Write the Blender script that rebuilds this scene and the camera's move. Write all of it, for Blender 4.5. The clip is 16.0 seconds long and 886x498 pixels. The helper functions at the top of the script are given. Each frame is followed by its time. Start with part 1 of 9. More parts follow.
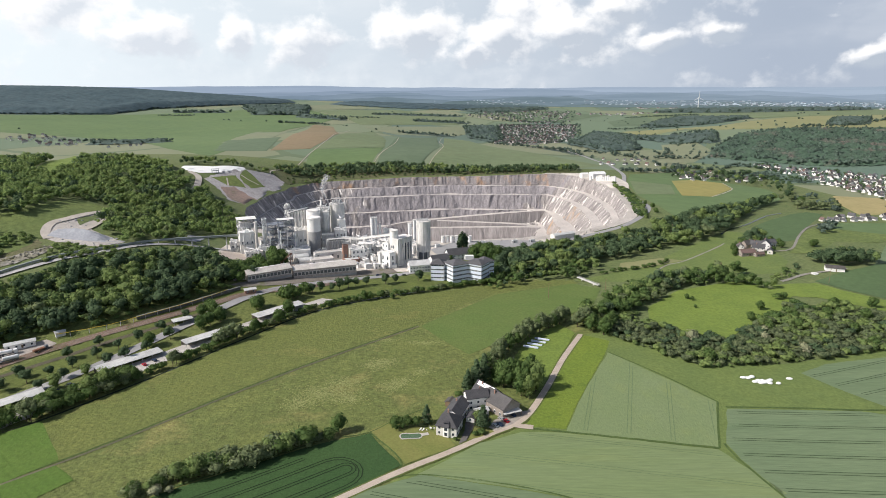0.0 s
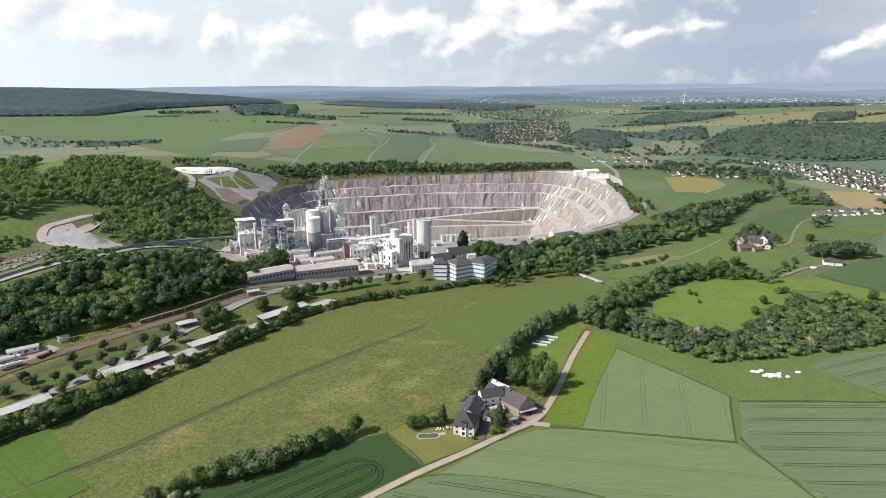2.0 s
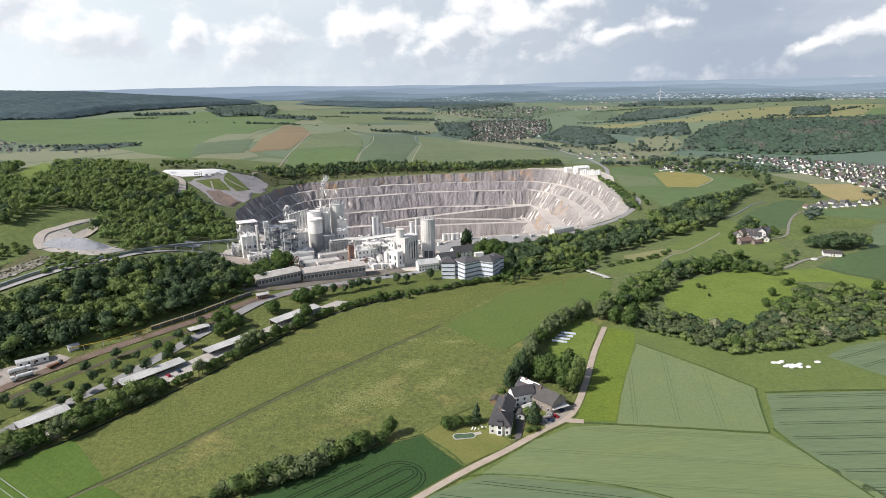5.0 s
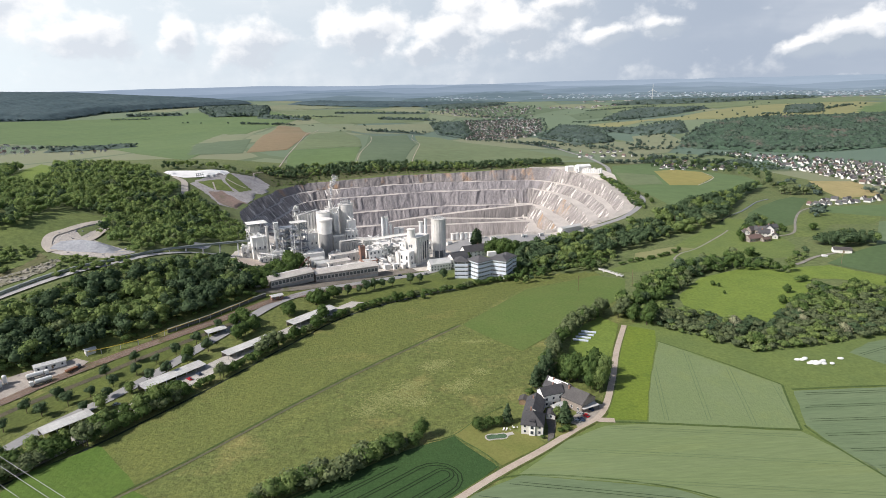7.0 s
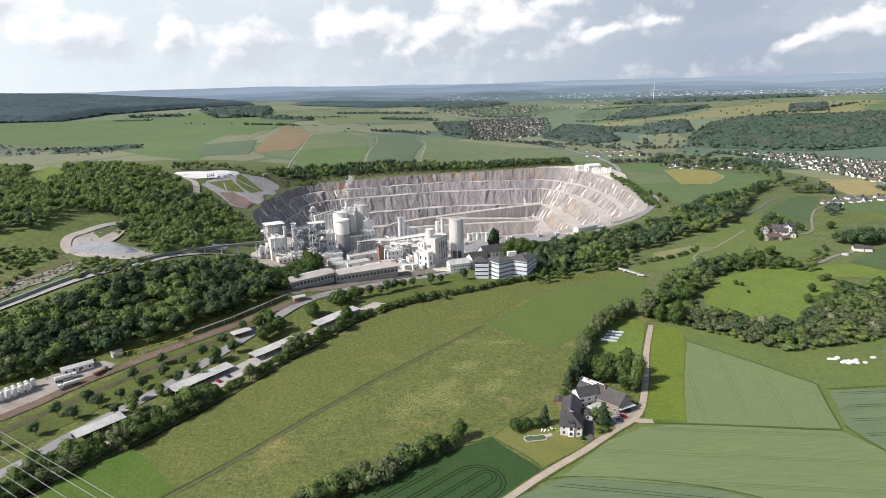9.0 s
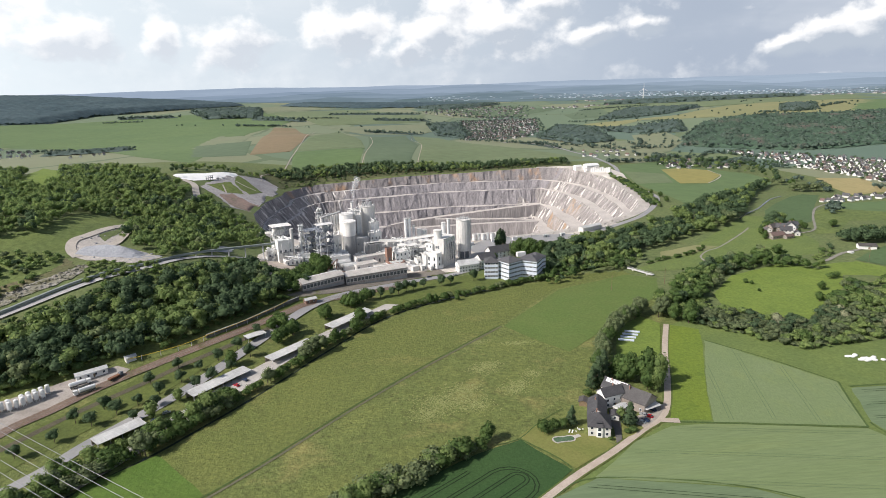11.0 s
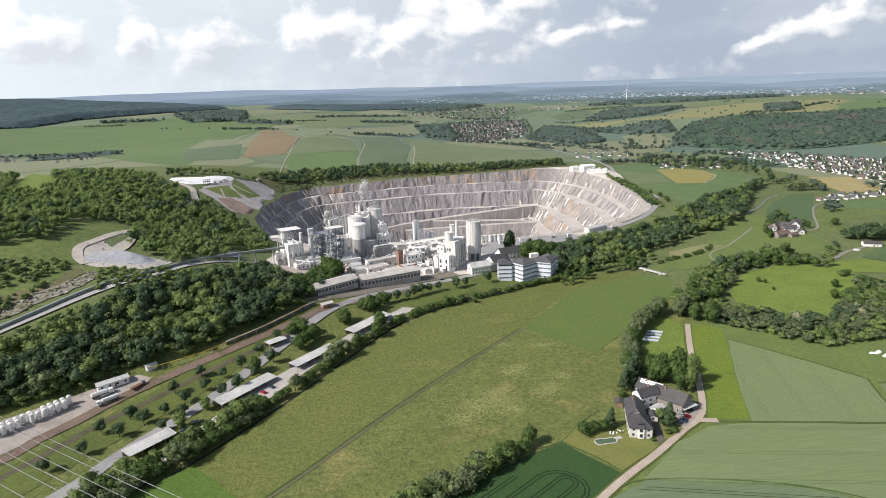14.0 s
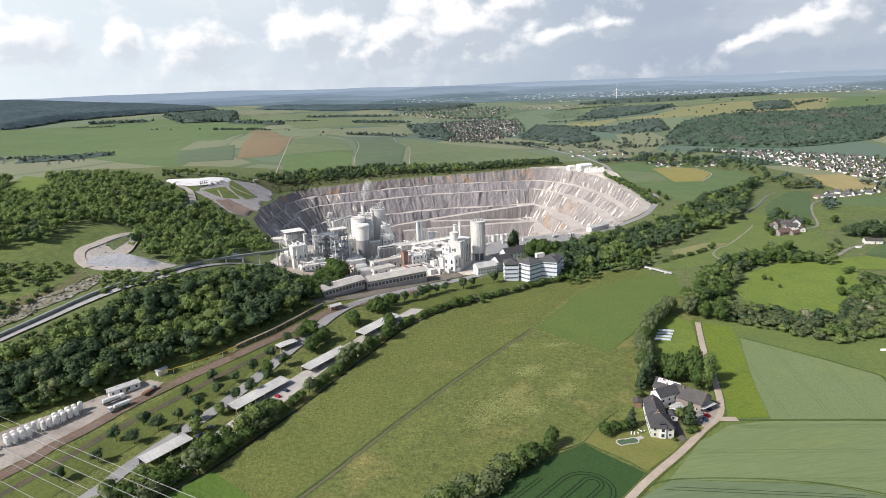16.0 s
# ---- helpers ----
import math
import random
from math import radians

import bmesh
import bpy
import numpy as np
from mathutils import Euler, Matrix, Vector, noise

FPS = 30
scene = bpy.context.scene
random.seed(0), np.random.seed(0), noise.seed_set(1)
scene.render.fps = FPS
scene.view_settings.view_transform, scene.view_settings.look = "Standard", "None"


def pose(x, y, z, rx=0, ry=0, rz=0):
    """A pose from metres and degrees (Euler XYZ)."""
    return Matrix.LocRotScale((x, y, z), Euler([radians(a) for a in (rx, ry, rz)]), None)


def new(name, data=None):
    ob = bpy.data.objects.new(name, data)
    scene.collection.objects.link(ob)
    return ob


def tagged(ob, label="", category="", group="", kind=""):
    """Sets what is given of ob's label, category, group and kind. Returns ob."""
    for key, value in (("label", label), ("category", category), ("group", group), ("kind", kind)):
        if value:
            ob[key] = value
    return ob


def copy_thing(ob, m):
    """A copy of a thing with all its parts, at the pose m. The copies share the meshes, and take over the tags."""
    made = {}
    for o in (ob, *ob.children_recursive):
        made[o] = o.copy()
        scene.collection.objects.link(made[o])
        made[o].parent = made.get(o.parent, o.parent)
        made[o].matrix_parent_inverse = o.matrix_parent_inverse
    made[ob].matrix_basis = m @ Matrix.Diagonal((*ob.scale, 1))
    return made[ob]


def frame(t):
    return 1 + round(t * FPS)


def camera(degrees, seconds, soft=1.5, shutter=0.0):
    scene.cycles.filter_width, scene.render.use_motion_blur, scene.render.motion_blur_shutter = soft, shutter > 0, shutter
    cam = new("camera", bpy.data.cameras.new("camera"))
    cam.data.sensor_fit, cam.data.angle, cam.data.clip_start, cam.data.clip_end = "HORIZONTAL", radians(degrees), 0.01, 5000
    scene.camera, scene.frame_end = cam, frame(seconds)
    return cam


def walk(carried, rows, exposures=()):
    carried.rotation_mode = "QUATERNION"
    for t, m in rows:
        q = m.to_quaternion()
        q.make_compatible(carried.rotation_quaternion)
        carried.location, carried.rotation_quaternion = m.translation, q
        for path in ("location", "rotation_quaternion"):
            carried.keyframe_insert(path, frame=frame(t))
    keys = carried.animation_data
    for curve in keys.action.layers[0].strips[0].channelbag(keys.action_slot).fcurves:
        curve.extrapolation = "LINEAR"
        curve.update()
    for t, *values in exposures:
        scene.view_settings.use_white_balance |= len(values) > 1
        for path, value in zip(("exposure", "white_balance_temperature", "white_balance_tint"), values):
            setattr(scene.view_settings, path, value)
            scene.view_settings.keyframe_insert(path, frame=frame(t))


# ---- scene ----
cam = camera(71.5, 16.0, soft=0.62)
METRES, EYE, TILT, LEAN, TURN = 140.0, 167.0, -14.6, 0.0, 0.0
ROWS = [
    (0.0, 0.0, 0.0, 0.0, 0.0, 0.0, -0.0),
    (0.5, -0.0221, 0.0016, 0.0004, -0.03, -0.03, 0.1),
    (1.0, -0.0446, 0.0033, 0.0004, -0.01, -0.08, 0.19),
    (1.5, -0.0707, 0.005, 0.0011, -0.43, -0.08, 0.4),
    (2.0, -0.099, 0.0072, 0.0011, -1.19, -0.11, 0.71),
    (2.5, -0.1294, 0.0101, 0.0016, -1.36, -0.14, 0.87),
    (3.0, -0.1605, 0.0134, 0.002, -1.67, -0.17, 1.06),
    (3.5, -0.1926, 0.0171, 0.0024, -2.26, -0.19, 1.28),
    (4.0, -0.2248, 0.0215, 0.003, -2.64, -0.2, 1.48),
    (6.5, -0.3942, 0.0498, 0.0086, -3.99, -0.32, 2.19),
    (7.0, -0.4279, 0.056, 0.0102, -4.08, -0.32, 2.27),
    (7.5, -0.4608, 0.0623, 0.0122, -4.1, -0.34, 2.33),
    (8.0, -0.4937, 0.0686, 0.0142, -4.12, -0.34, 2.4),
    (8.5, -0.5268, 0.0749, 0.0154, -4.16, -0.32, 2.46),
    (9.0, -0.5596, 0.0814, 0.0174, -4.15, -0.33, 2.5),
    (11.5, -0.7199, 0.1132, 0.0265, -5.48, -0.3, 3.04),
    (12.0, -0.7518, 0.1199, 0.0286, -5.75, -0.28, 3.14),
    (12.5, -0.7836, 0.1264, 0.0307, -6.06, -0.28, 3.26),
    (13.0, -0.8154, 0.1334, 0.033, -6.35, -0.27, 3.39),
    (13.5, -0.8477, 0.1409, 0.036, -6.63, -0.25, 3.49),
    (14.0, -0.8794, 0.1484, 0.0387, -6.79, -0.24, 3.55),
    (14.5, -0.9101, 0.1558, 0.0422, -6.87, -0.24, 3.61),
    (15.0, -0.9406, 0.163, 0.0455, -6.99, -0.25, 3.74),
    (15.5, -0.9645, 0.1699, 0.0484, -7.27, -0.29, 3.9),
    (16.0, -0.9807, 0.1766, 0.0511, -7.76, -0.34, 3.99),
]
walk(cam, [(t, pose(0, 0, EYE, TILT, LEAN, TURN) @ pose(METRES * x, METRES * y, METRES * z, 90 + pitch, roll, yaw)) for t, x, y, z, yaw, pitch, roll in ROWS])

# ---------------------------------------------------------------- sky, sun
SUN_TO = Vector((0.93, 0.30, -0.82)).normalized()      # the way the sunlight goes
world = bpy.data.worlds.new("world")
scene.world = world
world.use_nodes = True
wn, wl = world.node_tree.nodes, world.node_tree.links
wn.clear()
w_out, w_bg = wn.new("ShaderNodeOutputWorld"), wn.new("ShaderNodeBackground")
w_sky = wn.new("ShaderNodeTexSky")
w_sky.sky_type, w_sky.sun_disc = "NISHITA", False
w_sky.sun_elevation = math.asin(-SUN_TO.z)
w_sky.sun_rotation = math.atan2(-SUN_TO.x, -SUN_TO.y)
w_sky.air_density, w_sky.dust_density, w_sky.ozone_density = 1.0, 2.5, 1.5
w_co = wn.new("ShaderNodeTexCoord")


def w_noise(scale, place, detail, rough, lo, hi, distort=0.0):
    mp = wn.new("ShaderNodeMapping")
    mp.inputs["Scale"].default_value, mp.inputs["Location"].default_value = scale, place
    nz = wn.new("ShaderNodeTexNoise")
    nz.inputs["Scale"].default_value, nz.inputs["Detail"].default_value = 1.0, detail
    nz.inputs["Roughness"].default_value, nz.inputs["Distortion"].default_value = rough, distort
    rp = wn.new("ShaderNodeMapRange")
    rp.interpolation_type = "SMOOTHSTEP"
    rp.inputs["From Min"].default_value, rp.inputs["From Max"].default_value = lo, hi
    wl.new(w_co.outputs["Generated"], mp.inputs["Vector"])
    wl.new(mp.outputs["Vector"], nz.inputs["Vector"])
    wl.new(nz.outputs["Fac"], rp.inputs["Value"])
    return rp.outputs["Result"]


def w_mix(fac, a, b):
    mx = wn.new("ShaderNodeMix")
    mx.data_type = "RGBA"
    for sock, v in ((mx.inputs[0], fac), (mx.inputs[6], a), (mx.inputs[7], b)):
        if isinstance(v, (tuple, float)):
            sock.default_value = v
        else:
            wl.new(v, sock)
    return mx.outputs[2]


SKY = 10.8
w_sep = wn.new("ShaderNodeSeparateXYZ")
wl.new(w_co.outputs["Generated"], w_sep.inputs["Vector"])
low = wn.new("ShaderNodeMapRange")                       # bright summer haze towards the horizon
low.interpolation_type = "SMOOTHSTEP"
for key, val in (("From Min", 0.16), ("From Max", 0.50), ("To Min", 1.0), ("To Max", 0.0)):
    low.inputs[key].default_value = val
wl.new(w_sep.outputs["Z"], low.inputs["Value"])
w_mul = wn.new("ShaderNodeMath")
w_mul.operation = "MULTIPLY"
side = wn.new("ShaderNodeMapRange")                      # whiter towards the sun's side
for key, val in (("From Min", -0.55), ("From Max", 0.45), ("To Min", 1.0), ("To Max", 0.0)):
    side.inputs[key].default_value = val
wl.new(w_sep.outputs["X"], side.inputs["Value"])


def w_math(op, a, b, clamp=False):
    k = wn.new("ShaderNodeMath")
    k.operation, k.use_clamp = op, clamp
    for sock, v in zip(k.inputs, (a, b)):
        if isinstance(v, float):
            sock.default_value = v
        else:
            wl.new(v, sock)
    return k.outputs[0]


def w_heap(x, z, rx, rz):
    """One heap of cumulus low over the horizon."""
    mp = wn.new("ShaderNodeMapping")
    mp.inputs["Scale"].default_value, mp.inputs["Location"].default_value = (1 / rx, 0, 1 / rz), (-x / rx, 0, -z / rz)
    ln = wn.new("ShaderNodeVectorMath")
    ln.operation = "LENGTH"
    wl.new(w_co.outputs["Generated"], mp.inputs["Vector"])
    wl.new(mp.outputs["Vector"], ln.inputs[0])
    return w_math("SUBTRACT", 1.0, ln.outputs["Value"], True)


HEAPS = (((-0.208, 0.066), (0.086, 0.050)), ((-0.042, 0.080), (0.088, 0.056)), ((0.050, 0.050), (0.052, 0.028)), ((0.095, 0.076), (0.076, 0.050)), ((0.142, 0.107), (0.095, 0.062)),
         ((0.200, 0.078), (0.100, 0.054)), ((0.255, 0.106), (0.075, 0.042)), ((0.325, 0.066), (0.046, 0.022)), ((0.396, 0.074), (0.046, 0.022)), ((0.560, 0.040), (0.040, 0.020)), ((0.596, 0.052), (0.056, 0.036)),
         ((0.645, 0.064), (0.070, 0.048)), ((-0.413, 0.070), (0.090, 0.045)), ((-0.300, 0.068), (0.034, 0.042)), ((-0.500, 0.105), (0.100, 0.055)))
heaps, lit = None, None
for (hx, hz), (rx, rz) in HEAPS:
    q = w_heap(hx, hz, rx, rz)
    heaps = q if heaps is None else w_math("MAXIMUM", heaps, q)
    q = w_heap(hx - 0.30 * rx, hz + 0.42 * rz, rx, rz)        # the same heaps, a step towards the sun
    lit = q if lit is None else w_math("MAXIMUM", lit, q)
billow = w_noise((19, 19, 25.0), (0.35, 4.3, 1.30), 10, 0.56, 0.26, 0.74)
dens = w_math("ADD", w_math("MULTIPLY", heaps, 1.25), w_math("MULTIPLY", billow, 0.80))
pf = wn.new("ShaderNodeMapRange")
pf.interpolation_type = "SMOOTHSTEP"
pf.inputs["From Min"].default_value, pf.inputs["From Max"].default_value = 0.46, 1.20
wl.new(dens, pf.inputs["Value"])
high = w_noise((2.2, 2.2, 9.0), (2.0, 0.7, 0.4), 5, 0.55, 0.40, 0.80)
puffs = w_math("MAXIMUM", pf.outputs["Result"], w_math("MULTIPLY", high, 0.40))
shade = w_noise((9.0, 9.0, 16.0), (5.9, 1.3, 2.06), 8, 0.60, 0.36, 0.70)
under = wn.new("ShaderNodeMapRange")                     # grey undersides that melt into the haze
for key, val in (("From Min", 0.080), ("From Max", 0.025), ("To Min", 0.0), ("To Max", 0.8)):
    under.inputs[key].default_value = val
wl.new(w_sep.outputs["Z"], under.inputs["Value"])
toward = w_noise((19, 19, 25.0), (0.35 - 0.22, 4.3, 1.30 + 0.24), 10, 0.56, 0.26, 0.74)   # the same billows, a step towards the sun
relief = w_math("MULTIPLY", w_math("SUBTRACT", toward, billow), 0.75)
big = w_math("MULTIPLY", w_math("SUBTRACT", heaps, lit), 1.7)
shade = w_math("ADD", w_math("ADD", w_math("ADD", relief, big), w_math("MULTIPLY", shade, 0.38)), w_math("MULTIPLY", under.outputs["Result"], 0.6), True)
haze = w_mix(side.outputs["Result"], (0.455 * SKY, 0.525 * SKY, 0.640 * SKY, 1), (0.90 * SKY, 0.985 * SKY, 1.04 * SKY, 1))
c_sky = w_mix(low.outputs["Result"], w_sky.outputs["Color"], haze)
c_dark = w_mix(side.outputs["Result"], (0.52 * SKY, 0.585 * SKY, 0.68 * SKY, 1), (0.80 * SKY, 0.85 * SKY, 0.92 * SKY, 1))
c_cloud = w_mix(shade, (1.15 * SKY, 1.145 * SKY, 1.15 * SKY, 1), c_dark)
wl.new(puffs, w_mul.inputs[0])
wl.new(low.outputs["Result"], w_mul.inputs[1])
wl.new(w_mix(w_mul.outputs[0], c_sky, c_cloud), w_bg.inputs["Color"])
w_bg.inputs["Strength"].default_value = 0.09
wl.new(w_bg.outputs["Background"], w_out.inputs["Surface"])

sun = new("sun", bpy.data.lights.new("sun", "SUN"))
sun.data.energy, sun.data.angle, sun.data.color = 4.9, radians(0.6), (1.0, 0.943, 0.892)
sun.rotation_euler = SUN_TO.to_track_quat("-Z", "Y").to_euler()
sun.location = (-300, -100, 400)

# ---------------------------------------------------------------- materials


def mat(name, a, b=None, scale=0.1, rough=0.9, fine=None, amount=0.35, bump=0.0, bump_scale=2.0, metal=0.0,
        vary=0.0, translucent=0.0, island=0.0, stretch=(1, 1, 1), wall=False, c=None, c_scale=0.02, c_lo=0.5, c_hi=0.7):
    """A surface of two colours mixed by large noise, broken up by fine noise; vary: brightness from piece to piece."""
    m = bpy.data.materials.new(name)
    m.use_nodes = True
    n, l = m.node_tree.nodes, m.node_tree.links
    p = n["Principled BSDF"]
    p.inputs["Roughness"].default_value, p.inputs["Metallic"].default_value = rough, metal
    p.inputs["Specular IOR Level"].default_value = 0.25
    b = b or tuple(v * 0.8 for v in a)
    co = n.new("ShaderNodeTexCoord")
    mp = n.new("ShaderNodeMapping")
    mp.inputs["Scale"].default_value = stretch
    l.new(co.outputs["UV" if wall else "Object"], mp.inputs["Vector"])

    def nz(s, detail=4.0, rg=0.55):
        k = n.new("ShaderNodeTexNoise")
        k.inputs["Scale"].default_value, k.inputs["Detail"].default_value, k.inputs["Roughness"].default_value = s, detail, rg
        l.new(mp.outputs["Vector"], k.inputs["Vector"])
        return k.outputs["Fac"]

    def ramp(v, lo, hi, to0=0.0, to1=1.0):
        k = n.new("ShaderNodeMapRange")
        for key, val in (("From Min", lo), ("From Max", hi), ("To Min", to0), ("To Max", to1)):
            k.inputs[key].default_value = val
        l.new(v, k.inputs["Value"])
        return k.outputs["Result"]

    def mix(f, u, v, blend="MIX"):
        k = n.new("ShaderNodeMix")
        k.data_type, k.blend_type = "RGBA", blend
        for sock, val in ((k.inputs[0], f), (k.inputs[6], u), (k.inputs[7], v)):
            if isinstance(val, float):
                sock.default_value = val
            elif isinstance(val, tuple):
                sock.default_value = (*val, 1) if len(val) == 3 else val
            else:
                l.new(val, sock)
        return k.outputs[2]

    col = mix(ramp(nz(scale), 0.34, 0.66), a, b)
    if c:
        col = mix(ramp(nz(c_scale, 5.0, 0.6), c_lo, c_hi), col, c)
    f = nz(fine or scale * 9, 5.0, 0.65)
    k = n.new("ShaderNodeHueSaturation")
    l.new(ramp(f, 0.25, 0.75, 1 - amount, 1 + amount), k.inputs["Value"])
    l.new(col, k.inputs["Color"])
    col = k.outputs["Color"]
    if vary or island:
        k = n.new("ShaderNodeHueSaturation")
        src = n.new("ShaderNodeObjectInfo").outputs["Random"] if vary else n.new("ShaderNodeNewGeometry").outputs["Random Per Island"]
        w = vary or island
        l.new(ramp(src, 0, 1, 1 - w, 1 + w), k.inputs["Value"])
        l.new(ramp(src, 0, 1, 0.5 + 0.06 * w, 0.5 - 0.06 * w), k.inputs["Hue"])
        l.new(col, k.inputs["Color"])
        col = k.outputs["Color"]
    l.new(col, p.inputs["Base Color"])
    if bump:
        k = n.new("ShaderNodeBump")
        k.inputs["Strength"].default_value, k.inputs["Distance"].default_value = 1.0, bump
        l.new(nz(bump_scale, 4.0, 0.6), k.inputs["Height"])
        l.new(k.outputs["Normal"], p.inputs["Normal"])
    if translucent:
        t = n.new("ShaderNodeBsdfTranslucent")
        l.new(col, t.inputs["Color"])
        s = n.new("ShaderNodeMixShader")
        s.inputs[0].default_value = translucent
        l.new(p.outputs[0], s.inputs[1])
        l.new(t.outputs[0], s.inputs[2])
        l.new(s.outputs[0], n["Material Output"].inputs["Surface"])
    return m


M = {}
M["meadow"] = mat("meadow", (0.149, 0.171, 0.051), (0.110, 0.139, 0.043), 0.03, fine=0.4, amount=0.46, bump=0.8, bump_scale=0.6, c=(0.235, 0.220, 0.078), c_scale=0.03, c_lo=0.53, c_hi=0.72)
M["rough_grass"] = mat("rough_grass", (0.116, 0.152, 0.057), (0.138, 0.164, 0.066), 0.03, fine=0.3, amount=0.35, bump=0.6, bump_scale=0.3)
M["bright_grass"] = mat("bright_grass", (0.162, 0.220, 0.044), (0.132, 0.188, 0.039), 0.05, fine=0.5, amount=0.25, bump=0.3, bump_scale=0.6)
M["lush_grass"] = mat("lush_grass", (0.104, 0.156, 0.040), (0.120, 0.163, 0.045), 0.04, fine=0.5, amount=0.22, bump=0.3, bump_scale=0.6)
M["pale_tuft"] = mat("pale_tuft", (0.248, 0.262, 0.104), (0.212, 0.230, 0.088), 0.2, fine=1.0, amount=0.25)
M["lawn"] = mat("lawn", (0.188, 0.190, 0.060), (0.160, 0.178, 0.050), 0.06, fine=0.8, amount=0.2)
M["dark_crop"] = mat("dark_crop", (0.036, 0.079, 0.024), (0.043, 0.086, 0.026), 0.03, fine=0.8, amount=0.25, bump=0.2, bump_scale=1.0)
M["pale_crop"] = mat("pale_crop", (0.175, 0.224, 0.107), (0.165, 0.216, 0.096), 0.06, fine=0.7, amount=0.12, bump=0.2, bump_scale=1.0, stretch=(0.12, 1, 1), c=(0.188, 0.234, 0.094), c_scale=0.05, c_lo=0.52, c_hi=0.75)
M["blue_crop"] = mat("blue_crop", (0.152, 0.202, 0.110), (0.129, 0.180, 0.096), 0.06, fine=0.7, amount=0.16, bump=0.2, bump_scale=1.0, stretch=(0.12, 1, 1))
M["tram"] = mat("tram", (0.058, 0.088, 0.044), None, 0.3)
M["far_green"] = mat("far_green", (0.127, 0.184, 0.076), (0.111, 0.168, 0.071), 0.006, fine=0.05, amount=0.12)
M["far_light"] = mat("far_light", (0.159, 0.196, 0.102), (0.140, 0.180, 0.095), 0.006, fine=0.05, amount=0.14)
M["far_dark"] = mat("far_dark", (0.122, 0.165, 0.098), (0.108, 0.150, 0.090), 0.006, fine=0.05, amount=0.12)
M["far_olive"] = mat("far_olive", (0.205, 0.220, 0.137), (0.184, 0.210, 0.130), 0.006, fine=0.05, amount=0.12)
M["far_yellow"] = mat("far_yellow", (0.305, 0.267, 0.091), (0.267, 0.247, 0.086), 0.01, fine=0.06, amount=0.12)
M["soil"] = mat("soil", (0.240, 0.182, 0.112), (0.205, 0.168, 0.098), 0.01, fine=0.08, amount=0.12)
M["upper_meadow"] = mat("upper_meadow", (0.142, 0.162, 0.045), (0.116, 0.141, 0.040), 0.03, fine=0.4, amount=0.38, bump=0.7, bump_scale=0.6, c=(0.19, 0.19, 0.059), c_scale=0.03, c_lo=0.55, c_hi=0.75)
M["faint_tram"] = mat("faint_tram", (0.150, 0.204, 0.096), None, 0.3)
M["track"] = mat("track", (0.47, 0.40, 0.335), (0.40, 0.335, 0.275), 0.15, fine=1.2, amount=0.2)
M["gravel"] = mat("gravel", (0.37, 0.335, 0.295), (0.30, 0.27, 0.23), 0.08, fine=0.8, amount=0.25)
M["ballast"] = mat("ballast", (0.235, 0.185, 0.150), (0.180, 0.140, 0.112), 0.1, fine=0.9, amount=0.4, c=(0.12, 0.125, 0.052), c_scale=0.06, c_lo=0.53, c_hi=0.64)
M["grey_rubble"] = mat("grey_rubble", (0.345, 0.358, 0.385), (0.29, 0.30, 0.325), 0.1, fine=0.6, amount=0.2, bump=0.35, bump_scale=0.4)
M["asphalt"] = mat("asphalt", (0.28, 0.28, 0.285), (0.33, 0.325, 0.32), 0.08, fine=1.5, amount=0.12)
M["path"] = mat("path", (0.165, 0.152, 0.100), (0.135, 0.140, 0.085), 0.2, fine=1.0, amount=0.25)
M["paved"] = mat("paved", (0.50, 0.47, 0.44), (0.40, 0.38, 0.35), 0.06, fine=0.6, amount=0.18)
M["dusty_yard"] = mat("dusty_yard", (0.62, 0.58, 0.53), (0.50, 0.45, 0.39), 0.05, fine=0.4, amount=0.25)
M["rock"] = mat("rock", (0.308, 0.288, 0.296), (0.208, 0.195, 0.203), 0.17, fine=0.9, amount=0.5, bump=0.8, bump_scale=0.36, stretch=(1, 0.28, 1), wall=True, c=(0.31, 0.245, 0.19), c_scale=0.03, c_lo=0.64, c_hi=0.76)
M["rubble_rock"] = mat("rubble_rock", (0.50, 0.46, 0.42), (0.40, 0.37, 0.34), 0.05, fine=0.5, amount=0.25, bump=0.8, bump_scale=0.5)
M["bench_rock"] = mat("bench_rock", (0.54, 0.50, 0.465), (0.46, 0.425, 0.40), 0.05, fine=0.35, amount=0.2)
M["pit_floor"] = mat("pit_floor", (0.58, 0.54, 0.50), (0.48, 0.44, 0.41), 0.03, fine=0.2, amount=0.2)
M["spoil"] = mat("spoil", (0.42, 0.40, 0.40), (0.33, 0.31, 0.305), 0.05, fine=0.3, amount=0.35, bump=0.8, bump_scale=0.3)
M["lime"] = mat("lime", (0.90, 0.90, 0.885), (0.84, 0.835, 0.82), 0.05, fine=0.5, amount=0.06)
M["leaf"] = mat("leaf", (0.239, 0.324, 0.106), (0.174, 0.256, 0.095), 0.05, fine=0.4, amount=0.25, translucent=0.45, island=0.20)
M["leaf_light"] = mat("leaf_light", (0.230, 0.300, 0.100), (0.181, 0.255, 0.092), 0.07, fine=0.5, amount=0.25, translucent=0.45, island=0.20)
M["scrub_leaf"] = mat("scrub_leaf", (0.147, 0.182, 0.090), (0.112, 0.146, 0.072), 0.05, fine=0.4, amount=0.3, translucent=0.35, island=0.25)
M["leaf_dark"] = mat("leaf_dark", (0.095, 0.144, 0.068), (0.076, 0.122, 0.062), 0.1, fine=0.5, amount=0.25, translucent=0.34, island=0.22)
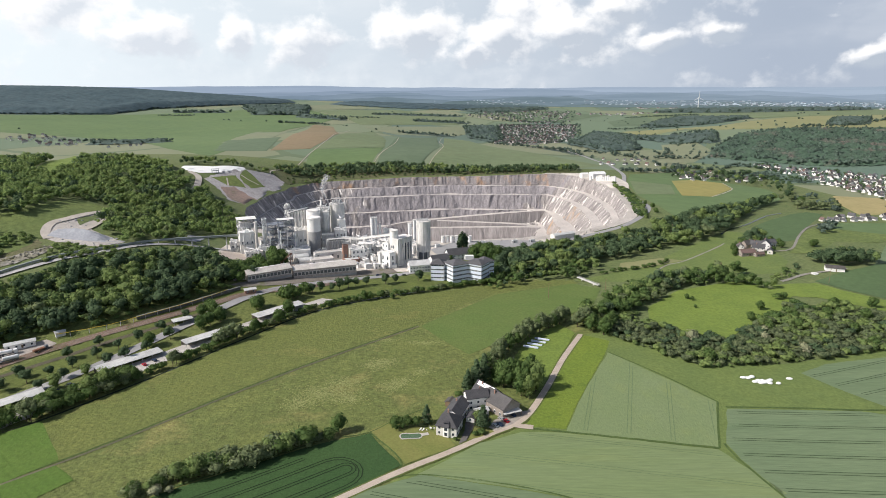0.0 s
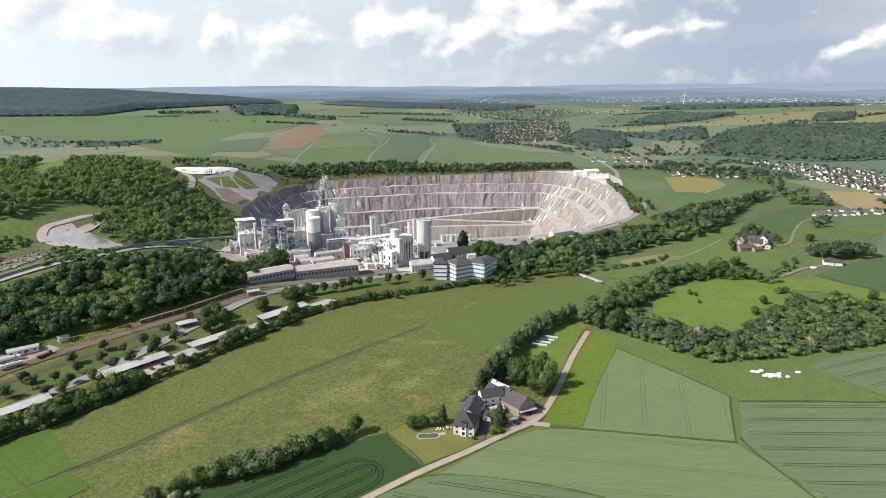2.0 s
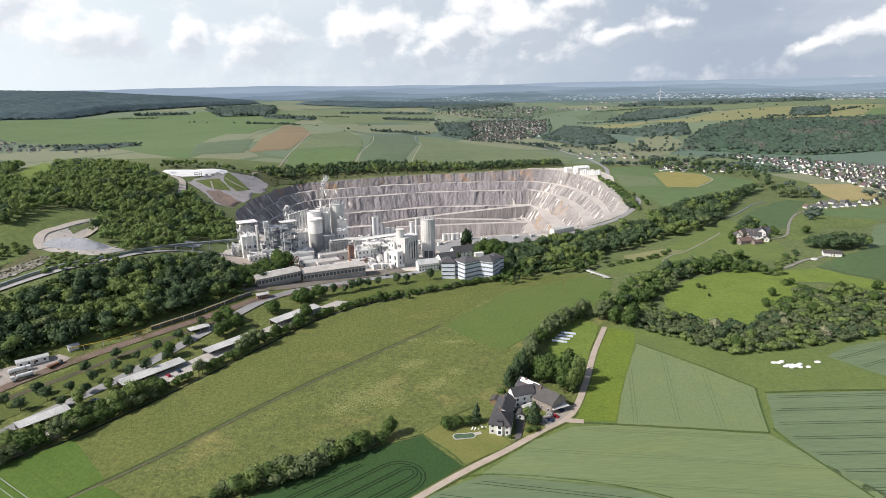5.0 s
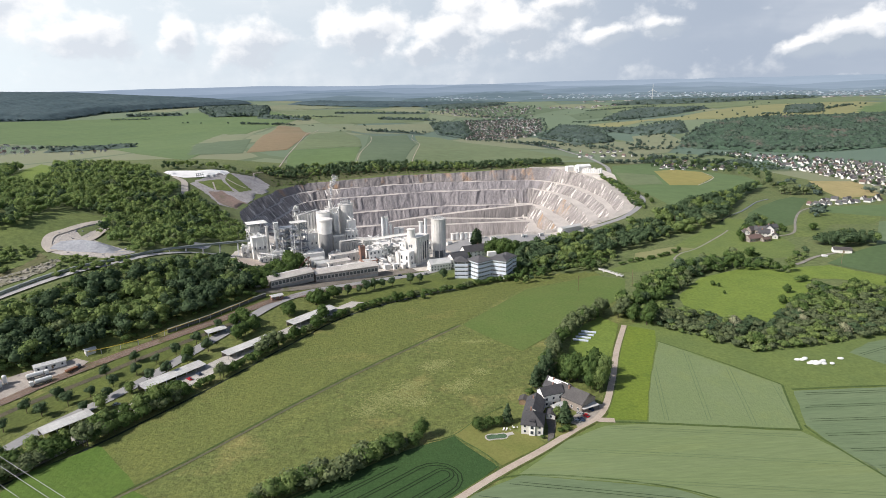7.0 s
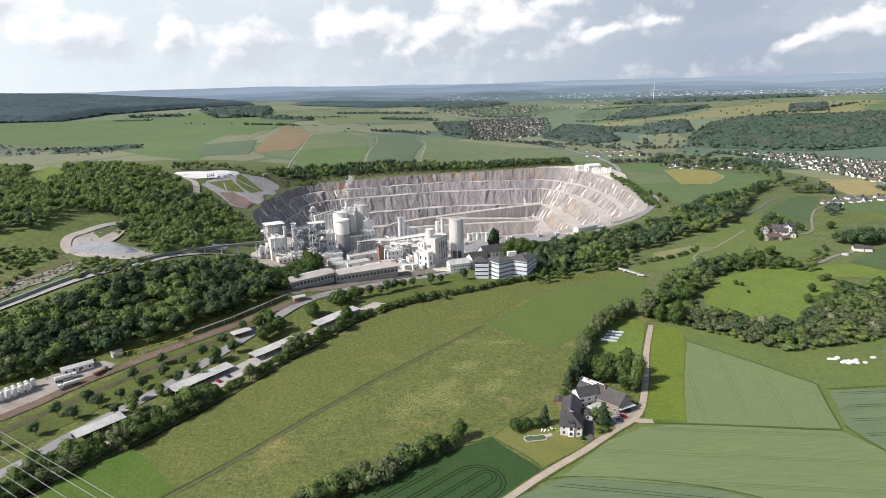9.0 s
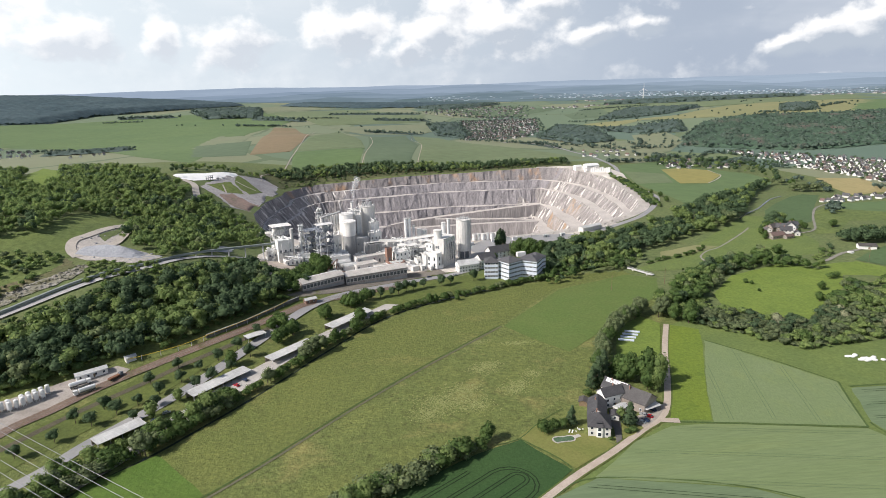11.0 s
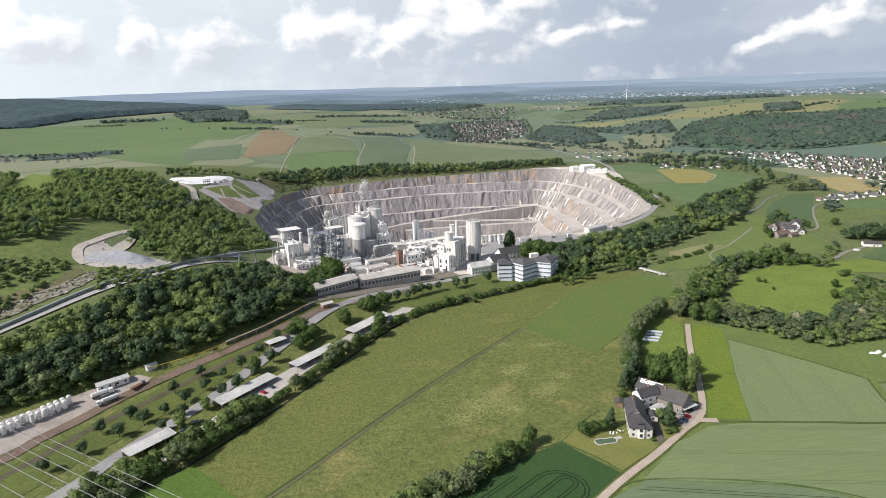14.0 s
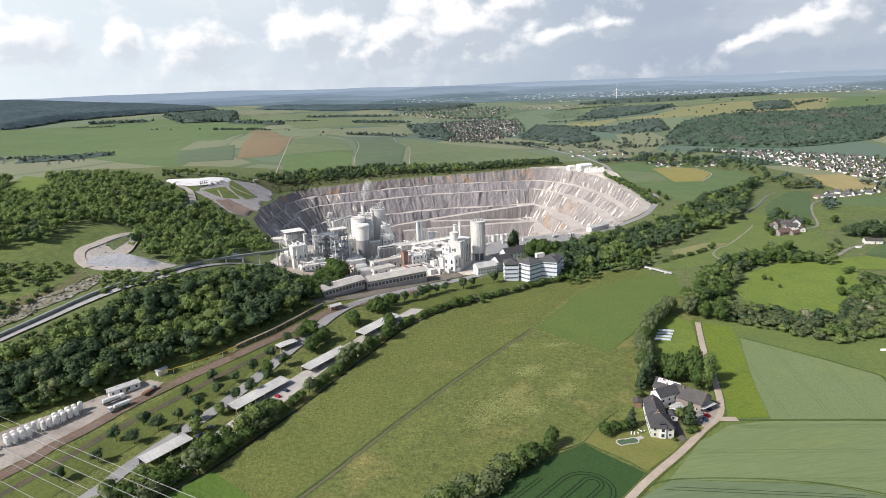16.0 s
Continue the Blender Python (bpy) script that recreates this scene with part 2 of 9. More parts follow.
M["leaf_grey"] = mat("leaf_grey", (0.162, 0.200, 0.094), (0.126, 0.165, 0.076), 0.1, fine=0.5, amount=0.3, translucent=0.25, island=0.2)
M["blossom"] = mat("blossom", (0.30, 0.30, 0.20), (0.12, 0.15, 0.06), 0.6, fine=1.0, amount=0.3, island=0.4)
# blue of the distance haze is mixed into the next two crown colours
M["hazy_far_leaf"] = mat("hazy_far_leaf", (0.122, 0.166, 0.130), (0.088, 0.128, 0.103), 0.02, fine=0.10, amount=0.35, island=0.25, translucent=0.3)
M["hazy_far_canopy"] = mat("hazy_far_canopy", (0.083, 0.114, 0.098), (0.061, 0.090, 0.079), 0.02, fine=0.12, amount=0.45)
M["hillside_canopy"] = mat("hillside_canopy", (0.067, 0.109, 0.072), (0.051, 0.087, 0.057), 0.02, fine=0.12, amount=0.45, c=(0.130, 0.112, 0.096), c_scale=0.012, c_lo=0.54, c_hi=0.66)
# ridge crowns: haze put into the base colour, paler and bluer than leaves
M["hazy_ridge_leaf"] = mat("hazy_ridge_leaf", (0.112, 0.162, 0.176), (0.085, 0.131, 0.148), 0.006, fine=0.04, amount=0.3, translucent=0.3)
M["bark"] = mat("bark", (0.11, 0.085, 0.065), None, 0.8)
M["white_wall"] = mat("white_wall", (0.84, 0.83, 0.80), (0.77, 0.75, 0.72), 0.15, fine=0.9, amount=0.08, vary=0.06)
M["cream_wall"] = mat("cream_wall", (0.68, 0.66, 0.62), (0.60, 0.58, 0.545), 0.15, fine=0.9, amount=0.08)
M["concrete"] = mat("concrete", (0.74, 0.72, 0.69), (0.61, 0.595, 0.575), 0.12, fine=0.8, amount=0.18, stretch=(1, 1, 0.3), vary=0.08)
M["grey_concrete"] = mat("grey_concrete", (0.36, 0.36, 0.36), (0.30, 0.30, 0.30), 0.1, fine=0.7, amount=0.15, stretch=(1, 1, 0.3), vary=0.1)
M["stained_concrete"] = mat("stained_concrete", (0.150, 0.145, 0.132), (0.095, 0.095, 0.085), 0.15, fine=0.7, amount=0.4, stretch=(1, 1, 0.3))
M["dusty_steel"] = mat("dusty_steel", (0.50, 0.50, 0.50), (0.40, 0.40, 0.41), 0.2, rough=0.6, fine=1.0, amount=0.2, vary=0.15)
M["dark_steel"] = mat("dark_steel", (0.16, 0.17, 0.19), (0.12, 0.13, 0.14), 0.2, rough=0.6, fine=1.0, amount=0.2)
M["slate"] = mat("slate", (0.105, 0.104, 0.108), (0.082, 0.081, 0.086), 0.3, rough=0.7, fine=2.0, amount=0.25, vary=0.2)
M["farm_slate"] = mat("farm_slate", (0.078, 0.076, 0.080), (0.060, 0.059, 0.063), 0.3, rough=0.8, fine=2.0, amount=0.3, vary=0.15)
M["dirt_yard"] = mat("dirt_yard", (0.225, 0.200, 0.172), (0.165, 0.150, 0.125), 0.12, fine=0.9, amount=0.3, c=(0.12, 0.13, 0.055), c_scale=0.06, c_lo=0.55, c_hi=0.66)
M["yard_sand"] = mat("yard_sand", (0.400, 0.362, 0.325), (0.335, 0.300, 0.268), 0.1, fine=0.8, amount=0.25, c=(0.26, 0.23, 0.20), c_scale=0.05, c_lo=0.52, c_hi=0.7)
M["lane"] = mat("lane", (0.285, 0.268, 0.240), (0.225, 0.215, 0.180), 0.12, fine=0.9, amount=0.3)
M["crop_green"] = mat("crop_green", (0.092, 0.142, 0.060), (0.080, 0.126, 0.054), 0.02, fine=0.2, amount=0.15)
M["ripe"] = mat("ripe", (0.350, 0.290, 0.140), (0.300, 0.262, 0.120), 0.02, fine=0.15, amount=0.15)
M["drive"] = mat("drive", (0.150, 0.138, 0.125), (0.115, 0.108, 0.100), 0.3, fine=1.2, amount=0.25)
M["red_tile"] = mat("red_tile", (0.155, 0.108, 0.092), (0.125, 0.092, 0.082), 0.3, rough=0.8, fine=2.0, amount=0.2, vary=0.25)
M["brown_tile"] = mat("brown_tile", (0.112, 0.102, 0.097), (0.088, 0.082, 0.079), 0.3, rough=0.8, fine=2.0, amount=0.2, vary=0.25)
M["sheet_roof"] = mat("sheet_roof", (0.60, 0.60, 0.585), (0.43, 0.43, 0.42), 0.15, rough=0.6, fine=0.9, amount=0.15)
M["brown_wall"] = mat("brown_wall", (0.34, 0.295, 0.26), (0.27, 0.235, 0.205), 0.15, fine=0.9, amount=0.2)
M["hall_wall"] = mat("hall_wall", (0.430, 0.395, 0.365), (0.330, 0.295, 0.270), 0.15, fine=0.9, amount=0.25, stretch=(1, 1, 0.4))
M["brick"] = mat("brick", (0.33, 0.20, 0.155), (0.27, 0.165, 0.13), 0.3, fine=2.0, amount=0.2)
M["glass"] = mat("glass", (0.05, 0.06, 0.075), None, 0.2, rough=0.12)
M["hall_glass"] = mat("hall_glass", (0.16, 0.165, 0.17), (0.10, 0.105, 0.11), 0.5, rough=0.25)
M["water"] = mat("water", (0.050, 0.062, 0.036), None, 0.1, rough=0.12)
M["brook_water"] = mat("brook_water", (0.085, 0.095, 0.078), (0.060, 0.072, 0.050), 0.2, rough=0.15, fine=0.6, amount=0.3)
M["pool_water"] = mat("pool_water", (0.105, 0.165, 0.095), (0.085, 0.135, 0.080), 0.3, rough=0.14)
M["yellow_paint"] = mat("yellow_paint", (0.62, 0.46, 0.06), None, 0.4, rough=0.5)
M["white_paint"] = mat("white_paint", (0.80, 0.80, 0.79), (0.72, 0.72, 0.71), 0.4, rough=0.45, fine=1.5, amount=0.08)
M["cable"] = mat("cable", (0.30, 0.31, 0.32), None, 0.5, rough=0.5)
M["green_steel"] = mat("green_steel", (0.205, 0.235, 0.220), (0.26, 0.285, 0.27), 0.1, rough=0.6, fine=0.6, amount=0.2)
M["old_track"] = mat("old_track", (0.085, 0.080, 0.055), (0.12, 0.105, 0.07), 0.1, fine=0.8, amount=0.3)
M["earth"] = mat("earth", (0.155, 0.138, 0.075), (0.115, 0.125, 0.055), 0.05, fine=0.3, amount=0.4, bump=0.8, bump_scale=0.3)
M["blue_steel"] = mat("blue_steel", (0.20, 0.225, 0.27), (0.26, 0.28, 0.31), 0.2, rough=0.6, fine=1.0, amount=0.25)
M["sand"] = mat("sand", (0.50, 0.43, 0.37), (0.42, 0.36, 0.31), 0.12, fine=0.8, amount=0.2)
M["corner_grass"] = mat("corner_grass", (0.084, 0.148, 0.026), (0.098, 0.158, 0.030), 0.04, fine=0.5, amount=0.2, bump=0.3, bump_scale=0.6)
M["haul_gravel"] = mat("haul_gravel", (0.42, 0.415, 0.405), (0.35, 0.345, 0.335), 0.1, fine=0.8, amount=0.2)
M["rust"] = mat("rust", (0.22, 0.11, 0.07), None, 0.4, rough=0.85)
M["wood"] = mat("wood", (0.24, 0.17, 0.11), None, 0.5, rough=0.85)
M["tarp"] = mat("tarp", (0.82, 0.82, 0.80), (0.74, 0.74, 0.72), 0.5, rough=0.5)
M["blue_tarp"] = mat("blue_tarp", (0.42, 0.50, 0.62), (0.55, 0.58, 0.62), 0.5, rough=0.4)
M["red_car"] = mat("red_car", (0.45, 0.02, 0.03), None, 0.5, rough=0.25)
M["blue_car"] = mat("blue_car", (0.03, 0.05, 0.10), None, 0.5, rough=0.25)
M["silver_car"] = mat("silver_car", (0.45, 0.47, 0.48), None, 0.5, rough=0.3, metal=0.4)
M["tyre"] = mat("tyre", (0.02, 0.02, 0.02), None, 0.5)

M["margin_grass"] = mat("margin_grass", (0.140, 0.184, 0.054), (0.119, 0.163, 0.051), 0.05, fine=0.5, amount=0.25, bump=0.3, bump_scale=0.6)
M["verge_grass"] = mat("verge_grass", (0.118, 0.146, 0.038), (0.094, 0.120, 0.033), 0.06, fine=0.5, amount=0.3, bump=0.3, bump_scale=0.6)
M["hill_grass"] = mat("hill_grass", (0.150, 0.188, 0.056), (0.112, 0.150, 0.048), 0.02, fine=0.2, amount=0.35, bump=0.6, bump_scale=0.3)
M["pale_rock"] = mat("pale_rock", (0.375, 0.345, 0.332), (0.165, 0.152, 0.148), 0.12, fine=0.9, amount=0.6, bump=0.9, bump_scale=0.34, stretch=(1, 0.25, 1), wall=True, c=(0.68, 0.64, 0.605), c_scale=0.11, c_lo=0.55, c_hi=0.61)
M["ramp_rock"] = mat("ramp_rock", (0.37, 0.342, 0.335), (0.255, 0.237, 0.235), 0.15, fine=0.6, amount=0.45, bump=1.0, bump_scale=0.3, stretch=(1, 0.3, 0.1))
M["ochre_rock"] = mat("ochre_rock", (0.400, 0.365, 0.345), (0.24, 0.215, 0.20), 0.14, fine=0.8, amount=0.5, bump=0.9, bump_scale=0.3, stretch=(1, 0.5, 1), wall=True, c=(0.37, 0.255, 0.17), c_scale=0.06, c_lo=0.47, c_hi=0.60)
M["top_soil"] = mat("top_soil", (0.262, 0.240, 0.238), (0.200, 0.186, 0.186), 0.12, fine=0.8, amount=0.5, bump=0.9, bump_scale=0.3, stretch=(1, 0.6, 1), wall=True, c=(0.40, 0.255, 0.155), c_scale=0.035, c_lo=0.52, c_hi=0.66)
M["village_wall"] = mat("village_wall", (0.74, 0.73, 0.71), (0.66, 0.65, 0.63), 0.15, fine=0.9, amount=0.08, vary=0.15)
# walls of the farthest town, with haze blue mixed into the base colour
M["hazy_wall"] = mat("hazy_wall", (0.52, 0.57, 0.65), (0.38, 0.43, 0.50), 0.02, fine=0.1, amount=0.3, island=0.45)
M["town_wall"] = mat("town_wall", (0.40, 0.39, 0.38), (0.30, 0.295, 0.29), 0.02, fine=0.1, amount=0.3, island=0.35)
M["office_wall"] = mat("office_wall", (0.70, 0.75, 0.83), (0.64, 0.69, 0.77), 0.15, fine=0.9, amount=0.06)
M["strip_grey"] = mat("strip_grey", (0.26, 0.30, 0.36), (0.22, 0.26, 0.31), 0.2, rough=0.5, fine=0.9, amount=0.1)
M["hall_roof"] = mat("hall_roof", (0.56, 0.525, 0.485), (0.44, 0.41, 0.38), 0.12, rough=0.7, fine=0.9, amount=0.2)
M["barn_tile"] = mat("barn_tile", (0.105, 0.100, 0.098), (0.085, 0.080, 0.080), 0.3, rough=0.8, fine=2.0, amount=0.25)

M["paddock_grass"] = mat("paddock_grass", (0.150, 0.202, 0.030), (0.132, 0.188, 0.029), 0.05, fine=0.5, amount=0.25, bump=0.3, bump_scale=0.6, c=(0.10, 0.15, 0.025), c_scale=0.08, c_lo=0.58, c_hi=0.7)
M["stony"] = mat("stony", (0.33, 0.31, 0.28), (0.17, 0.165, 0.10), 0.12, fine=0.6, amount=0.4, bump=1.2, bump_scale=0.4)

M["dark_tram"] = mat("dark_tram", (0.018, 0.036, 0.012), None, 0.3)

M["leaf_mid"] = mat("leaf_mid", (0.122, 0.188, 0.054), (0.088, 0.146, 0.048), 0.05, fine=0.4, amount=0.25, translucent=0.40, island=0.20)

M["edge_grass"] = mat("edge_grass", (0.062, 0.100, 0.030), (0.085, 0.125, 0.036), 0.15, fine=0.8, amount=0.35)

M["hay"] = mat("hay", (0.245, 0.240, 0.112), (0.215, 0.222, 0.106), 0.006, fine=0.05, amount=0.12)
M["scrub_grass"] = mat("scrub_grass", (0.090, 0.108, 0.046), (0.112, 0.112, 0.056), 0.04, fine=0.3, amount=0.45, bump=0.8, bump_scale=0.3)

M["red_soil"] = mat("red_soil", (0.30, 0.215, 0.18), (0.25, 0.20, 0.165), 0.05, fine=0.3, amount=0.35, bump=0.8, bump_scale=0.3, c=(0.14, 0.15, 0.07), c_scale=0.05, c_lo=0.55, c_hi=0.7)

M["pale_track"] = mat("pale_track", (0.50, 0.455, 0.40), (0.42, 0.38, 0.335), 0.1, fine=0.8, amount=0.2)

M["wedge_crop"] = mat("wedge_crop", (0.175, 0.224, 0.107), (0.165, 0.216, 0.096), 0.06, fine=0.7, amount=0.12, bump=0.2, bump_scale=1.0, stretch=(1, 0.6, 1), c=(0.188, 0.234, 0.094), c_scale=0.05, c_lo=0.52, c_hi=0.75)


def patchwork(name, size, tones, hedge):
    """Far farmland: a patchwork of fields with hedges between them."""
    m = bpy.data.materials.new(name)
    m.use_nodes = True
    n, l = m.node_tree.nodes, m.node_tree.links
    p = n["Principled BSDF"]
    p.inputs["Roughness"].default_value = 0.95
    co, mp = n.new("ShaderNodeTexCoord"), n.new("ShaderNodeMapping")
    mp.inputs["Scale"].default_value, mp.inputs["Rotation"].default_value = (1 / size, 0.55 / size, 0), (0, 0, 0.4)
    l.new(co.outputs["Object"], mp.inputs["Vector"])
    cellv, edge = n.new("ShaderNodeTexVoronoi"), n.new("ShaderNodeTexVoronoi")
    for k in (cellv, edge):
        k.voronoi_dimensions = "2D"
        k.inputs["Scale"].default_value = 1.0
        l.new(mp.outputs["Vector"], k.inputs["Vector"])
    edge.feature = "DISTANCE_TO_EDGE"
    ramp = n.new("ShaderNodeValToRGB")
    ramp.color_ramp.interpolation = "CONSTANT"
    for k, c in enumerate(tones):
        e = ramp.color_ramp.elements[k] if k < 2 else ramp.color_ramp.elements.new(0.5)
        e.position, e.color = k / len(tones), (*c, 1)
    sep = n.new("ShaderNodeSeparateColor")
    l.new(cellv.outputs["Color"], sep.inputs["Color"])
    l.new(sep.outputs["Red"], ramp.inputs["Fac"])
    lim, nz = n.new("ShaderNodeMath"), n.new("ShaderNodeTexNoise")
    nz.inputs["Scale"].default_value = 0.02
    l.new(co.outputs["Object"], nz.inputs["Vector"])
    mulk = n.new("ShaderNodeMath")
    mulk.operation = "MULTIPLY"
    mulk.inputs[1].default_value = 0.055
    l.new(nz.outputs["Fac"], mulk.inputs[0])
    lim.operation = "LESS_THAN"
    l.new(edge.outputs["Distance"], lim.inputs[0])
    l.new(mulk.outputs[0], lim.inputs[1])
    mx = n.new("ShaderNodeMix")
    mx.data_type = "RGBA"
    l.new(lim.outputs[0], mx.inputs[0])
    l.new(ramp.outputs["Color"], mx.inputs[6])
    mx.inputs[7].default_value = (*hedge, 1)
    l.new(mx.outputs[2], p.inputs["Base Color"])
    return m


# field tones carry extra blue in place of the haze over distant land
M["patchwork"] = patchwork("patchwork", 300.0, ((0.130, 0.180, 0.108), (0.172, 0.208, 0.122), (0.102, 0.154, 0.114), (0.195, 0.213, 0.124), (0.145, 0.190, 0.112), (0.118, 0.168, 0.114)), (0.115, 0.155, 0.082))


def steam_mat():
    m = bpy.data.materials.new("steam")
    m.use_nodes = True
    p = m.node_tree.nodes["Principled BSDF"]
    p.inputs["Base Color"].default_value, p.inputs["Roughness"].default_value, p.inputs["Alpha"].default_value = (0.92, 0.92, 0.93, 1), 1.0, 0.12
    return m


# Aerial haze as colour: the surface gives off a flat blue by itself.
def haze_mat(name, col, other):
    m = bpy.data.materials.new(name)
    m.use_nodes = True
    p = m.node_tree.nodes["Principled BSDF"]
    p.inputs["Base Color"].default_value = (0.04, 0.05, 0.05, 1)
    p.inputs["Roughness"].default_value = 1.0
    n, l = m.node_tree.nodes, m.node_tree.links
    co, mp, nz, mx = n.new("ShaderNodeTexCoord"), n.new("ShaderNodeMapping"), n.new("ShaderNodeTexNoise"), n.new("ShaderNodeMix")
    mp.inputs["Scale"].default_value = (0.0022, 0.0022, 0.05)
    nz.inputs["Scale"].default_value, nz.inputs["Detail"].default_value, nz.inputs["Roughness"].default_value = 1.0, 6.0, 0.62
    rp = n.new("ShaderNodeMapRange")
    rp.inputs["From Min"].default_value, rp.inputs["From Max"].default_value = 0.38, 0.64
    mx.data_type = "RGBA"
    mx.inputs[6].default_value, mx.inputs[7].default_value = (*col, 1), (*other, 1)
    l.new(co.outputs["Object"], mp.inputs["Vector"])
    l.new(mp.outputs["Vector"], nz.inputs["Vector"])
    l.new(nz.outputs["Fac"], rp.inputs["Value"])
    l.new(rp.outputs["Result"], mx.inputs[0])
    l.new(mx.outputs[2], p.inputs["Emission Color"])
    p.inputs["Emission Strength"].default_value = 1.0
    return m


# ---------------------------------------------------------------- the land
LAND = np.array([
    (-600, -300, 0), (0, -500, 0), (600, -300, 0), (-300, 150, 0), (0, 200, -1), (300, 200, -1), (-100, 330, -1),
    (100, 330, 0), (260, 420, 3), (-160, 430, -1), (0, 560, -2), (130, 550, -3), (-280, 370, 0), (-420, 330, 2)])
LAND = np.vstack([LAND, [
    (-205, 600, 9), (-100, 640, 0), (60, 650, 0), (250, 640, 1), (350, 560, 6), (340, 640, 6), (-345, 478, 33),
    (-344, 619, 42), (-408, 595, 57), (-284, 519, 34), (-361, 546, 39), (-378, 659, 45), (-279, 696, 14), (-330, 793, 33), (-232, 560, 22), (-560, 760, 62), (-430, 850, 52), (-323, 1004, 38), (-600, 1150, 45)]])
LAND = np.vstack([LAND, [
    (-298, 875, 13), (-100, 1260, 29), (0, 1175, 8), (-290, 1190, 27), (-256, 1030, 3), (-200, 1108, 4), (250, 1200, 14), (300, 1080, 14), (280, 800, 6),
    (600, 1220, -6), (520, 850, 0), (900, 1000, 10), (-280, 1750, 46), (0, 1830, 14), (-900, 1750, 22), (420, 2100, -8)]])
LAND = np.vstack([LAND, [
    (900, 1700, 60), (1500, 1900, 75), (-1200, 2700, 48), (-300, 2800, 48), (500, 3000, 12), (1400, 3200, 40),
    (-1900, 3900, 130), (0, 4000, 50), (2000, 4200, 45), (-3800, 3000, 140), (3800, 3000, 64), (0, 4800, 52),
    (3000, 1200, 60), (-3000, 1000, 60)]]).astype(float)


def kernel(d2):
    return np.sqrt(d2 + 60.0 ** 2)


KN = len(LAND)
KA = np.zeros((KN + 1, KN + 1))
KA[:KN, :KN] = kernel(((LAND[:, None, :2] - LAND[None, :, :2]) ** 2).sum(-1)) - 3.0 * np.eye(KN)
KA[:KN, KN] = KA[KN, :KN] = 1
KW = np.linalg.solve(KA, np.append(LAND[:, 2], 0))


def land(x, y):
    """The smooth height of the land."""
    x, y = np.asarray(x, float), np.asarray(y, float)
    d2 = (x[..., None] - LAND[:, 0]) ** 2 + (y[..., None] - LAND[:, 1]) ** 2
    return kernel(d2) @ KW[:KN] + KW[KN]


def spline(pts, step, closed=False):
    """Points along a smooth curve through pts, about step metres apart."""
    p = np.array(pts, float)
    n, out = len(p), []
    for i in range(n if closed else n - 1):
        if closed:
            a, b, c, d = p[(i - 1) % n], p[i], p[(i + 1) % n], p[(i + 2) % n]
        else:
            a, b, c, d = p[max(i - 1, 0)], p[i], p[i + 1], p[min(i + 2, n - 1)]
        k = max(1, int(np.linalg.norm(c - b) / step))
        for t in np.arange(k) / k:
            out.append(0.5 * (2 * b + (c - a) * t + (2 * a - 5 * b + 4 * c - d) * t * t + (3 * b - a - 3 * c + d) * t ** 3))
    if not closed:
        out.append(p[-1])
    return np.array(out)


def inside(x, y, poly):
    """Which points lie in the polygon."""
    x, y = np.asarray(x, float), np.asarray(y, float)
    r = np.zeros(x.shape, bool)
    q = np.array(poly, float)
    for (x0, y0), (x1, y1) in zip(q, np.roll(q, -1, 0)):
        if y0 != y1:
            r ^= ((y0 > y) != (y1 > y)) & (x < (x1 - x0) * (y - y0) / (y1 - y0) + x0)
    return r


# the rim of the quarry, from its front left corner round the back
RIM = spline([(-200, 712), (-120, 690), (0, 682), (80, 690), (145, 712), (205, 752), (243, 800), (262, 880), (268, 980),
              (250, 1080), (205, 1146), (110, 1156), (0, 1158), (-107, 1134), (-215, 1102), (-256, 1040), (-258, 985), (-270, 920),
              (-270, 840), (-246, 758)], 3, True)


def lines(lo, hi, fine_lo, fine_hi, step, grow):
    mid = list(np.arange(fine_lo, fine_hi + 0.1, step))
    up, s = [mid[-1]], step
    while up[-1] < hi:
        s *= grow
        up.append(up[-1] + s)
    down, s = [mid[0]], step
    while down[-1] > lo:
        s *= grow
        down.append(down[-1] - s)
    return np.array(down[:0:-1] + mid + up[1:])


GX, GY = lines(-4700, 4700, -720, 720, 8, 1.09), lines(-1600, 4780, 152, 1304, 8, 1.06)
XX, YY = np.meshgrid(GX, GY)
GZ = land(XX, YY)
for k, s in ((1, 90.0), (2, 37.0)):
    GZ += 0.25 * np.sin(XX / s + k * 1.7) * np.sin(YY / (s * 0.8) + k)
GZ[inside(XX, YY, RIM)] = -130.0
# dip of the stream bed
STREAM = spline([(-420, 120), (-300, 210), (-225, 283), (-200, 313), (-170, 354), (-140, 400), (-99, 455), (-40, 494), (8, 515),
                 (49, 536), (116, 560), (190, 590), (280, 650), (350, 730), (420, 800), (520, 905), (600, 1010)], 8)


def ground(x, y):
    """The height of the ground sheet itself, on its triangles."""
    x, y = np.asarray(x, float), np.asarray(y, float)
    i = np.clip(np.searchsorted(GX, x) - 1, 0, len(GX) - 2)
    j = np.clip(np.searchsorted(GY, y) - 1, 0, len(GY) - 2)
    u, v = (x - GX[i]) / (GX[i + 1] - GX[i]), (y - GY[j]) / (GY[j + 1] - GY[j])
    a, b, c, d = GZ[j, i], GZ[j, i + 1], GZ[j + 1, i + 1], GZ[j + 1, i]
    return np.where(u >= v, a + (b - a) * u + (c - b) * v, a + (c - d) * u + (d - a) * v)


def gz(x, y):
    return float(ground(x, y))


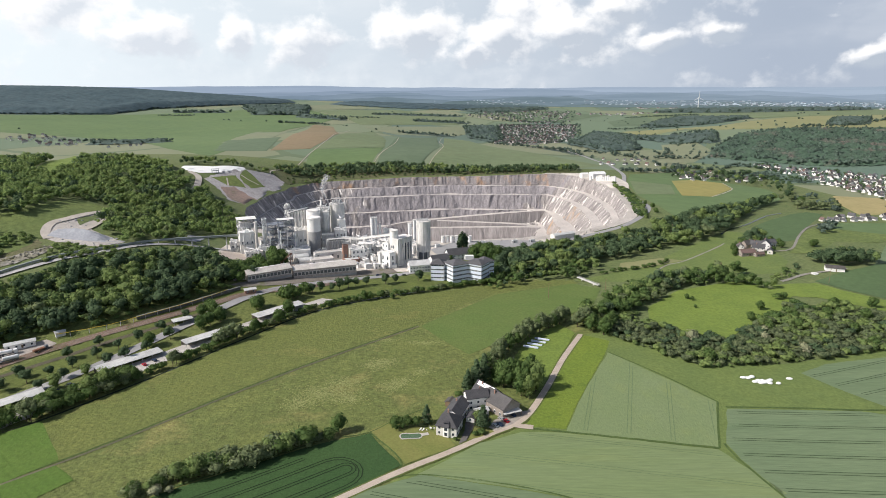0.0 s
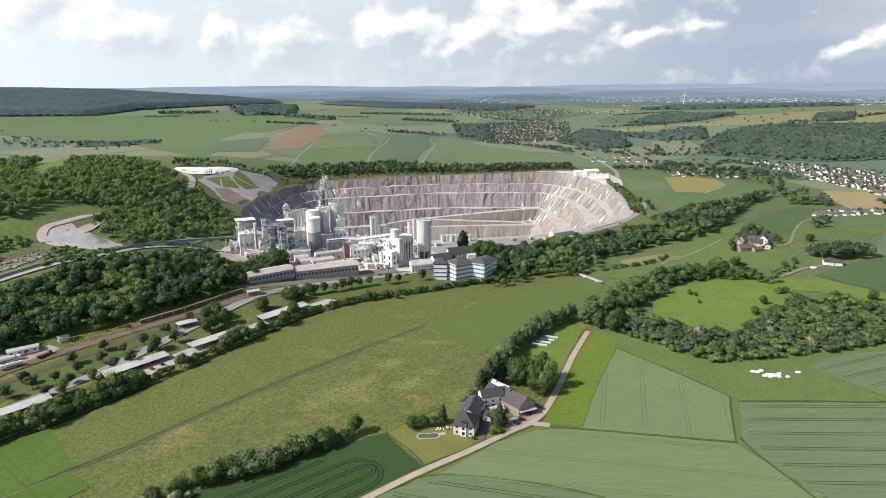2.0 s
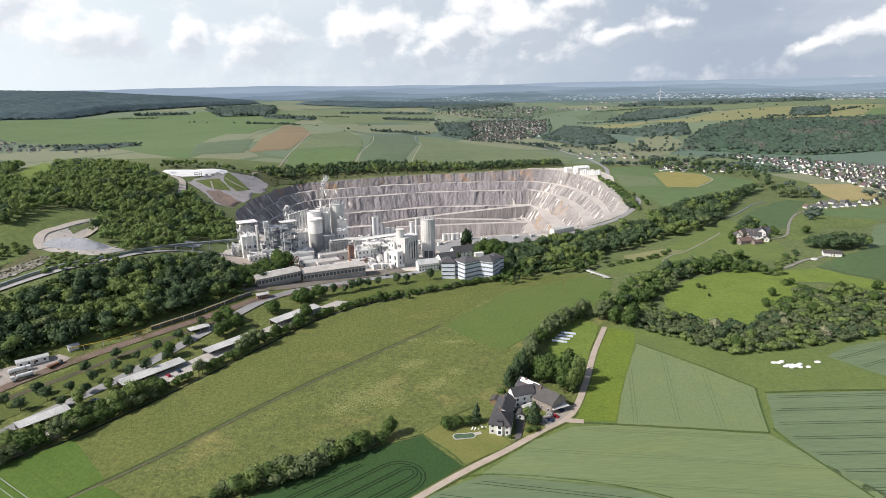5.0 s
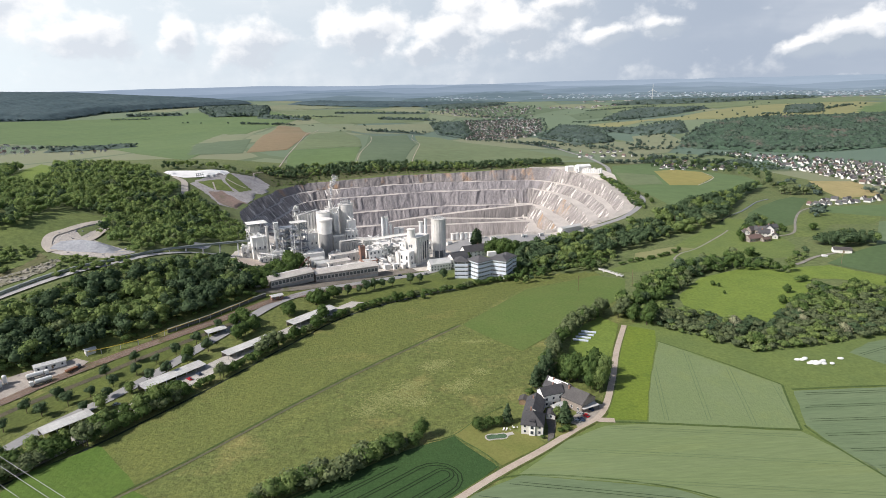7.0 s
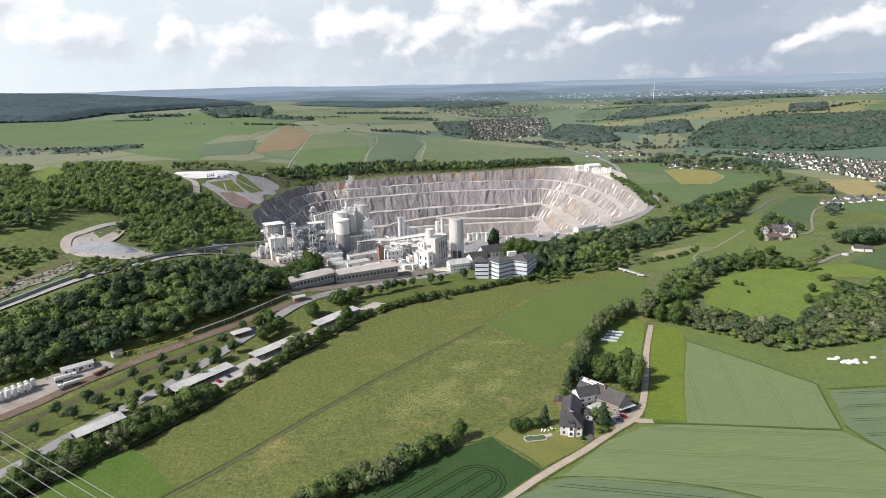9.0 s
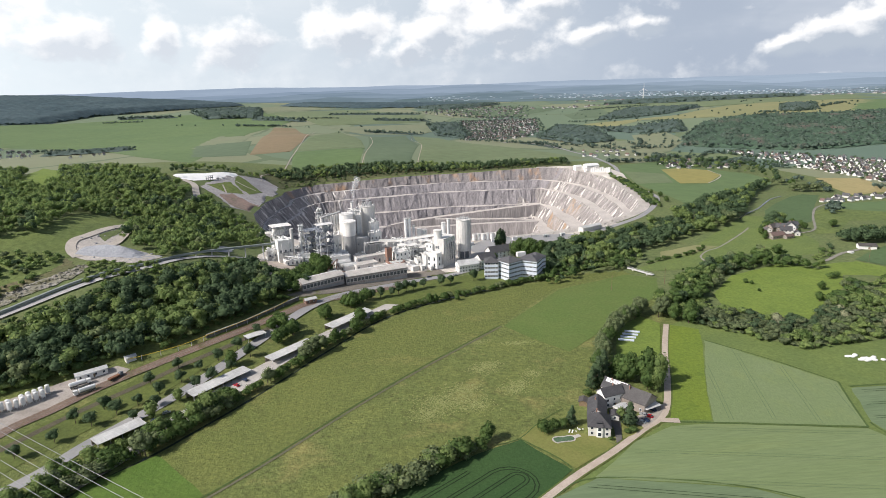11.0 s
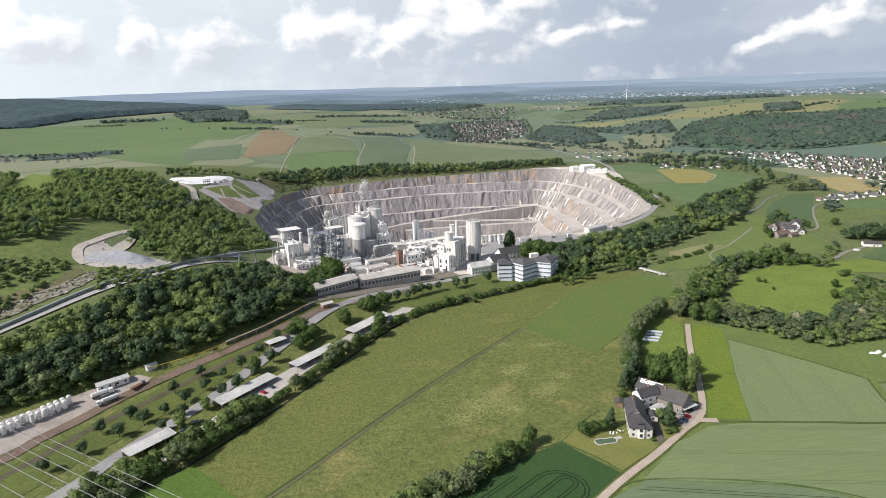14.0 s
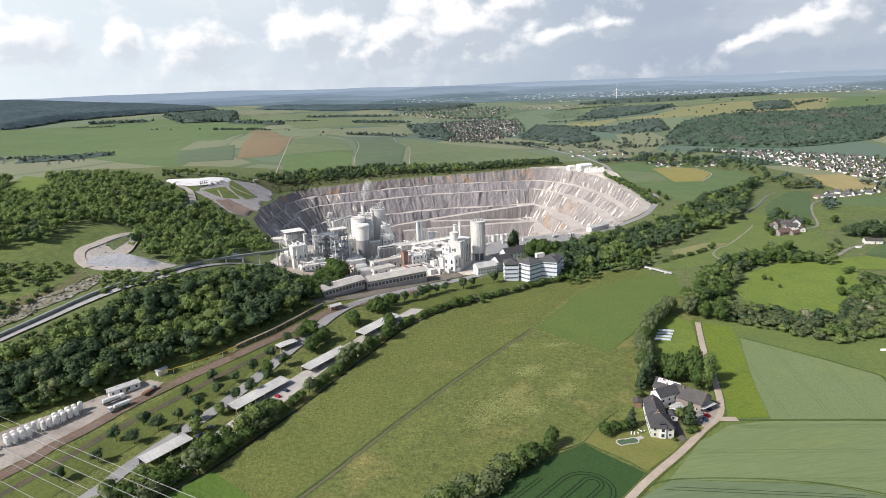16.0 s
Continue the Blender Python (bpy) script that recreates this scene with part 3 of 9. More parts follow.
def mesh_np(name, v, f, materials, index=None, smooth=False, normals=None):
    """A mesh from arrays of points and triangles; normals: soft ones for leafy crowns."""
    me = bpy.data.meshes.new(name)
    v, f = np.asarray(v, np.float32), np.asarray(f, np.int32)
    me.vertices.add(len(v))
    me.vertices.foreach_set("co", v.ravel())
    me.loops.add(f.size)
    me.loops.foreach_set("vertex_index", f.ravel())
    me.polygons.add(len(f))
    me.polygons.foreach_set("loop_start", np.arange(0, f.size, f.shape[1], dtype=np.int32))
    if index is not None:
        me.polygons.foreach_set("material_index", np.asarray(index, np.int32))
    me.polygons.foreach_set("use_smooth", np.full(len(f), smooth))
    for m in materials:
        me.materials.append(m)
    me.update(calc_edges=True)
    me.validate()
    if normals is not None and len(me.vertices) == len(normals):
        me.normals_split_custom_set_from_vertices(np.asarray(normals, np.float32).tolist())
    return me


def structure(name, me, label, category, parent=None):
    ob = new(name, me)
    if parent:
        ob.parent = parent
        return ob
    return tagged(ob, label, category, kind="structure")


NX, NY = len(GX), len(GY)
cell = (np.arange(NY - 1)[:, None] * NX + np.arange(NX - 1)).ravel()
tri = np.vstack([np.stack([cell, cell + 1, cell + NX + 1], 1), np.stack([cell, cell + NX + 1, cell + NX], 1)])
mid = np.stack([XX.ravel(), YY.ravel()], 1)[tri].mean(1)
mi = np.where(((mid[:, 0] < -230) & (mid[:, 1] > 420)) | (mid[:, 0] > 120) | (mid[:, 1] > 540), 1, 0)
mi = np.where((mid[:, 1] > 1215) | (np.abs(mid[:, 0]) > 640), 2, mi)
structure("ground", mesh_np("ground", np.stack([XX.ravel(), YY.ravel(), GZ.ravel()], 1), tri, [M["meadow"], M["rough_grass"], M["patchwork"]], mi, True),
          "wide green valley floor and rolling farmland under grass", "ground")


def drape(name, poly, material, label, category="field", lift=0.25, kind="structure", parent=None, wob=0.55, border=1.0):
    """A flat patch with that outline, laid on the ground."""
    bm = bmesh.new()
    p = np.array(poly, float)
    if p[:, 1].max() < 900 or wob > 1:                    # near outlines are a little uneven
        q = []
        for a, b in zip(p, np.roll(p, -1, 0)):
            n = max(1, int(np.linalg.norm(b - a) / 5))
            q += [a + (b - a) * k / n for k in range(n)]
        p = np.array([(x + wob * noise.fractal(Vector((x * 0.10, y * 0.10, 1.0)), 0.6, 2.1, 3), y + wob * noise.fractal(Vector((x * 0.10, y * 0.10, 9.0)), 0.6, 2.1, 3)) for x, y in q])
    bm.faces.new([bm.verts.new((x, y, 0)) for x, y in p])
    for axis, ls in ((0, GX), (1, GY)):
        co = [0, 0, 0]
        no = (1, 0, 0) if axis == 0 else (0, 1, 0)
        for v in ls[(ls > p[:, axis].min()) & (ls < p[:, axis].max())]:
            co[axis] = v
            bmesh.ops.bisect_plane(bm, geom=bm.verts[:] + bm.edges[:] + bm.faces[:], plane_co=co, plane_no=no, dist=1e-4)
    bmesh.ops.triangulate(bm, faces=bm.faces[:])
    bm.verts.ensure_lookup_table()
    xy = np.array([v.co[:2] for v in bm.verts])
    rise = np.array([border if v.is_boundary else 1.0 for v in bm.verts])
    z = ground(xy[:, 0], xy[:, 1]) + (lift + np.maximum(xy[:, 1] - 800, 0) * 0.0006) * rise
    for v, h in zip(bm.verts, z):
        v.co.z = h
    for f in bm.faces:
        if f.normal.z < 0:
            f.normal_flip()
        f.smooth = True
    me = bpy.data.meshes.new(name)
    bm.to_mesh(me)
    bm.free()
    me.materials.append(material)
    return structure(name, me, label, category, parent)


def ribbon_np(pts, width, lift, step=5.0, curve=True, level=0.25):
    c = spline(pts, step) if curve else np.array(pts, float)
    d = np.gradient(c, axis=0)
    d /= np.linalg.norm(d, axis=1)[:, None] + 1e-9
    nrm = np.stack([-d[:, 1], d[:, 0]], 1)
    rows = [c + nrm * width * s for s in (0.5, 0, -0.5)]
    v = np.vstack([np.column_stack([r, ground(r[:, 0], r[:, 1])]) for r in rows])
    n = len(c)
    v[:, 2] = level * np.tile(np.maximum.reduce([v[:n, 2], v[n:2 * n, 2], v[2 * n:, 2]]), 3) + (1 - level) * v[:, 2] + lift + np.maximum(v[:, 1] - 800, 0) * 0.0006
    f = []
    for k in (0, 1):
        a = np.arange(n - 1) + k * n
        f += [np.stack([a, a + n, a + n + 1], 1), np.stack([a, a + n + 1, a + 1], 1)]
    return v, np.vstack(f)


def road(name, pts, width, material, label, category="road", lift=0.35, parent=None, level=0.25):
    v, f = ribbon_np(pts, width, lift, level=level)
    return structure(name, mesh_np(name, v, f, [material], smooth=True), label, category, parent)


def tramlines(field, poly, angle, gap, start=3.0, width=0.42, material="tram"):
    """Pairs of wheel marks across a field."""
    p = np.array(poly, float)
    c = p.mean(0)
    d, nn = np.array([math.cos(angle), math.sin(angle)]), np.array([-math.sin(angle), math.cos(angle)])
    reach = np.abs((p - c) @ nn).max()
    vs, fs, count = [], [], 0
    for k in np.arange(-reach + start, reach, gap):
        for off in (-0.95, 0.95):
            s = np.arange(-400, 400, 4.0)
            line = c + nn * (k + off + 0.8 * np.sin(s / 60))[:, None] + d * s[:, None]
            ok = inside(line[:, 0], line[:, 1], c + (p - c) * 0.97)
            line = line[ok]
            if len(line) < 3 or np.linalg.norm(np.diff(line, axis=0), axis=1).max() > 6:
                continue
            v, f = ribbon_np(line, width, 0.33, curve=False)
            vs.append(v)
            fs.append(f + count)
            count += len(v)
    if vs:
        new("wheel_marks", mesh_np("wheel_marks", np.vstack(vs), np.vstack(fs), [M[material]])).parent = field


# ---------------------------------------------------------------- fields and roads of the valley
DARK = [(-37, 276), (-19, 249), (-40, 230), (-56, 213), (-100, 189), (-150, 206), (-118, 232), (-110, 237), (-87, 251), (-64, 265), (-49, 272)]
drape("upper_meadow", [(-205, 305), (-172, 350), (-140, 395), (-100, 448), (-40, 488), (8, 508), (50, 528), (100, 540), (125, 530), (46, 502), (-18, 426), (-68, 376), (-123, 318), (-163, 273), (-181, 256), (-213, 293)],
      M["upper_meadow"], "green hay meadow between the stream and the path", "meadow", 0.12)
drape("farm_grass", [(-60, 150), (-64, 204), (-17, 242), (24, 271), (46, 285), (62, 320), (98, 404), (118, 412), (160, 350), (214, 352), (290, 372), (370, 380), (345, 160)], M["margin_grass"], "green grass margins between the crop fields", "grass", 0.12)
fld = drape("dark_crop_field", DARK, M["dark_crop"], "dark green crop field with curved wheel marks beside the track")
d35, n35 = np.array([math.cos(radians(35)), math.sin(radians(35))]), np.array([-math.sin(radians(35)), math.cos(radians(35))])
for rad, end in ((4.0, 34), (11.5, 29), (19.0, 22)):              # loops of wheel marks
    for wide in (-0.9, 0.9):
        rr = rad + wide
        line = [np.array((-72, 226)) + d35 * s + n35 * (rr + s * s * 0.0006) for s in range(-110, end, 4)] + [np.array((-72, 226)) + d35 * (end + rr * math.sin(a)) + n35 * (rr * math.cos(a) + end * end * 0.0006) for a in np.linspace(0, math.pi, 9)] + \
               [np.array((-72, 226)) + d35 * s + n35 * (-rr + s * s * 0.0006) for s in range(end, -110, -4)]
        line = np.array(line)
        line = line[inside(line[:, 0], line[:, 1], np.mean(DARK, 0) + (np.array(DARK) - np.mean(DARK, 0)) * 0.97)]
        for seg in np.split(line, np.where(np.linalg.norm(np.diff(line, axis=0), axis=1) > 6)[0] + 1):
            if len(seg) > 2:
                v, f = ribbon_np(seg, 0.55, 0.33, curve=False)
                new("wheel_marks", mesh_np("wheel_marks", v, f, [M["dark_tram"]])).parent = fld
drape("wedge_field", [(-16, 424), (46, 497), (116, 528), (138, 512), (121, 470), (83, 431), (46, 399), (17, 372), (-2, 399)],
      M["lush_grass"], "darker green mown wedge of the valley meadow")
drape("corner_field", [(-240, 270), (-213, 293), (-181, 256), (-198, 236), (-240, 200)], M["corner_grass"], "bright green corner field by the stream")
drape("lower_meadow", [(-198, 236), (-181, 252), (-165, 240), (-190, 205), (-240, 190), (-250, 200)], M["corner_grass"], "green grass below the farm path")
drape("garden_lawn", [(-37, 279), (-25, 289), (2, 273), (6, 264), (-17, 250)], M["lawn"], "short yellowish garden lawn with a small pool", "lawn")
drape("paddock", [(97, 405), (114, 392), (107, 374), (81.5, 322), (62, 279), (42, 282), (60, 319), (77, 360)], M["paddock_grass"], "bright green grass strip beside the track", "paddock")
drape("tree_row_grass", [(56, 318), (73, 362), (94, 408), (86, 424), (60, 404), (40, 350)], M["bright_grass"], "shaded bright grass beside a row of trees", "grass")
P1 = [(108, 373), (150, 306), (133, 263), (62, 277), (82, 322)]
fld = drape("pale_crop_field", P1, M["wedge_crop"], "pale green cereal field between grass strips")
tramlines(fld, P1, radians(72), 21, material="faint_tram")
P2 = [(40, 276.5), (62, 275.4), (132, 261), (148, 226), (170, 190), (100, 195), (52, 227), (-11, 242.5), (1, 252.5), (18.5, 267)]
fld = drape("front_crop_field", P2, M["pale_crop"], "large pale green cereal field along the farm track")
tramlines(fld, P2, radians(-12), 21, material="faint_tram")
P3 = [(-34, 231), (-10, 242), (52, 226), (100, 194), (150, 160), (-60, 160), (-60, 205)]
fld = drape("bluish_crop_field", P3, M["blue_crop"], "bluish green crop field in front of the farm track")
tramlines(fld, P3, radians(-16), 12)
P4 = [(153, 299), (222, 295), (262, 281), (330, 230), (300, 160), (189, 160), (148, 212), (139, 253), (138, 266)]
fld = drape("striped_crop_field", P4, M["blue_crop"], "bluish green crop field with straight wheel marks")
tramlines(fld, P4, radians(-4), 13)
P5 = [(215, 339), (237, 351), (282, 360), (360, 372), (330, 300), (240, 297), (226, 318)]
fld = drape("upper_crop_field", P5, M["blue_crop"], "bluish green crop field below the thicket")
tramlines(fld, P5, radians(18), 13)
drape("field_margin", [(121, 385), (159, 342), (214, 348), (226, 318), (240, 296), (153, 301), (150, 308), (110, 374)], M["margin_grass"],
      "bright green grass margin with a stack of wrapped bales", "grass", 0.2)
drape("clearing", [(162, 460), (201, 501), (262, 522), (288, 480), (262, 446), (217, 412), (196, 393), (173, 404), (152, 423)], M["bright_grass"],
      "oval bright green clearing among shrubs", "meadow")
drape("river_meadow", [(120, 534), (205, 588), (262, 640), (330, 700), (352, 690), (345, 640), (333, 571), (308, 538), (266, 538), (258, 546), (200, 528)], M["margin_grass"],
      "green meadow by the river bend", "meadow")
drape("brown_meadow", [(168, 571), (177, 591), (222, 604), (240, 592), (196, 574)], M["hay"], "dry yellowish riverside grass", "meadow", 0.35, wob=1.5)
drape("hamlet_field", [(350, 688), (372, 722), (418, 770), (470, 818), (505, 840), (520, 826), (470, 765), (424, 707), (392, 658), (372, 648), (356, 672)], M["crop_green"], "dark green crop field above the hamlet")
drape("slope_field", [(420, 700), (454, 728), (551, 724), (500, 668), (477, 647), (426, 649), (373, 597), (350, 600)], M["hill_grass"], "light green field on the slope")
drape("slope_crop", [(458, 730), (486, 762), (585, 765), (640, 820), (640, 700), (530, 680)], M["far_green"], "smooth green crop field on the slope", lift=0.3)
drape("slope_crop", [(490, 657), (640, 690), (640, 560), (440, 560), (404, 554)], M["blue_crop"], "bluish crop field on the slope", lift=0.3)
drape("slope_crop", [(323, 511), (358, 532), (434, 569), (560, 555), (560, 460), (355, 462), (336, 486)], M["crop_green"], "dark green crop field beside a white shed", lift=0.34)
drape("grass_strip", [(284, 506), (321, 507), (334, 482), (352, 460), (420, 440), (400, 425), (334, 437), (302, 470), (272, 477)], M["bright_grass"], "bright grass strip above the shrubs", "grass", 0.3, wob=1.5)
road("meadow_track", [(202, 543), (205, 562), (221, 580), (240, 590), (289, 631), (304, 646)], 1.9, M["lane"], "pale gravel path through the riverside meadow", "path", 0.45, level=0.2)
road("brook", [(318, 686), (334, 705), (367, 732), (388, 754), (430, 801), (461, 824)], 2.3, M["brook_water"], "shallow brook beside a crop field", "stream", 0.4, level=0.2)
road("hamlet_road", [(340, 608), (362, 618), (402, 676), (445, 730), (486, 761)], 2.6, M["lane"], "narrow grey lane from the hamlet", "road", 0.5, level=0.2)
road("shed_track", [(296, 514), (304, 518), (326, 531), (347, 537), (372, 545)], 3.6, M["lane"], "gravel lane in front of a white shed", "track", 0.5, level=0.2)
drape("road_field", [(300, 770), (425, 833), (543, 965), (560, 1060), (480, 1262), (350, 1150), (312, 1040), (300, 940), (305, 860)], M["far_green"],
      "broad green field between the quarry road and the river")
drape("yellow_field", [(407, 1092), (471, 1143), (513, 1124), (490, 1035), (416, 941), (369, 940), (386, 1011)], M["far_yellow"], "yellow flowering patch in a green field", lift=0.55)
drape("pale_strip", [(322, 1056), (387, 1040), (362, 948), (300, 945)], M["far_light"], "pale green strip beside the yellow patch", lift=0.5)
road("field_path", [(513, 1124), (503, 1080), (490, 1035), (455, 985), (416, 941)], 1.7, M["pale_track"], "pale path along the yellow field", "track", 0.75, level=0.1)

road("track_verge", [(-110, 170), (-64, 209), (-33, 234), (-17, 246), (4, 260), (24, 275), (42, 289), (59, 322), (76, 362), (97, 405)], 5.4, M["verge_grass"], "brownish grass verge along the farm track", "verge", 0.27, level=0.2)
road("farm_track", [(-110, 170), (-64, 209), (-33, 234), (-17, 246), (4, 260), (24, 275), (42, 289), (59, 322), (76, 362), (97, 405)], 3.6, M["track"],
     "pale brown gravel farm track", "track", 0.34, level=0.2)
road("field_entry", [(36, 283.4), (39.5, 282), (46, 280.6)], 4.2, M["track"], "short gravel field entrance", "track", 0.38)
for line, wide in (([(44, 280), (62, 276.3), (100, 268.5), (133, 262)], 1.5), ([(133, 262), (142, 285), (151, 306)], 1.1), ([(151, 306), (132, 338), (108, 374)], 1.0), ([(153, 300.5), (190, 299), (222, 296), (240, 296.5)], 1.4),
                   ([(137, 266), (138, 253), (148, 212)], 1.2), ([(-34, 231), (-10, 242), (52, 226.5), (100, 194.5)], 0.9), ([(-50, 273), (-37, 277), (-24, 290), (-8, 302)], 0.6), ([(-40, 230), (-19, 249), (-37, 277)], 0.8), ([(-66, 266), (-88, 252), (-118, 234)], 1.2)):
    road("field_edge", line, wide, M["edge_grass"], "dark rank grass along a field edge", "grass", 0.30, level=0.2)
road("path_ditch", [(-241, 197), (-197, 239), (-164, 272), (-124, 317), (-69, 375), (-19, 425)], 1.1, M["edge_grass"], "dark rank grass beside the meadow path", "grass", 0.24)
road("meadow_path", [(-240, 195), (-196, 237), (-163, 270), (-123, 315), (-68, 373), (-18, 423)], 1.3, M["path"], "narrow grey path across the meadow", "path", 0.28, level=0.2)
road("valley_road", [(-400, 120), (-300, 238), (-265, 285), (-252, 310), (-219, 359), (-186, 420), (-158, 474), (-136, 500), (-113, 516), (-80, 533), (-39, 551), (-12, 572), (20, 605)], 8,
     M["asphalt"], "grey asphalt road along the valley")
road("quarry_road", [(-15, 569), (0, 600), (22, 640), (71, 650), (124, 671), (177, 706), (223, 742), (267, 801), (288, 856), (290, 935), (298, 1007), (335, 1144),
                     (352, 1304), (340, 1390), (310, 1600), (225, 1720)], 7.5, M["asphalt"], "grey asphalt road curving round the quarry")
road("stream", STREAM[3:86], 1.8, M["water"], "narrow dark stream between bushes", "stream", 0.15)
road("upper_road", [(-430, 356), (-396, 395), (-363, 431), (-346, 449), (-329.5, 468), (-310.5, 488.5), (-289, 506), (-269, 534), (-248, 559), (-228, 574), (-208, 588)], 6, M["haul_gravel"], "pale haul road beside the conveyor on the wooded hillside", level=0.3, lift=0.6)
drape("loading_circle", [(-214, 560), (-196, 548), (-178, 552), (-176, 570), (-192, 580), (-212, 578)], M["sand"], "brown sandy loading place at the works", "yard", 0.6)
drape("car_park", [(-225, 318), (-200, 360), (-150, 425), (-100, 482), (-90, 480), (-112, 452), (-160, 395), (-200, 330), (-240, 270), (-255, 280)], M["paved"],
      "pale paved parking strip with long open sheds", "car park")
drape("road_verge", [(-262, 318), (-228, 362), (-190, 424), (-155, 474), (-164, 496), (-210, 434), (-254, 370), (-300, 312), (-350, 250), (-320, 230)], M["verge_grass"],
      "grass verge planted with young trees", "verge", 0.2)
drape("rail_yard", [(-404, 228), (-317, 311), (-305, 325), (-291, 343), (-277, 360), (-261, 378), (-259, 384), (-268, 387), (-287, 375), (-297, 367), (-318, 353), (-338, 339), (-420, 286)], M["yard_sand"], "pale gravel loading yard beside the rails", "yard")
RAILWAY = [(-446, 190), (-370, 250), (-312, 309), (-299, 329), (-287, 343), (-273, 361.5), (-260, 375), (-235, 398), (-206.6, 425), (-185, 449), (-172.5, 464), (-160, 479), (-120, 505), (-90, 522)]
road("rail_bed", RAILWAY, 7.0, M["ballast"], "brown ballast bed of the railway, partly overgrown", "rail bed", 0.28)
road("old_track", [(-330, 262), (-299, 302), (-274, 338), (-244, 370), (-226, 390), (-205, 411), (-180, 440)], 4.2, M["old_track"], "dark overgrown second rail track", "rail bed", 0.28)
drape("factory_yard", [(-215, 560), (-178, 500), (-133, 530), (-73, 552), (-35, 560), (0, 590), (30, 640), (120, 668), (190, 716), (140, 706), (75, 684), (0, 677), (-120, 684),
                       (-205, 704), (-216, 660), (-222, 610)], M["dusty_yard"], "dusty pale concrete yard of the cement works", "yard")
drape("truck_yard", [(0, 602), (24, 634), (72, 648), (120, 662), (112, 676), (70, 680), (10, 672), (-14, 640)], M["asphalt"], "grey asphalt truck yard behind the office", "yard", 0.5)
drape("hall_apron", [(-178, 492), (-172, 488), (-135, 508), (-112, 522), (-80, 539), (-42, 556), (-50, 570), (-84, 556), (-135, 534), (-160, 512)], M["dirt_yard"], "brown dirt strip in front of the long hall", "yard", 0.4)
drape("office_green", [(-108, 504), (-78, 526), (-40, 544), (-10, 552), (8, 530), (40, 532), (15, 516), (-40, 497), (-92, 480)], M["verge_grass"], "lawn with young trees beside the valley road", "lawn")
GB = [(-258, 568), (-262, 622), (-249, 628), (-243, 598)]
GRAVEL = [(-362, 546), (-368, 566), (-363, 588), (-349, 642), (-340, 618), (-333, 566), (-284, 533), (-300, 514), (-340, 524), (-354, 532)]
drape("hill_meadow", [(-423, 556), (-410, 576), (-400, 615), (-405, 665), (-352, 650), (-360, 588), (-366, 558), (-356, 527), (-356, 502), (-381, 472), (-440, 500)], M["hill_grass"],
      "smooth green hillside meadow above the gravel dump", "slope", wob=3.0)
drape("hill_clearing", [(-528, 778), (-494, 772), (-545, 930), (-640, 1100), (-690, 1160), (-600, 930)], M["bright_grass"], "bright green clearing in the hill wood", "slope", 0.3)
drape("dump_floor", GRAVEL, M["rubble_rock"], "pale gravel floor of a dump on the hillside", "dump", 0.35, wob=3.0)
drape("dump_green", [(-356, 585), (-347, 622), (-343, 600), (-345, 572)], M["rough_grass"], "green patch between two gravel tracks", "slope", 0.55)
road("hill_track", [(-350, 531), (-362, 546), (-368, 566), (-361, 587), (-349, 641)], 8, M["pale_track"], "pale gravel track on the hillside", "track", 0.75, level=0.15)
road("hill_track", [(-348, 640), (-341, 615), (-335, 575), (-337, 558)], 7, M["pale_track"], "pale gravel track down to the dump", "track", 0.75, level=0.15)
drape("earth_bank", [(-356, 527), (-356, 500), (-381, 472), (-440, 440), (-420, 400), (-372, 440), (-357, 472), (-342, 512)], M["earth"], "brown earthy bank with scrub", "slope", 0.4, wob=3.0)
drape("rubble_slope", [(-336, 514), (-352, 488), (-372, 462), (-412, 414), (-404, 400), (-366, 446), (-346, 470), (-330, 496)], M["stony"], "stony rubble slope beside the haul road", "slope", 0.55, wob=3.0)
drape("spoil_slope", [(-358, 918), (-340, 985), (-327, 1024), (-299, 1074), (-272, 1046), (-262, 1000), (-272, 925), (-276, 850), (-300, 850), (-325, 890)], M["spoil"], "grey rubble spoil slope at the quarry rim", "slope", 0.5, wob=3.0)
drape("spoil_green", [(-351, 930), (-327, 966), (-300.6, 933), (-323, 918.5)], M["hill_grass"], "green terrace on the spoil slope", "slope", 0.8, wob=2.0)
drape("spoil_green", [(-323, 970), (-326, 1018), (-288.5, 974), (-281, 968.5), (-294, 938), (-308, 948.5)], M["hill_grass"], "green strip on the spoil slope", "slope", 0.8, wob=2.0)
for line in ([(-333, 945), (-322, 917)], [(-321, 976), (-306, 968), (-290, 965)], [(-296, 1040), (-298, 1060), (-304, 1097), (-281, 1137), (-251, 1157)]):
    road("terrace_track", line, 2.2, M["pale_track"], "narrow pale track between green terraces", "track", 1.0, level=0.1)
drape("red_earth", [(-328, 904), (-314, 922), (-288, 905), (-275, 900), (-277, 845), (-306, 866)], M["red_soil"], "reddish bare earth slope at the quarry rim", "slope", 0.8, wob=3.0)
drape("gravel_bench", GB, M["grey_rubble"], "grey gravel shelf above the conveyor", "slope", 0.5, wob=3.0)
drape("storage_pad", [(-403, 947), (-403, 960), (-366, 982), (-334, 1036), (-326, 1018), (-327, 984), (-356, 950), (-371, 936), (-386, 934)], M["lime"], "white dusty storage pad on the hill", "yard", 0.5)
road("pad_track", [(-384, 932), (-366, 918), (-354, 883), (-345, 850), (-339, 808)], 9, M["pale_track"], "pale track up to the storage pad", "track", 0.8, level=0.15)
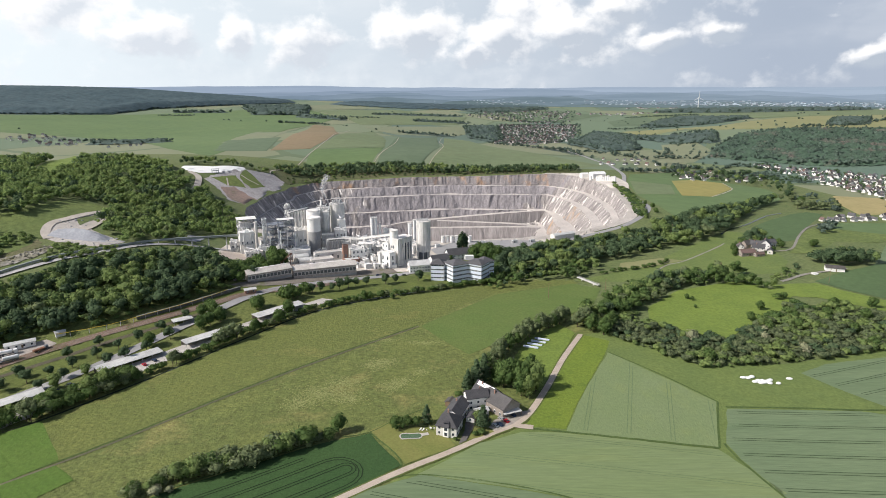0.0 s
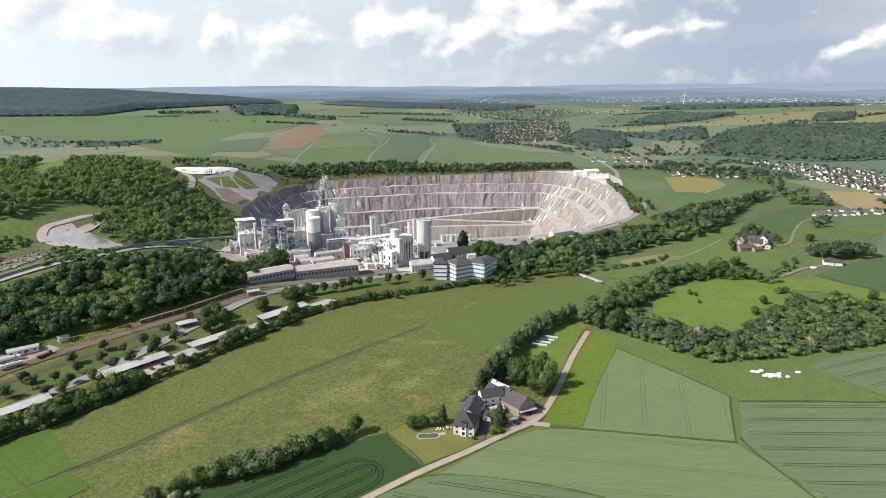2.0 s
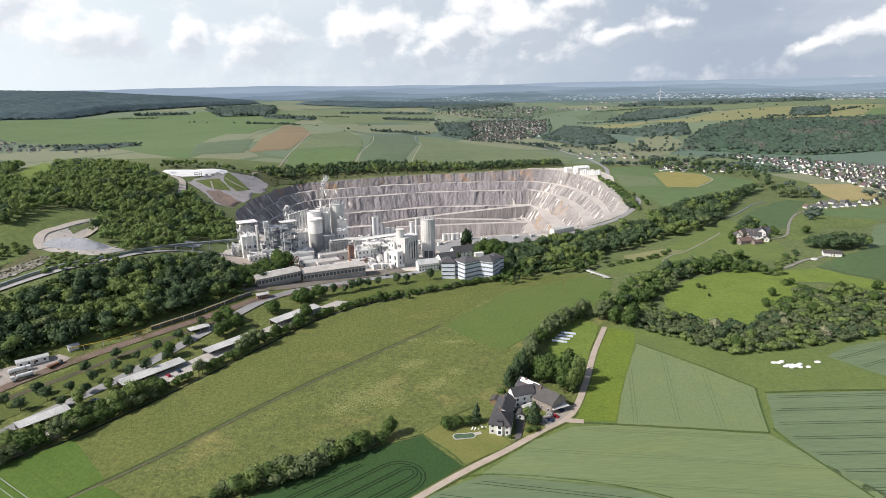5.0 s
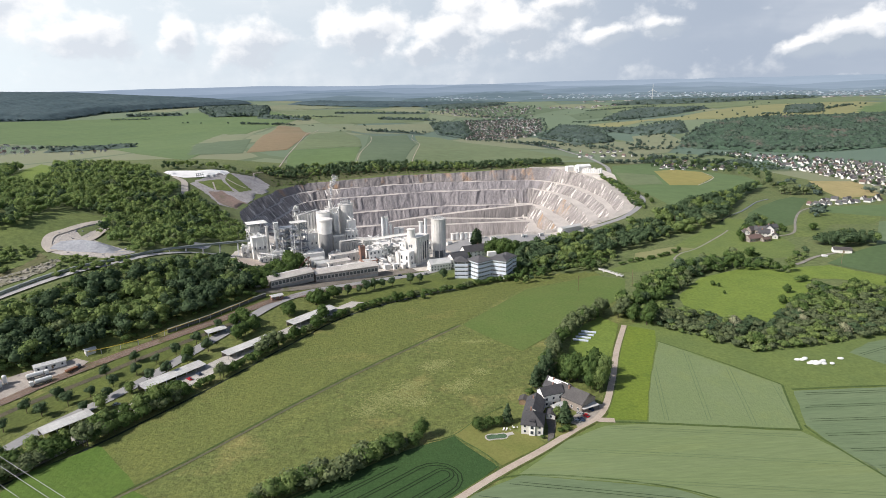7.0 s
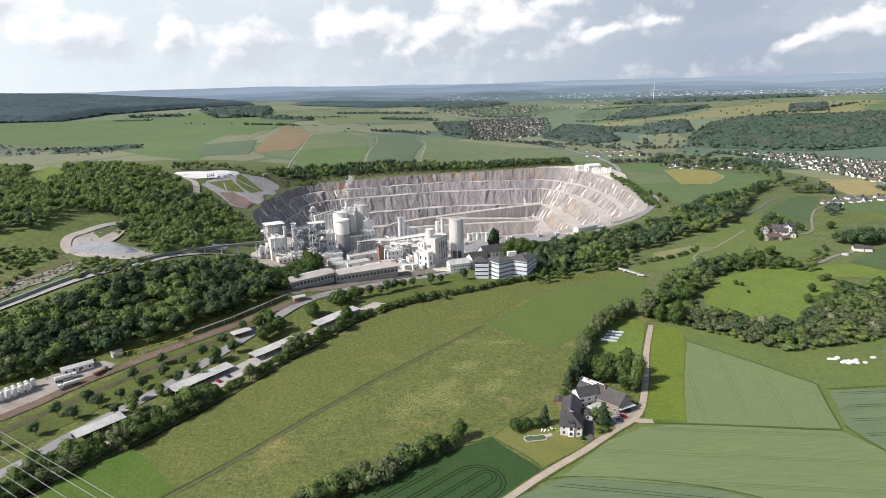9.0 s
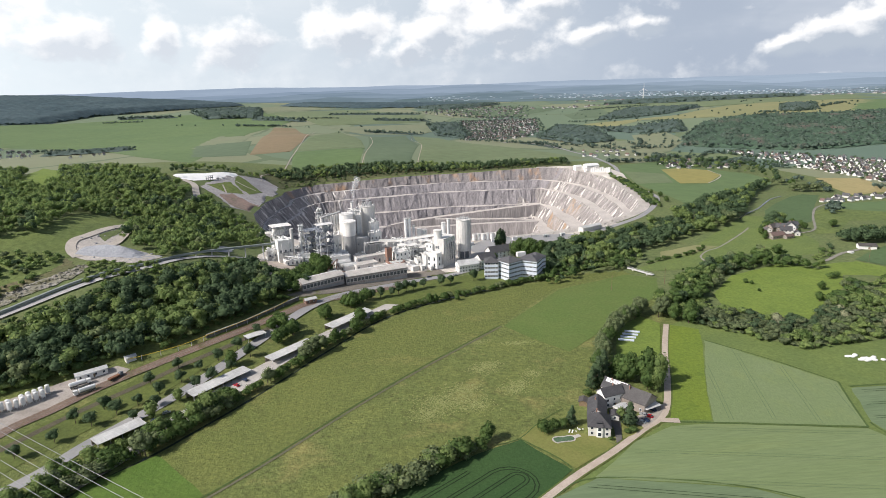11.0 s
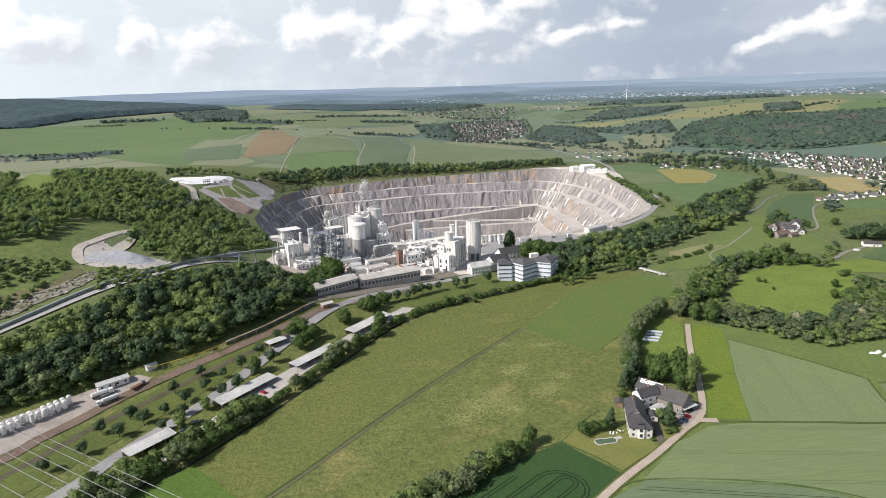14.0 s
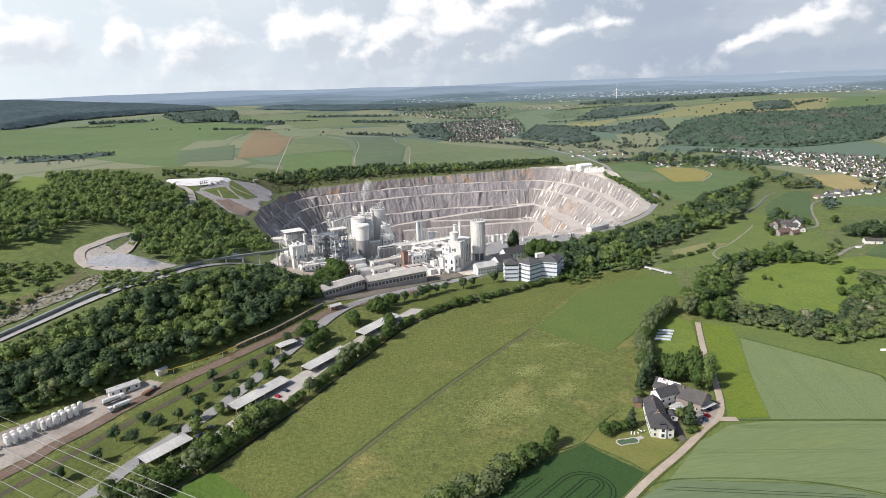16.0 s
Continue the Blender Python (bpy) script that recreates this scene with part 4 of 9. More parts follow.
drape("rim_scrub", [(-262, 1042), (-200, 1112), (-107, 1144), (0, 1168), (110, 1166), (205, 1158), (255, 1100), (262, 1150), (150, 1200), (-100, 1200), (-250, 1165), (-330, 1100), (-300, 1072)], M["scrub_grass"],
      "scrubby grass along the quarry rim", "slope", 0.45, wob=3.0)
drape("lime_yard", [(272, 990), (258, 1085), (215, 1152), (262, 1140), (310, 1090), (312, 1030), (300, 985)], M["dusty_yard"], "pale yard beside the white lime sheds", "yard", 0.5)

# ---------------------------------------------------------------- the far fields
FAR = []
FAR.append(("far_green", [(-1766, 2508), (-1348, 2759), (-994, 3134), (-676, 3226), (-440, 2700), (-520, 2100), (-446, 1180), (-600, 1350), (-900, 1800), (-1361, 1919)], "long smooth green field"))
FAR.append(("soil", [(-370, 1328), (-406, 1637), (-483, 2338), (-398, 2275), (-290, 1741), (-293, 1377)], "bare reddish brown ploughed field"))
FAR.append(("far_olive", [(-420, 1400), (-470, 1900), (-600, 2000), (-540, 1500)], "olive fallow field"))
FAR.append(("far_dark", [(-375, 1320), (-425, 1640), (-560, 1600), (-480, 1290)], "dark green field"))
FAR.append(("far_light", [(-290, 1370), (-282, 1690), (-240, 2143), (-150, 1640), (-135, 1432)], "light green field"))
FAR.append(("far_green", [(-286, 1365), (-135, 1425), (-142, 1200), (-265, 1180)], "green field above the quarry"))
FAR.append(("far_dark", [(-132, 1205), (-128, 1542), (-135, 1843), (-20, 2030), (-8, 1524), (-44, 1225)], "dark bluish green crop field"))
FAR.append(("far_light", [(4, 2015), (82, 1965), (144, 1654), (335, 1290), (260, 1215), (-30, 1205), (0, 1524)], "wide light green field"))
FAR.append(("far_olive", [(-301, 2317), (82, 2537), (118, 2331), (30, 2096), (-150, 2000), (-235, 2170)], "yellowish olive field"))
FAR.append(("far_light", [(-650, 3200), (-420, 2700), (-320, 2400), (60, 2600), (120, 3100), (-250, 3500)], "pale green far field"))
FAR.append(("far_olive", [(-1000, 3200), (-650, 3260), (-300, 3600), (-700, 3900)], "yellowish far field"))
FAR.append(("hay", [(656, 2308), (863, 2238), (976, 2213), (1397, 2627), (2096, 2986), (1900, 2300), (1250, 1690), (881, 1736), (833, 2159), (667, 2019)], "yellowish hay field on the hill"))
FAR.append(("far_olive", [(582, 1657), (668, 1640), (652, 1501), (515, 1441)], "yellowish meadow below a wooded slope"))
FAR.append(("far_light", [(420, 1560), (520, 1650), (560, 1500), (470, 1440)], "light green meadow in the valley"))
FAR.append(("far_dark", [(700, 2560), (1000, 2600), (1500, 3100), (1100, 3300), (760, 2900)], "hazy green far field"))
FAR.append(("ripe", [(631, 987), (690, 956), (640, 834), (568, 822), (590, 900)], "ripe brownish field below the village"))
FAR.append(("far_light", [(900, 2700), (2200, 2700), (2600, 3400), (1100, 3600)], "pale green far field"))
FAR.append(("far_green", [(1250, 1720), (1900, 2500), (2800, 2600), (2400, 1500)], "green far field"))
FAR.append(("far_olive", [(350, 1440), (480, 1620), (640, 1480), (560, 1380), (420, 1350)], "yellowish green field in the valley"))
FAR.append(("far_light", [(560, 1380), (700, 1290), (620, 1260), (500, 1290)], "light green field near the village"))
FAR.append(("far_dark", [(480, 2900), (900, 3400), (600, 3800), (200, 3500)], "hazy green far field"))
for k, (key, poly, lab) in enumerate(FAR):
    drape("field", poly, M[key], lab + " with straight edges", "field", 0.3 + 0.018 * k, border=0.5)
road("field_road", [(-277, 1170), (-282, 1383), (-300, 1800), (-310, 2089)], 2.2, M["gravel"], "straight pale field road", "track", 0.5, level=0.1)
road("field_road", [(-138, 1185), (-133, 1300), (-120, 1560), (-128, 1800)], 1.3, M["track"], "pale field road between crops", "track", 0.5, level=0.1)
road("field_road", [(-30, 1215), (0, 1540), (-10, 1800), (-2, 2020)], 1.3, M["track"], "pale curved field road", "track", 0.5, level=0.1)

# ---------------------------------------------------------------- the quarry
rn = np.roll(RIM, -1, 0) - np.roll(RIM, 1, 0)
rn /= np.linalg.norm(rn, axis=1)[:, None]
INW = np.stack([-rn[:, 1], rn[:, 0]], 1)                  # inward, the rim runs counterclockwise
widen = np.ones(len(RIM))
for i, (x, y) in enumerate(RIM):
    right = min(1.0, max(0.0, (x - 120) / 100)) * min(1.0, max(0.0, (1130 - y) / 120))
    widen[i] = 1.0 + 0.75 * right
widen = np.convolve(np.concatenate([widen[-12:], widen, widen[:12]]), np.ones(25) / 25, "valid")
RIMZ = land(RIM[:, 0], RIM[:, 1])
STEPS = [(-14, None), (0, None), (10, -8), (12.8, -8.6), (25, -22), (28.8, -22.8), (46, -46), (51.5, -47), (64, -67), (69, -68.4), (84, -97), (90, -98)]
quarry = tagged(new("quarry"), "deep limestone quarry with grey stepped rock faces and pale benches", "quarry", kind="structure")


FACED, BENCHED = {0: 0.0}, {0: 0.0}
for a, b in zip(STEPS[1:], STEPS[2:]):
    steep = b[1] - (a[1] or 0) < -3
    FACED[b[0]], BENCHED[b[0]] = FACED[a[0]] + (b[0] - a[0]) * steep, BENCHED[a[0]] + (b[0] - a[0]) * (not steep)


def ring(off, z, wob):
    k = FACED[off] * (1 - 0.12 * (widen - 1) / 0.75) + BENCHED[off] * (1 + 3.0 * (widen - 1) / 0.75) if off > 0 else np.full(len(RIM), off)
    p = RIM + INW * k[:, None]
    if wob:
        s = np.arange(len(RIM))
        w = np.array([noise.fractal(Vector((x * 0.03, y * 0.03, wob)), 0.8, 2.1, 4) for x, y in RIM])
        p = p + INW * (w * 3.2)[:, None]
    zz = (RIMZ + 0.3 if off <= 0 else np.minimum(RIMZ - 4, z)) + (0.5 if off < 0 else 0)
    if off > 0:
        zz = zz + np.array([1.2 * noise.noise(Vector((x * 0.02, y * 0.02, wob * 3.0))) for x, y in RIM])
    if off < 0:
        zz = ground(p[:, 0], p[:, 1]) + 0.4
        zz = np.maximum(zz, RIMZ - 1.5)
    return np.column_stack([p, zz])


def loft(a, b, n, rough):
    """Rows of points from ring a to ring b, roughened like broken rock."""
    rows = []
    for k in range(n + 1):
        t = k / n
        r = a * (1 - t) + b * t
        if 0 < k < n and rough:
            h = np.array([noise.fractal(Vector((x * 0.10, y * 0.10, z * 0.03)), 0.6, 2.2, 4) * 0.55 + 0.28 * noise.noise(Vector((x * 0.34, y * 0.34, z * 0.05))) for (x, y), z in zip(RIM, r[:, 2])])
            r[:, :2] += INW * (h * rough)[:, None]
            r[:, 2] += h * 0.5
        rows.append(r)
    v = np.vstack(rows)
    m = len(RIM)
    f = []
    for k in range(n):
        i = np.arange(m)
        j = (i + 1) % m
        a0, b0 = i + k * m, j + k * m
        f += [np.stack([a0, b0, b0 + m], 1), np.stack([a0, b0 + m, a0 + m], 1)]
    return v, np.vstack(f)


rings = [ring(o, z, k if k > 0 else 0) for k, (o, z) in enumerate(STEPS)]
for k in range(len(rings) - 1):
    face = k % 2 == 1
    v, f = loft(rings[k], rings[k + 1], 7 if face else 1, 3.0 if face else 0)
    nm = "rock_face" if face else ("rim_edge" if k == 0 else "bench")
    mats, idx = [M["rock"] if face else M["bench_rock"]], None
    if face:
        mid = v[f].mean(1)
        # weight of the pale rock, by position, highest on the right-hand wall
        paler = np.clip((mid[:, 0] - 105) / 70, 0, 1) * np.clip((1150 - mid[:, 1]) / 60, 0, 1)
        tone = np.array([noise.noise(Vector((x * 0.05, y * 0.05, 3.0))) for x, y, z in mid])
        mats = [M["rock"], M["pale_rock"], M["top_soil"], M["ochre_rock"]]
        idx = np.where(paler + 0.35 * tone > 0.5, 1, 0)
        idx = np.where(mid[:, 0] + 60 * tone < -165, 1, idx)   # pale rock colour at the western end, to brighten its shaded wall
        if k > 3:                                          # ochre stain on the lower face below the right-hand benches
            stain = ((mid[:, 0] - 190) / 34) ** 2 + ((mid[:, 1] - 985) / 45) ** 2 + 1.6 * tone
            idx = np.where(stain < 0.8, 3, idx)
        if k == 1:
            idx = np.where((mid[:, 1] > 1000) & (paler < 0.4), 2, idx)
    if k == 0:
        mid = v[f].mean(1)
        mats, idx = [M["rubble_rock"], M["rough_grass"]], np.where((mid[:, 0] < 190) & ((mid[:, 1] > 1040) | (mid[:, 0] < -240)), 1, 0)
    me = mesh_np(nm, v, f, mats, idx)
    run = np.concatenate([[0], np.cumsum(np.linalg.norm(np.diff(RIM, axis=0), axis=1))])
    uv = me.uv_layers.new(name="along_the_wall")                # metres along the wall and up it
    vi = np.array([lp.vertex_index for lp in me.loops])
    uv.data.foreach_set("uv", np.column_stack([run[vi % len(RIM)], v[vi, 2]]).astype(np.float32).ravel())
    new(nm, me).parent = quarry
last = rings[-1]
cen = last.mean(0)
n = len(last)
v = np.vstack([last, cen + (last - cen) * 0.5, cen[None]])
v[n:, 2] = -98.5
i = np.arange(n)
j = (i + 1) % n
f = np.vstack([np.stack([i, j, j + n], 1), np.stack([i, j + n, i + n], 1), np.stack([i + n, j + n, np.full(n, 2 * n)], 1)])
new("pit_floor", mesh_np("pit_floor", v, f, [M["pit_floor"]])).parent = quarry

# haul ramps down the far wall
def ramp(pts, width):
    c = spline(pts, 6)
    v, f = [], []
    for x, y, z in c:
        v += [(x, y + width, z + 0.2), (x, y, z), (x + random.uniform(-0.5, 0.5), y - 5 + random.uniform(-1, 1), z * 0.5 - 50), (x, y - 8, -100)]
    for k in range(len(c) - 1):
        for r in range(3):
            a = k * 4 + r
            f += [(a, a + 1, a + 5), (a, a + 5, a + 4)]
    i = [0 if (k // 2) % 3 == 0 else 1 for k in range(len(f))]
    new("haul_ramp", mesh_np("haul_ramp", np.array(v), np.array(f), [M["bench_rock"], M["ramp_rock"]], i)).parent = quarry


ramp([(196, 1096, -46), (120, 1090, -50), (20, 1082, -57), (-70, 1072, -64), (-110, 1062, -70)], 12)
ramp([(-10, 1070, -60), (60, 1068, -63), (140, 1064, -66), (185, 1040, -70), (190, 1010, -72)], 12)
ramp([(-60, 1056, -71), (40, 1054, -69), (120, 1050, -67.5), (170, 1046, -67)], 10)

# ---------------------------------------------------------------- trees


def ico_np(sub):
    bm = bmesh.new()
    bmesh.ops.create_icosphere(bm, subdivisions=sub, radius=1)
    v = np.array([q.co[:] for q in bm.verts])
    f = np.array([[q.index for q in t.verts] for t in bm.faces])
    bm.free()
    return v, f


ICO1, ICO2 = ico_np(1), ico_np(2)


def crown_np(seed, lumps, cards, size, shape=(0.42, 0.42, 0.36), mid=0.62, cone=False, core=0.70, ico=ICO1):
    """The crown of a tree of height 1: leafy clumps over a few uneven lumps."""
    r = np.random.RandomState(seed)
    heart = np.array([0, 0, mid - 0.12])
    vs, fs, ns, n = [], [], [], 0
    cs, rs = [], []
    for k in range(lumps):
        if cone:
            t = (k + 0.5) / lumps
            c, rad = np.array([r.normal(0, 0.015), r.normal(0, 0.015), 0.10 + 0.84 * t]), shape[0] * (1.06 - t) + 0.015
            q = np.array([rad, rad, 0.85 / lumps])
        else:
            d = r.normal(size=3)
            d /= np.linalg.norm(d)
            c = d * np.array(shape) * r.uniform(0.35, 0.68) + np.array([0, 0, mid])
            if k == 0:
                c = np.array([0, 0, mid])
            rad = r.uniform(0.42, 0.62)
            q = np.array(shape) * rad * (1.25 if k == 0 else 1.0)
        cs.append(c)
        rs.append(q)
        v = ico[0] * (1 + r.normal(0, 0.10, len(ico[0])))[:, None] * q * core + c
        vs.append(v)
        ns.append(0.55 * ico[0] + 0.45 * (v - heart))
        fs.append(ico[1] + n)
        n += len(v)
    for k in range(cards):
        w = r.randint(lumps)
        d = r.normal(size=3)
        d[2] += 0.35
        d /= np.linalg.norm(d)
        p = cs[w] + d * rs[w] * r.uniform(0.86, 1.12)
        if p[2] < 0.07:
            continue
        nn = d + r.normal(size=3) * 0.55
        nn /= np.linalg.norm(nn)
        a = np.cross(nn, r.normal(size=3))
        a /= np.linalg.norm(a)
        b = np.cross(nn, a)
        s = size * r.uniform(0.6, 1.35)
        q = [p + a * s, p + b * s * 0.75 - nn * s * 0.3, p - a * s * 0.9, p - b * s * 0.8 - nn * s * 0.25]
        vs.append(np.array(q))
        ns.append(0.30 * d + 0.55 * nn + 0.30 * (np.array(q) - heart))
        fs.append(np.array([[n, n + 1, n + 2], [n, n + 2, n + 3]]))
        n += 4
    ns = np.vstack(ns)
    return np.vstack(vs), np.vstack(fs), ns / (np.linalg.norm(ns, axis=1)[:, None] + 1e-9)


def trunk_np(seed, height=0.6, r0=0.022, limbs=4):
    r = np.random.RandomState(seed)
    vs, fs, n = [], [], 0
    def stick(a, b, ra, rb):
        nonlocal n
        a, b = np.array(a), np.array(b)
        ax = (b - a) / np.linalg.norm(b - a)
        u = np.cross(ax, (0.3, 1, 0.1))
        u /= np.linalg.norm(u)
        w = np.cross(ax, u)
        k = np.arange(6) * math.pi / 3
        c = np.cos(k)[:, None] * u + np.sin(k)[:, None] * w
        vs.append(np.vstack([a + c * ra, b + c * rb]))
        i = np.arange(6)
        j = (i + 1) % 6
        fs.append(np.vstack([np.stack([i, j, j + 6], 1), np.stack([i, j + 6, i + 6], 1)]) + n)
        n += 12
    stick((0, 0, -0.02), (0.01, 0, height), r0 * 1.2, r0 * 0.5)
    for k in range(limbs):
        t = r.uniform(0, 6.28)
        z = r.uniform(0.22, 0.45)
        stick((0, 0, z), (0.22 * math.cos(t), 0.22 * math.sin(t), z + r.uniform(0.12, 0.25)), r0 * 0.5, r0 * 0.2)
    return np.vstack(vs), np.vstack(fs)


def forest(name, pts, heights, templates, material, label, wide=1.0, seed=1, mixed=False, paler=0.24):
    """Many trees as one growth."""
    r = np.random.RandomState(seed)
    vs, fs, ms, ns, n = [], [], [], [], 0
    for (x, y), h in zip(pts, heights):
        v, f, nr = templates[r.randint(len(templates))]
        a = r.uniform(0, 6.28)
        c, s = math.cos(a), math.sin(a)
        w = h * wide * r.uniform(0.85, 1.15)
        q = np.empty_like(v)
        q[:, 0], q[:, 1], q[:, 2] = (v[:, 0] * c - v[:, 1] * s) * w + x, (v[:, 0] * s + v[:, 1] * c) * w + y, v[:, 2] * h
        vs.append(q)
        fs.append(f + n)
        ns.append(np.column_stack([nr[:, 0] * c - nr[:, 1] * s, nr[:, 0] * s + nr[:, 1] * c, nr[:, 2]]))
        drift = noise.noise(Vector((x * 0.022, y * 0.022, seed))) + r.normal(0, 0.28)
        ms.append(np.full(len(f), 0 if not mixed else 1 if drift > 0.42 - 1.1 * paler else 2 if drift < -0.46 else 3 if r.uniform() < 0.05 else 0))
        n += len(v)
    if not vs:
        return
    V, F = np.vstack(vs), np.vstack(fs)
    cnt = [len(q) for q in vs]
    P = np.array(pts)
    V[:, 2] += np.repeat(ground(P[:, 0], P[:, 1]), cnt)
    mats = [material, M["leaf_light"], M["leaf_dark"], M["leaf_grey"]] if mixed else [material]
    tagged(new(name, mesh_np(name, V, F, mats, np.concatenate(ms), True, np.vstack(ns))), label, "trees", kind="stuff")


def scatter(poly, gap, seed, avoid=(), thin=0.0):
    """Uneven points all over a polygon."""
    r = np.random.RandomState(seed)
    p = np.array(poly, float)
    xs, ys = np.meshgrid(np.arange(p[:, 0].min(), p[:, 0].max(), gap), np.arange(p[:, 1].min(), p[:, 1].max(), gap))
    xs = xs.ravel() + r.uniform(-0.45, 0.45, xs.size) * gap
    ys = ys.ravel() + r.uniform(-0.45, 0.45, ys.size) * gap
    ok = inside(xs, ys, p) & (r.uniform(size=xs.size) >= thin)
    for q in avoid:
        ok &= ~inside(xs, ys, q)
    return np.stack([xs[ok], ys[ok]], 1)


def near_line(pts, line, d):
    c = spline(line, 6)
    return (np.linalg.norm(pts[:, None] - c[None], axis=2).min(1) < d)


LEAFY2 = [crown_np(k, 5, 92, 0.068) for k in range(6)]
LEAFY = [crown_np(k, 7, 150, 0.056) for k in range(7)]
BUSHY = [crown_np(20 + k, 6, 112, 0.074, (0.62, 0.62, 0.42), 0.45, core=0.74) for k in range(5)]
FARTREE = [crown_np(40 + k, 2, 20, 0.15, (0.5, 0.5, 0.42), 0.55) for k in range(4)]
WOODS = []
# name, outline, gap, height, templates, leaf, label
WOODS.append(("slope_wood", [(-430, 290), (-338, 350), (-322, 356), (-297, 376), (-281, 390), (-262, 398), (-236, 414), (-210, 442), (-180, 482), (-180, 508), (-192, 528), (-210, 540), (-224, 544), (-246, 514), (-274, 480), (-304, 452), (-336, 422), (-370, 384), (-420, 332)],
     6.6, 12.5, LEAFY, "leaf_dark", "dense green broadleaf wood on the slope above the railway"))
WOODS.append(("works_wood", [(-172, 505), (-156, 520), (-164, 536), (-188, 528)], 6.0, 11, LEAFY, "leaf", "green trees beside the cement works"))
WOODS.append(("hill_wood", [(-334, 570), (-280, 530), (-252, 566), (-246, 610), (-262, 650), (-290, 690), (-268, 738), (-300, 790), (-318, 835), (-348, 870), (-395, 905), (-425, 945), (-560, 1000), (-720, 980), (-660, 860),
                   (-560, 780), (-470, 740), (-410, 672), (-352, 652), (-340, 618)], 7.8, 11.5, LEAFY2, "leaf", "dense green wood over the hill beside the quarry"))
WOODS.append(("hill_copse", [(-640, 820), (-560, 770), (-470, 745), (-412, 670), (-402, 650), (-394, 606), (-399, 574), (-413, 558), (-428, 545), (-480, 530), (-560, 560)], 8, 11, LEAFY2, "leaf", "wood on the crest of the grassy hill"))
WOODS.append(("pit_edge_wood", [(-302, 690), (-262, 652), (-238, 636), (-226, 690), (-246, 735), (-285, 790), (-312, 800)], 8, 9, LEAFY2, "leaf", "trees on the slope above the quarry edge"))
WOODS.append(("bank_scrub", [(-356, 500), (-381, 472), (-440, 440), (-420, 400), (-375, 440)], 6, 5, BUSHY, "leaf_light", "low scrub on the earthy bank"))
WOODS.append(("dump_scrub", [(-338, 518), (-302, 512), (-284, 528), (-268, 512), (-300, 484), (-322, 478)], 6, 4.5, BUSHY, "leaf_light", "bushes between dump and conveyor"))
WOODS.append(("road_scrub", [(-222, 562), (-242, 544), (-260, 524), (-282, 497), (-304, 476), (-323, 456), (-341, 438), (-358, 419), (-390, 384), (-430, 340), (-420, 332), (-370, 384), (-336, 422), (-304, 452), (-274, 480), (-246, 514), (-226, 544)], 4.6, 4.6, BUSHY, "leaf_mid", "low bushes below the haul road"))
WOODS.append(("yard_hedge", [(-356, 340), (-300, 371), (-272, 394), (-252, 410), (-222, 440), (-190, 478), (-182, 492), (-196, 494), (-232, 450), (-275, 410), (-304, 388), (-360, 356)], 4.5, 5.5, BUSHY, "leaf", "hedge of bushes behind the loading yard"))
WOODS.append(("hill_scrub", [(-560, 540), (-480, 525), (-430, 542), (-404, 530), (-382, 540), (-358, 526), (-364, 500), (-394, 483), (-440, 440), (-520, 440)], 7, 5.5, BUSHY, "leaf", "clumps of scrub on the grassy hillside"))
WOODS.append(("river_wood", [(50, 546), (54, 594), (78, 628), (128, 648), (180, 664), (240, 704), (290, 752), (350, 798), (480, 905), (560, 975), (590, 1040), (540, 955), (440, 850), (360, 745), (300, 668), (240, 640), (150, 585), (85, 548)],
     8.0, 12.5, LEAFY, "leaf_dark", "belt of dark green trees along the river"))
WOODS.append(("meadow_edge_wood", [(40, 506), (88, 538), (126, 542), (149, 573), (162, 598), (150, 592), (85, 554), (46, 556)], 6.5, 8, LEAFY2, "leaf_mid", "mixed trees between the works road and the meadow"))
WOODS.append(("thicket", [(100, 428), (140, 470), (152, 428), (170, 402), (198, 390), (220, 410), (262, 436), (330, 430), (330, 385), (285, 368), (214, 353), (160, 345), (124, 390)],
     4.9, 5.6, BUSHY, "scrub_leaf", "dense mixed green thicket of shrubs below the clearing"))
WOODS.append(("clearing_hedge", [(96, 432), (128, 462), (155, 500), (205, 530), (262, 548), (280, 540), (205, 508), (164, 474), (140, 440)], 6.0, 11, LEAFY, "leaf_mid", "hedge of trees round the oval clearing"))
WOODS.append(("scrub_field", [(268, 470), (262, 440), (226, 424), (224, 402), (262, 436), (330, 430), (345, 440), (400, 430), (400, 420), (330, 432), (302, 462), (282, 478)], 6.0, 6.5, BUSHY, "leaf_mid", "scattered green shrubs and small trees on rough grass"))
WOODS.append(("rim_trees", [(-275, 1090), (-200, 1140), (-20, 1178), (200, 1174), (250, 1165), (270, 1215), (-40, 1222), (-230, 1185), (-310, 1120)], 6.8, 10.5, LEAFY2, "leaf_dark", "row of trees and scrub along the quarry rim"))
WOODS.append(("rim_bushes", [(-262, 1042), (-200, 1116), (-107, 1148), (0, 1170), (110, 1168), (205, 1160), (200, 1180), (-20, 1186), (-200, 1150), (-280, 1070)], 9, 4, BUSHY, "leaf_mid", "low bushes on the scrubby quarry rim"))
WOODS.append(("road_trees", [(262, 775), (254, 800), (272, 880), (280, 1000), (290, 1040), (292, 960), (282, 850)], 6, 6, BUSHY, "leaf_mid", "bushes between quarry and road"))
WOODS.append(("pad_trees", [(-410, 960), (-335, 1030), (-290, 1070), (-300, 1090), (-420, 1010)], 10, 9, LEAFY, "leaf_dark", "trees behind the storage pad"))
WOODS.append(("village_trees", [(560, 1000), (640, 1100), (640, 1260), (520, 1280), (420, 1250), (500, 1150), (570, 1080)], 22, 11, LEAFY, "leaf_dark", "garden trees round the village"))
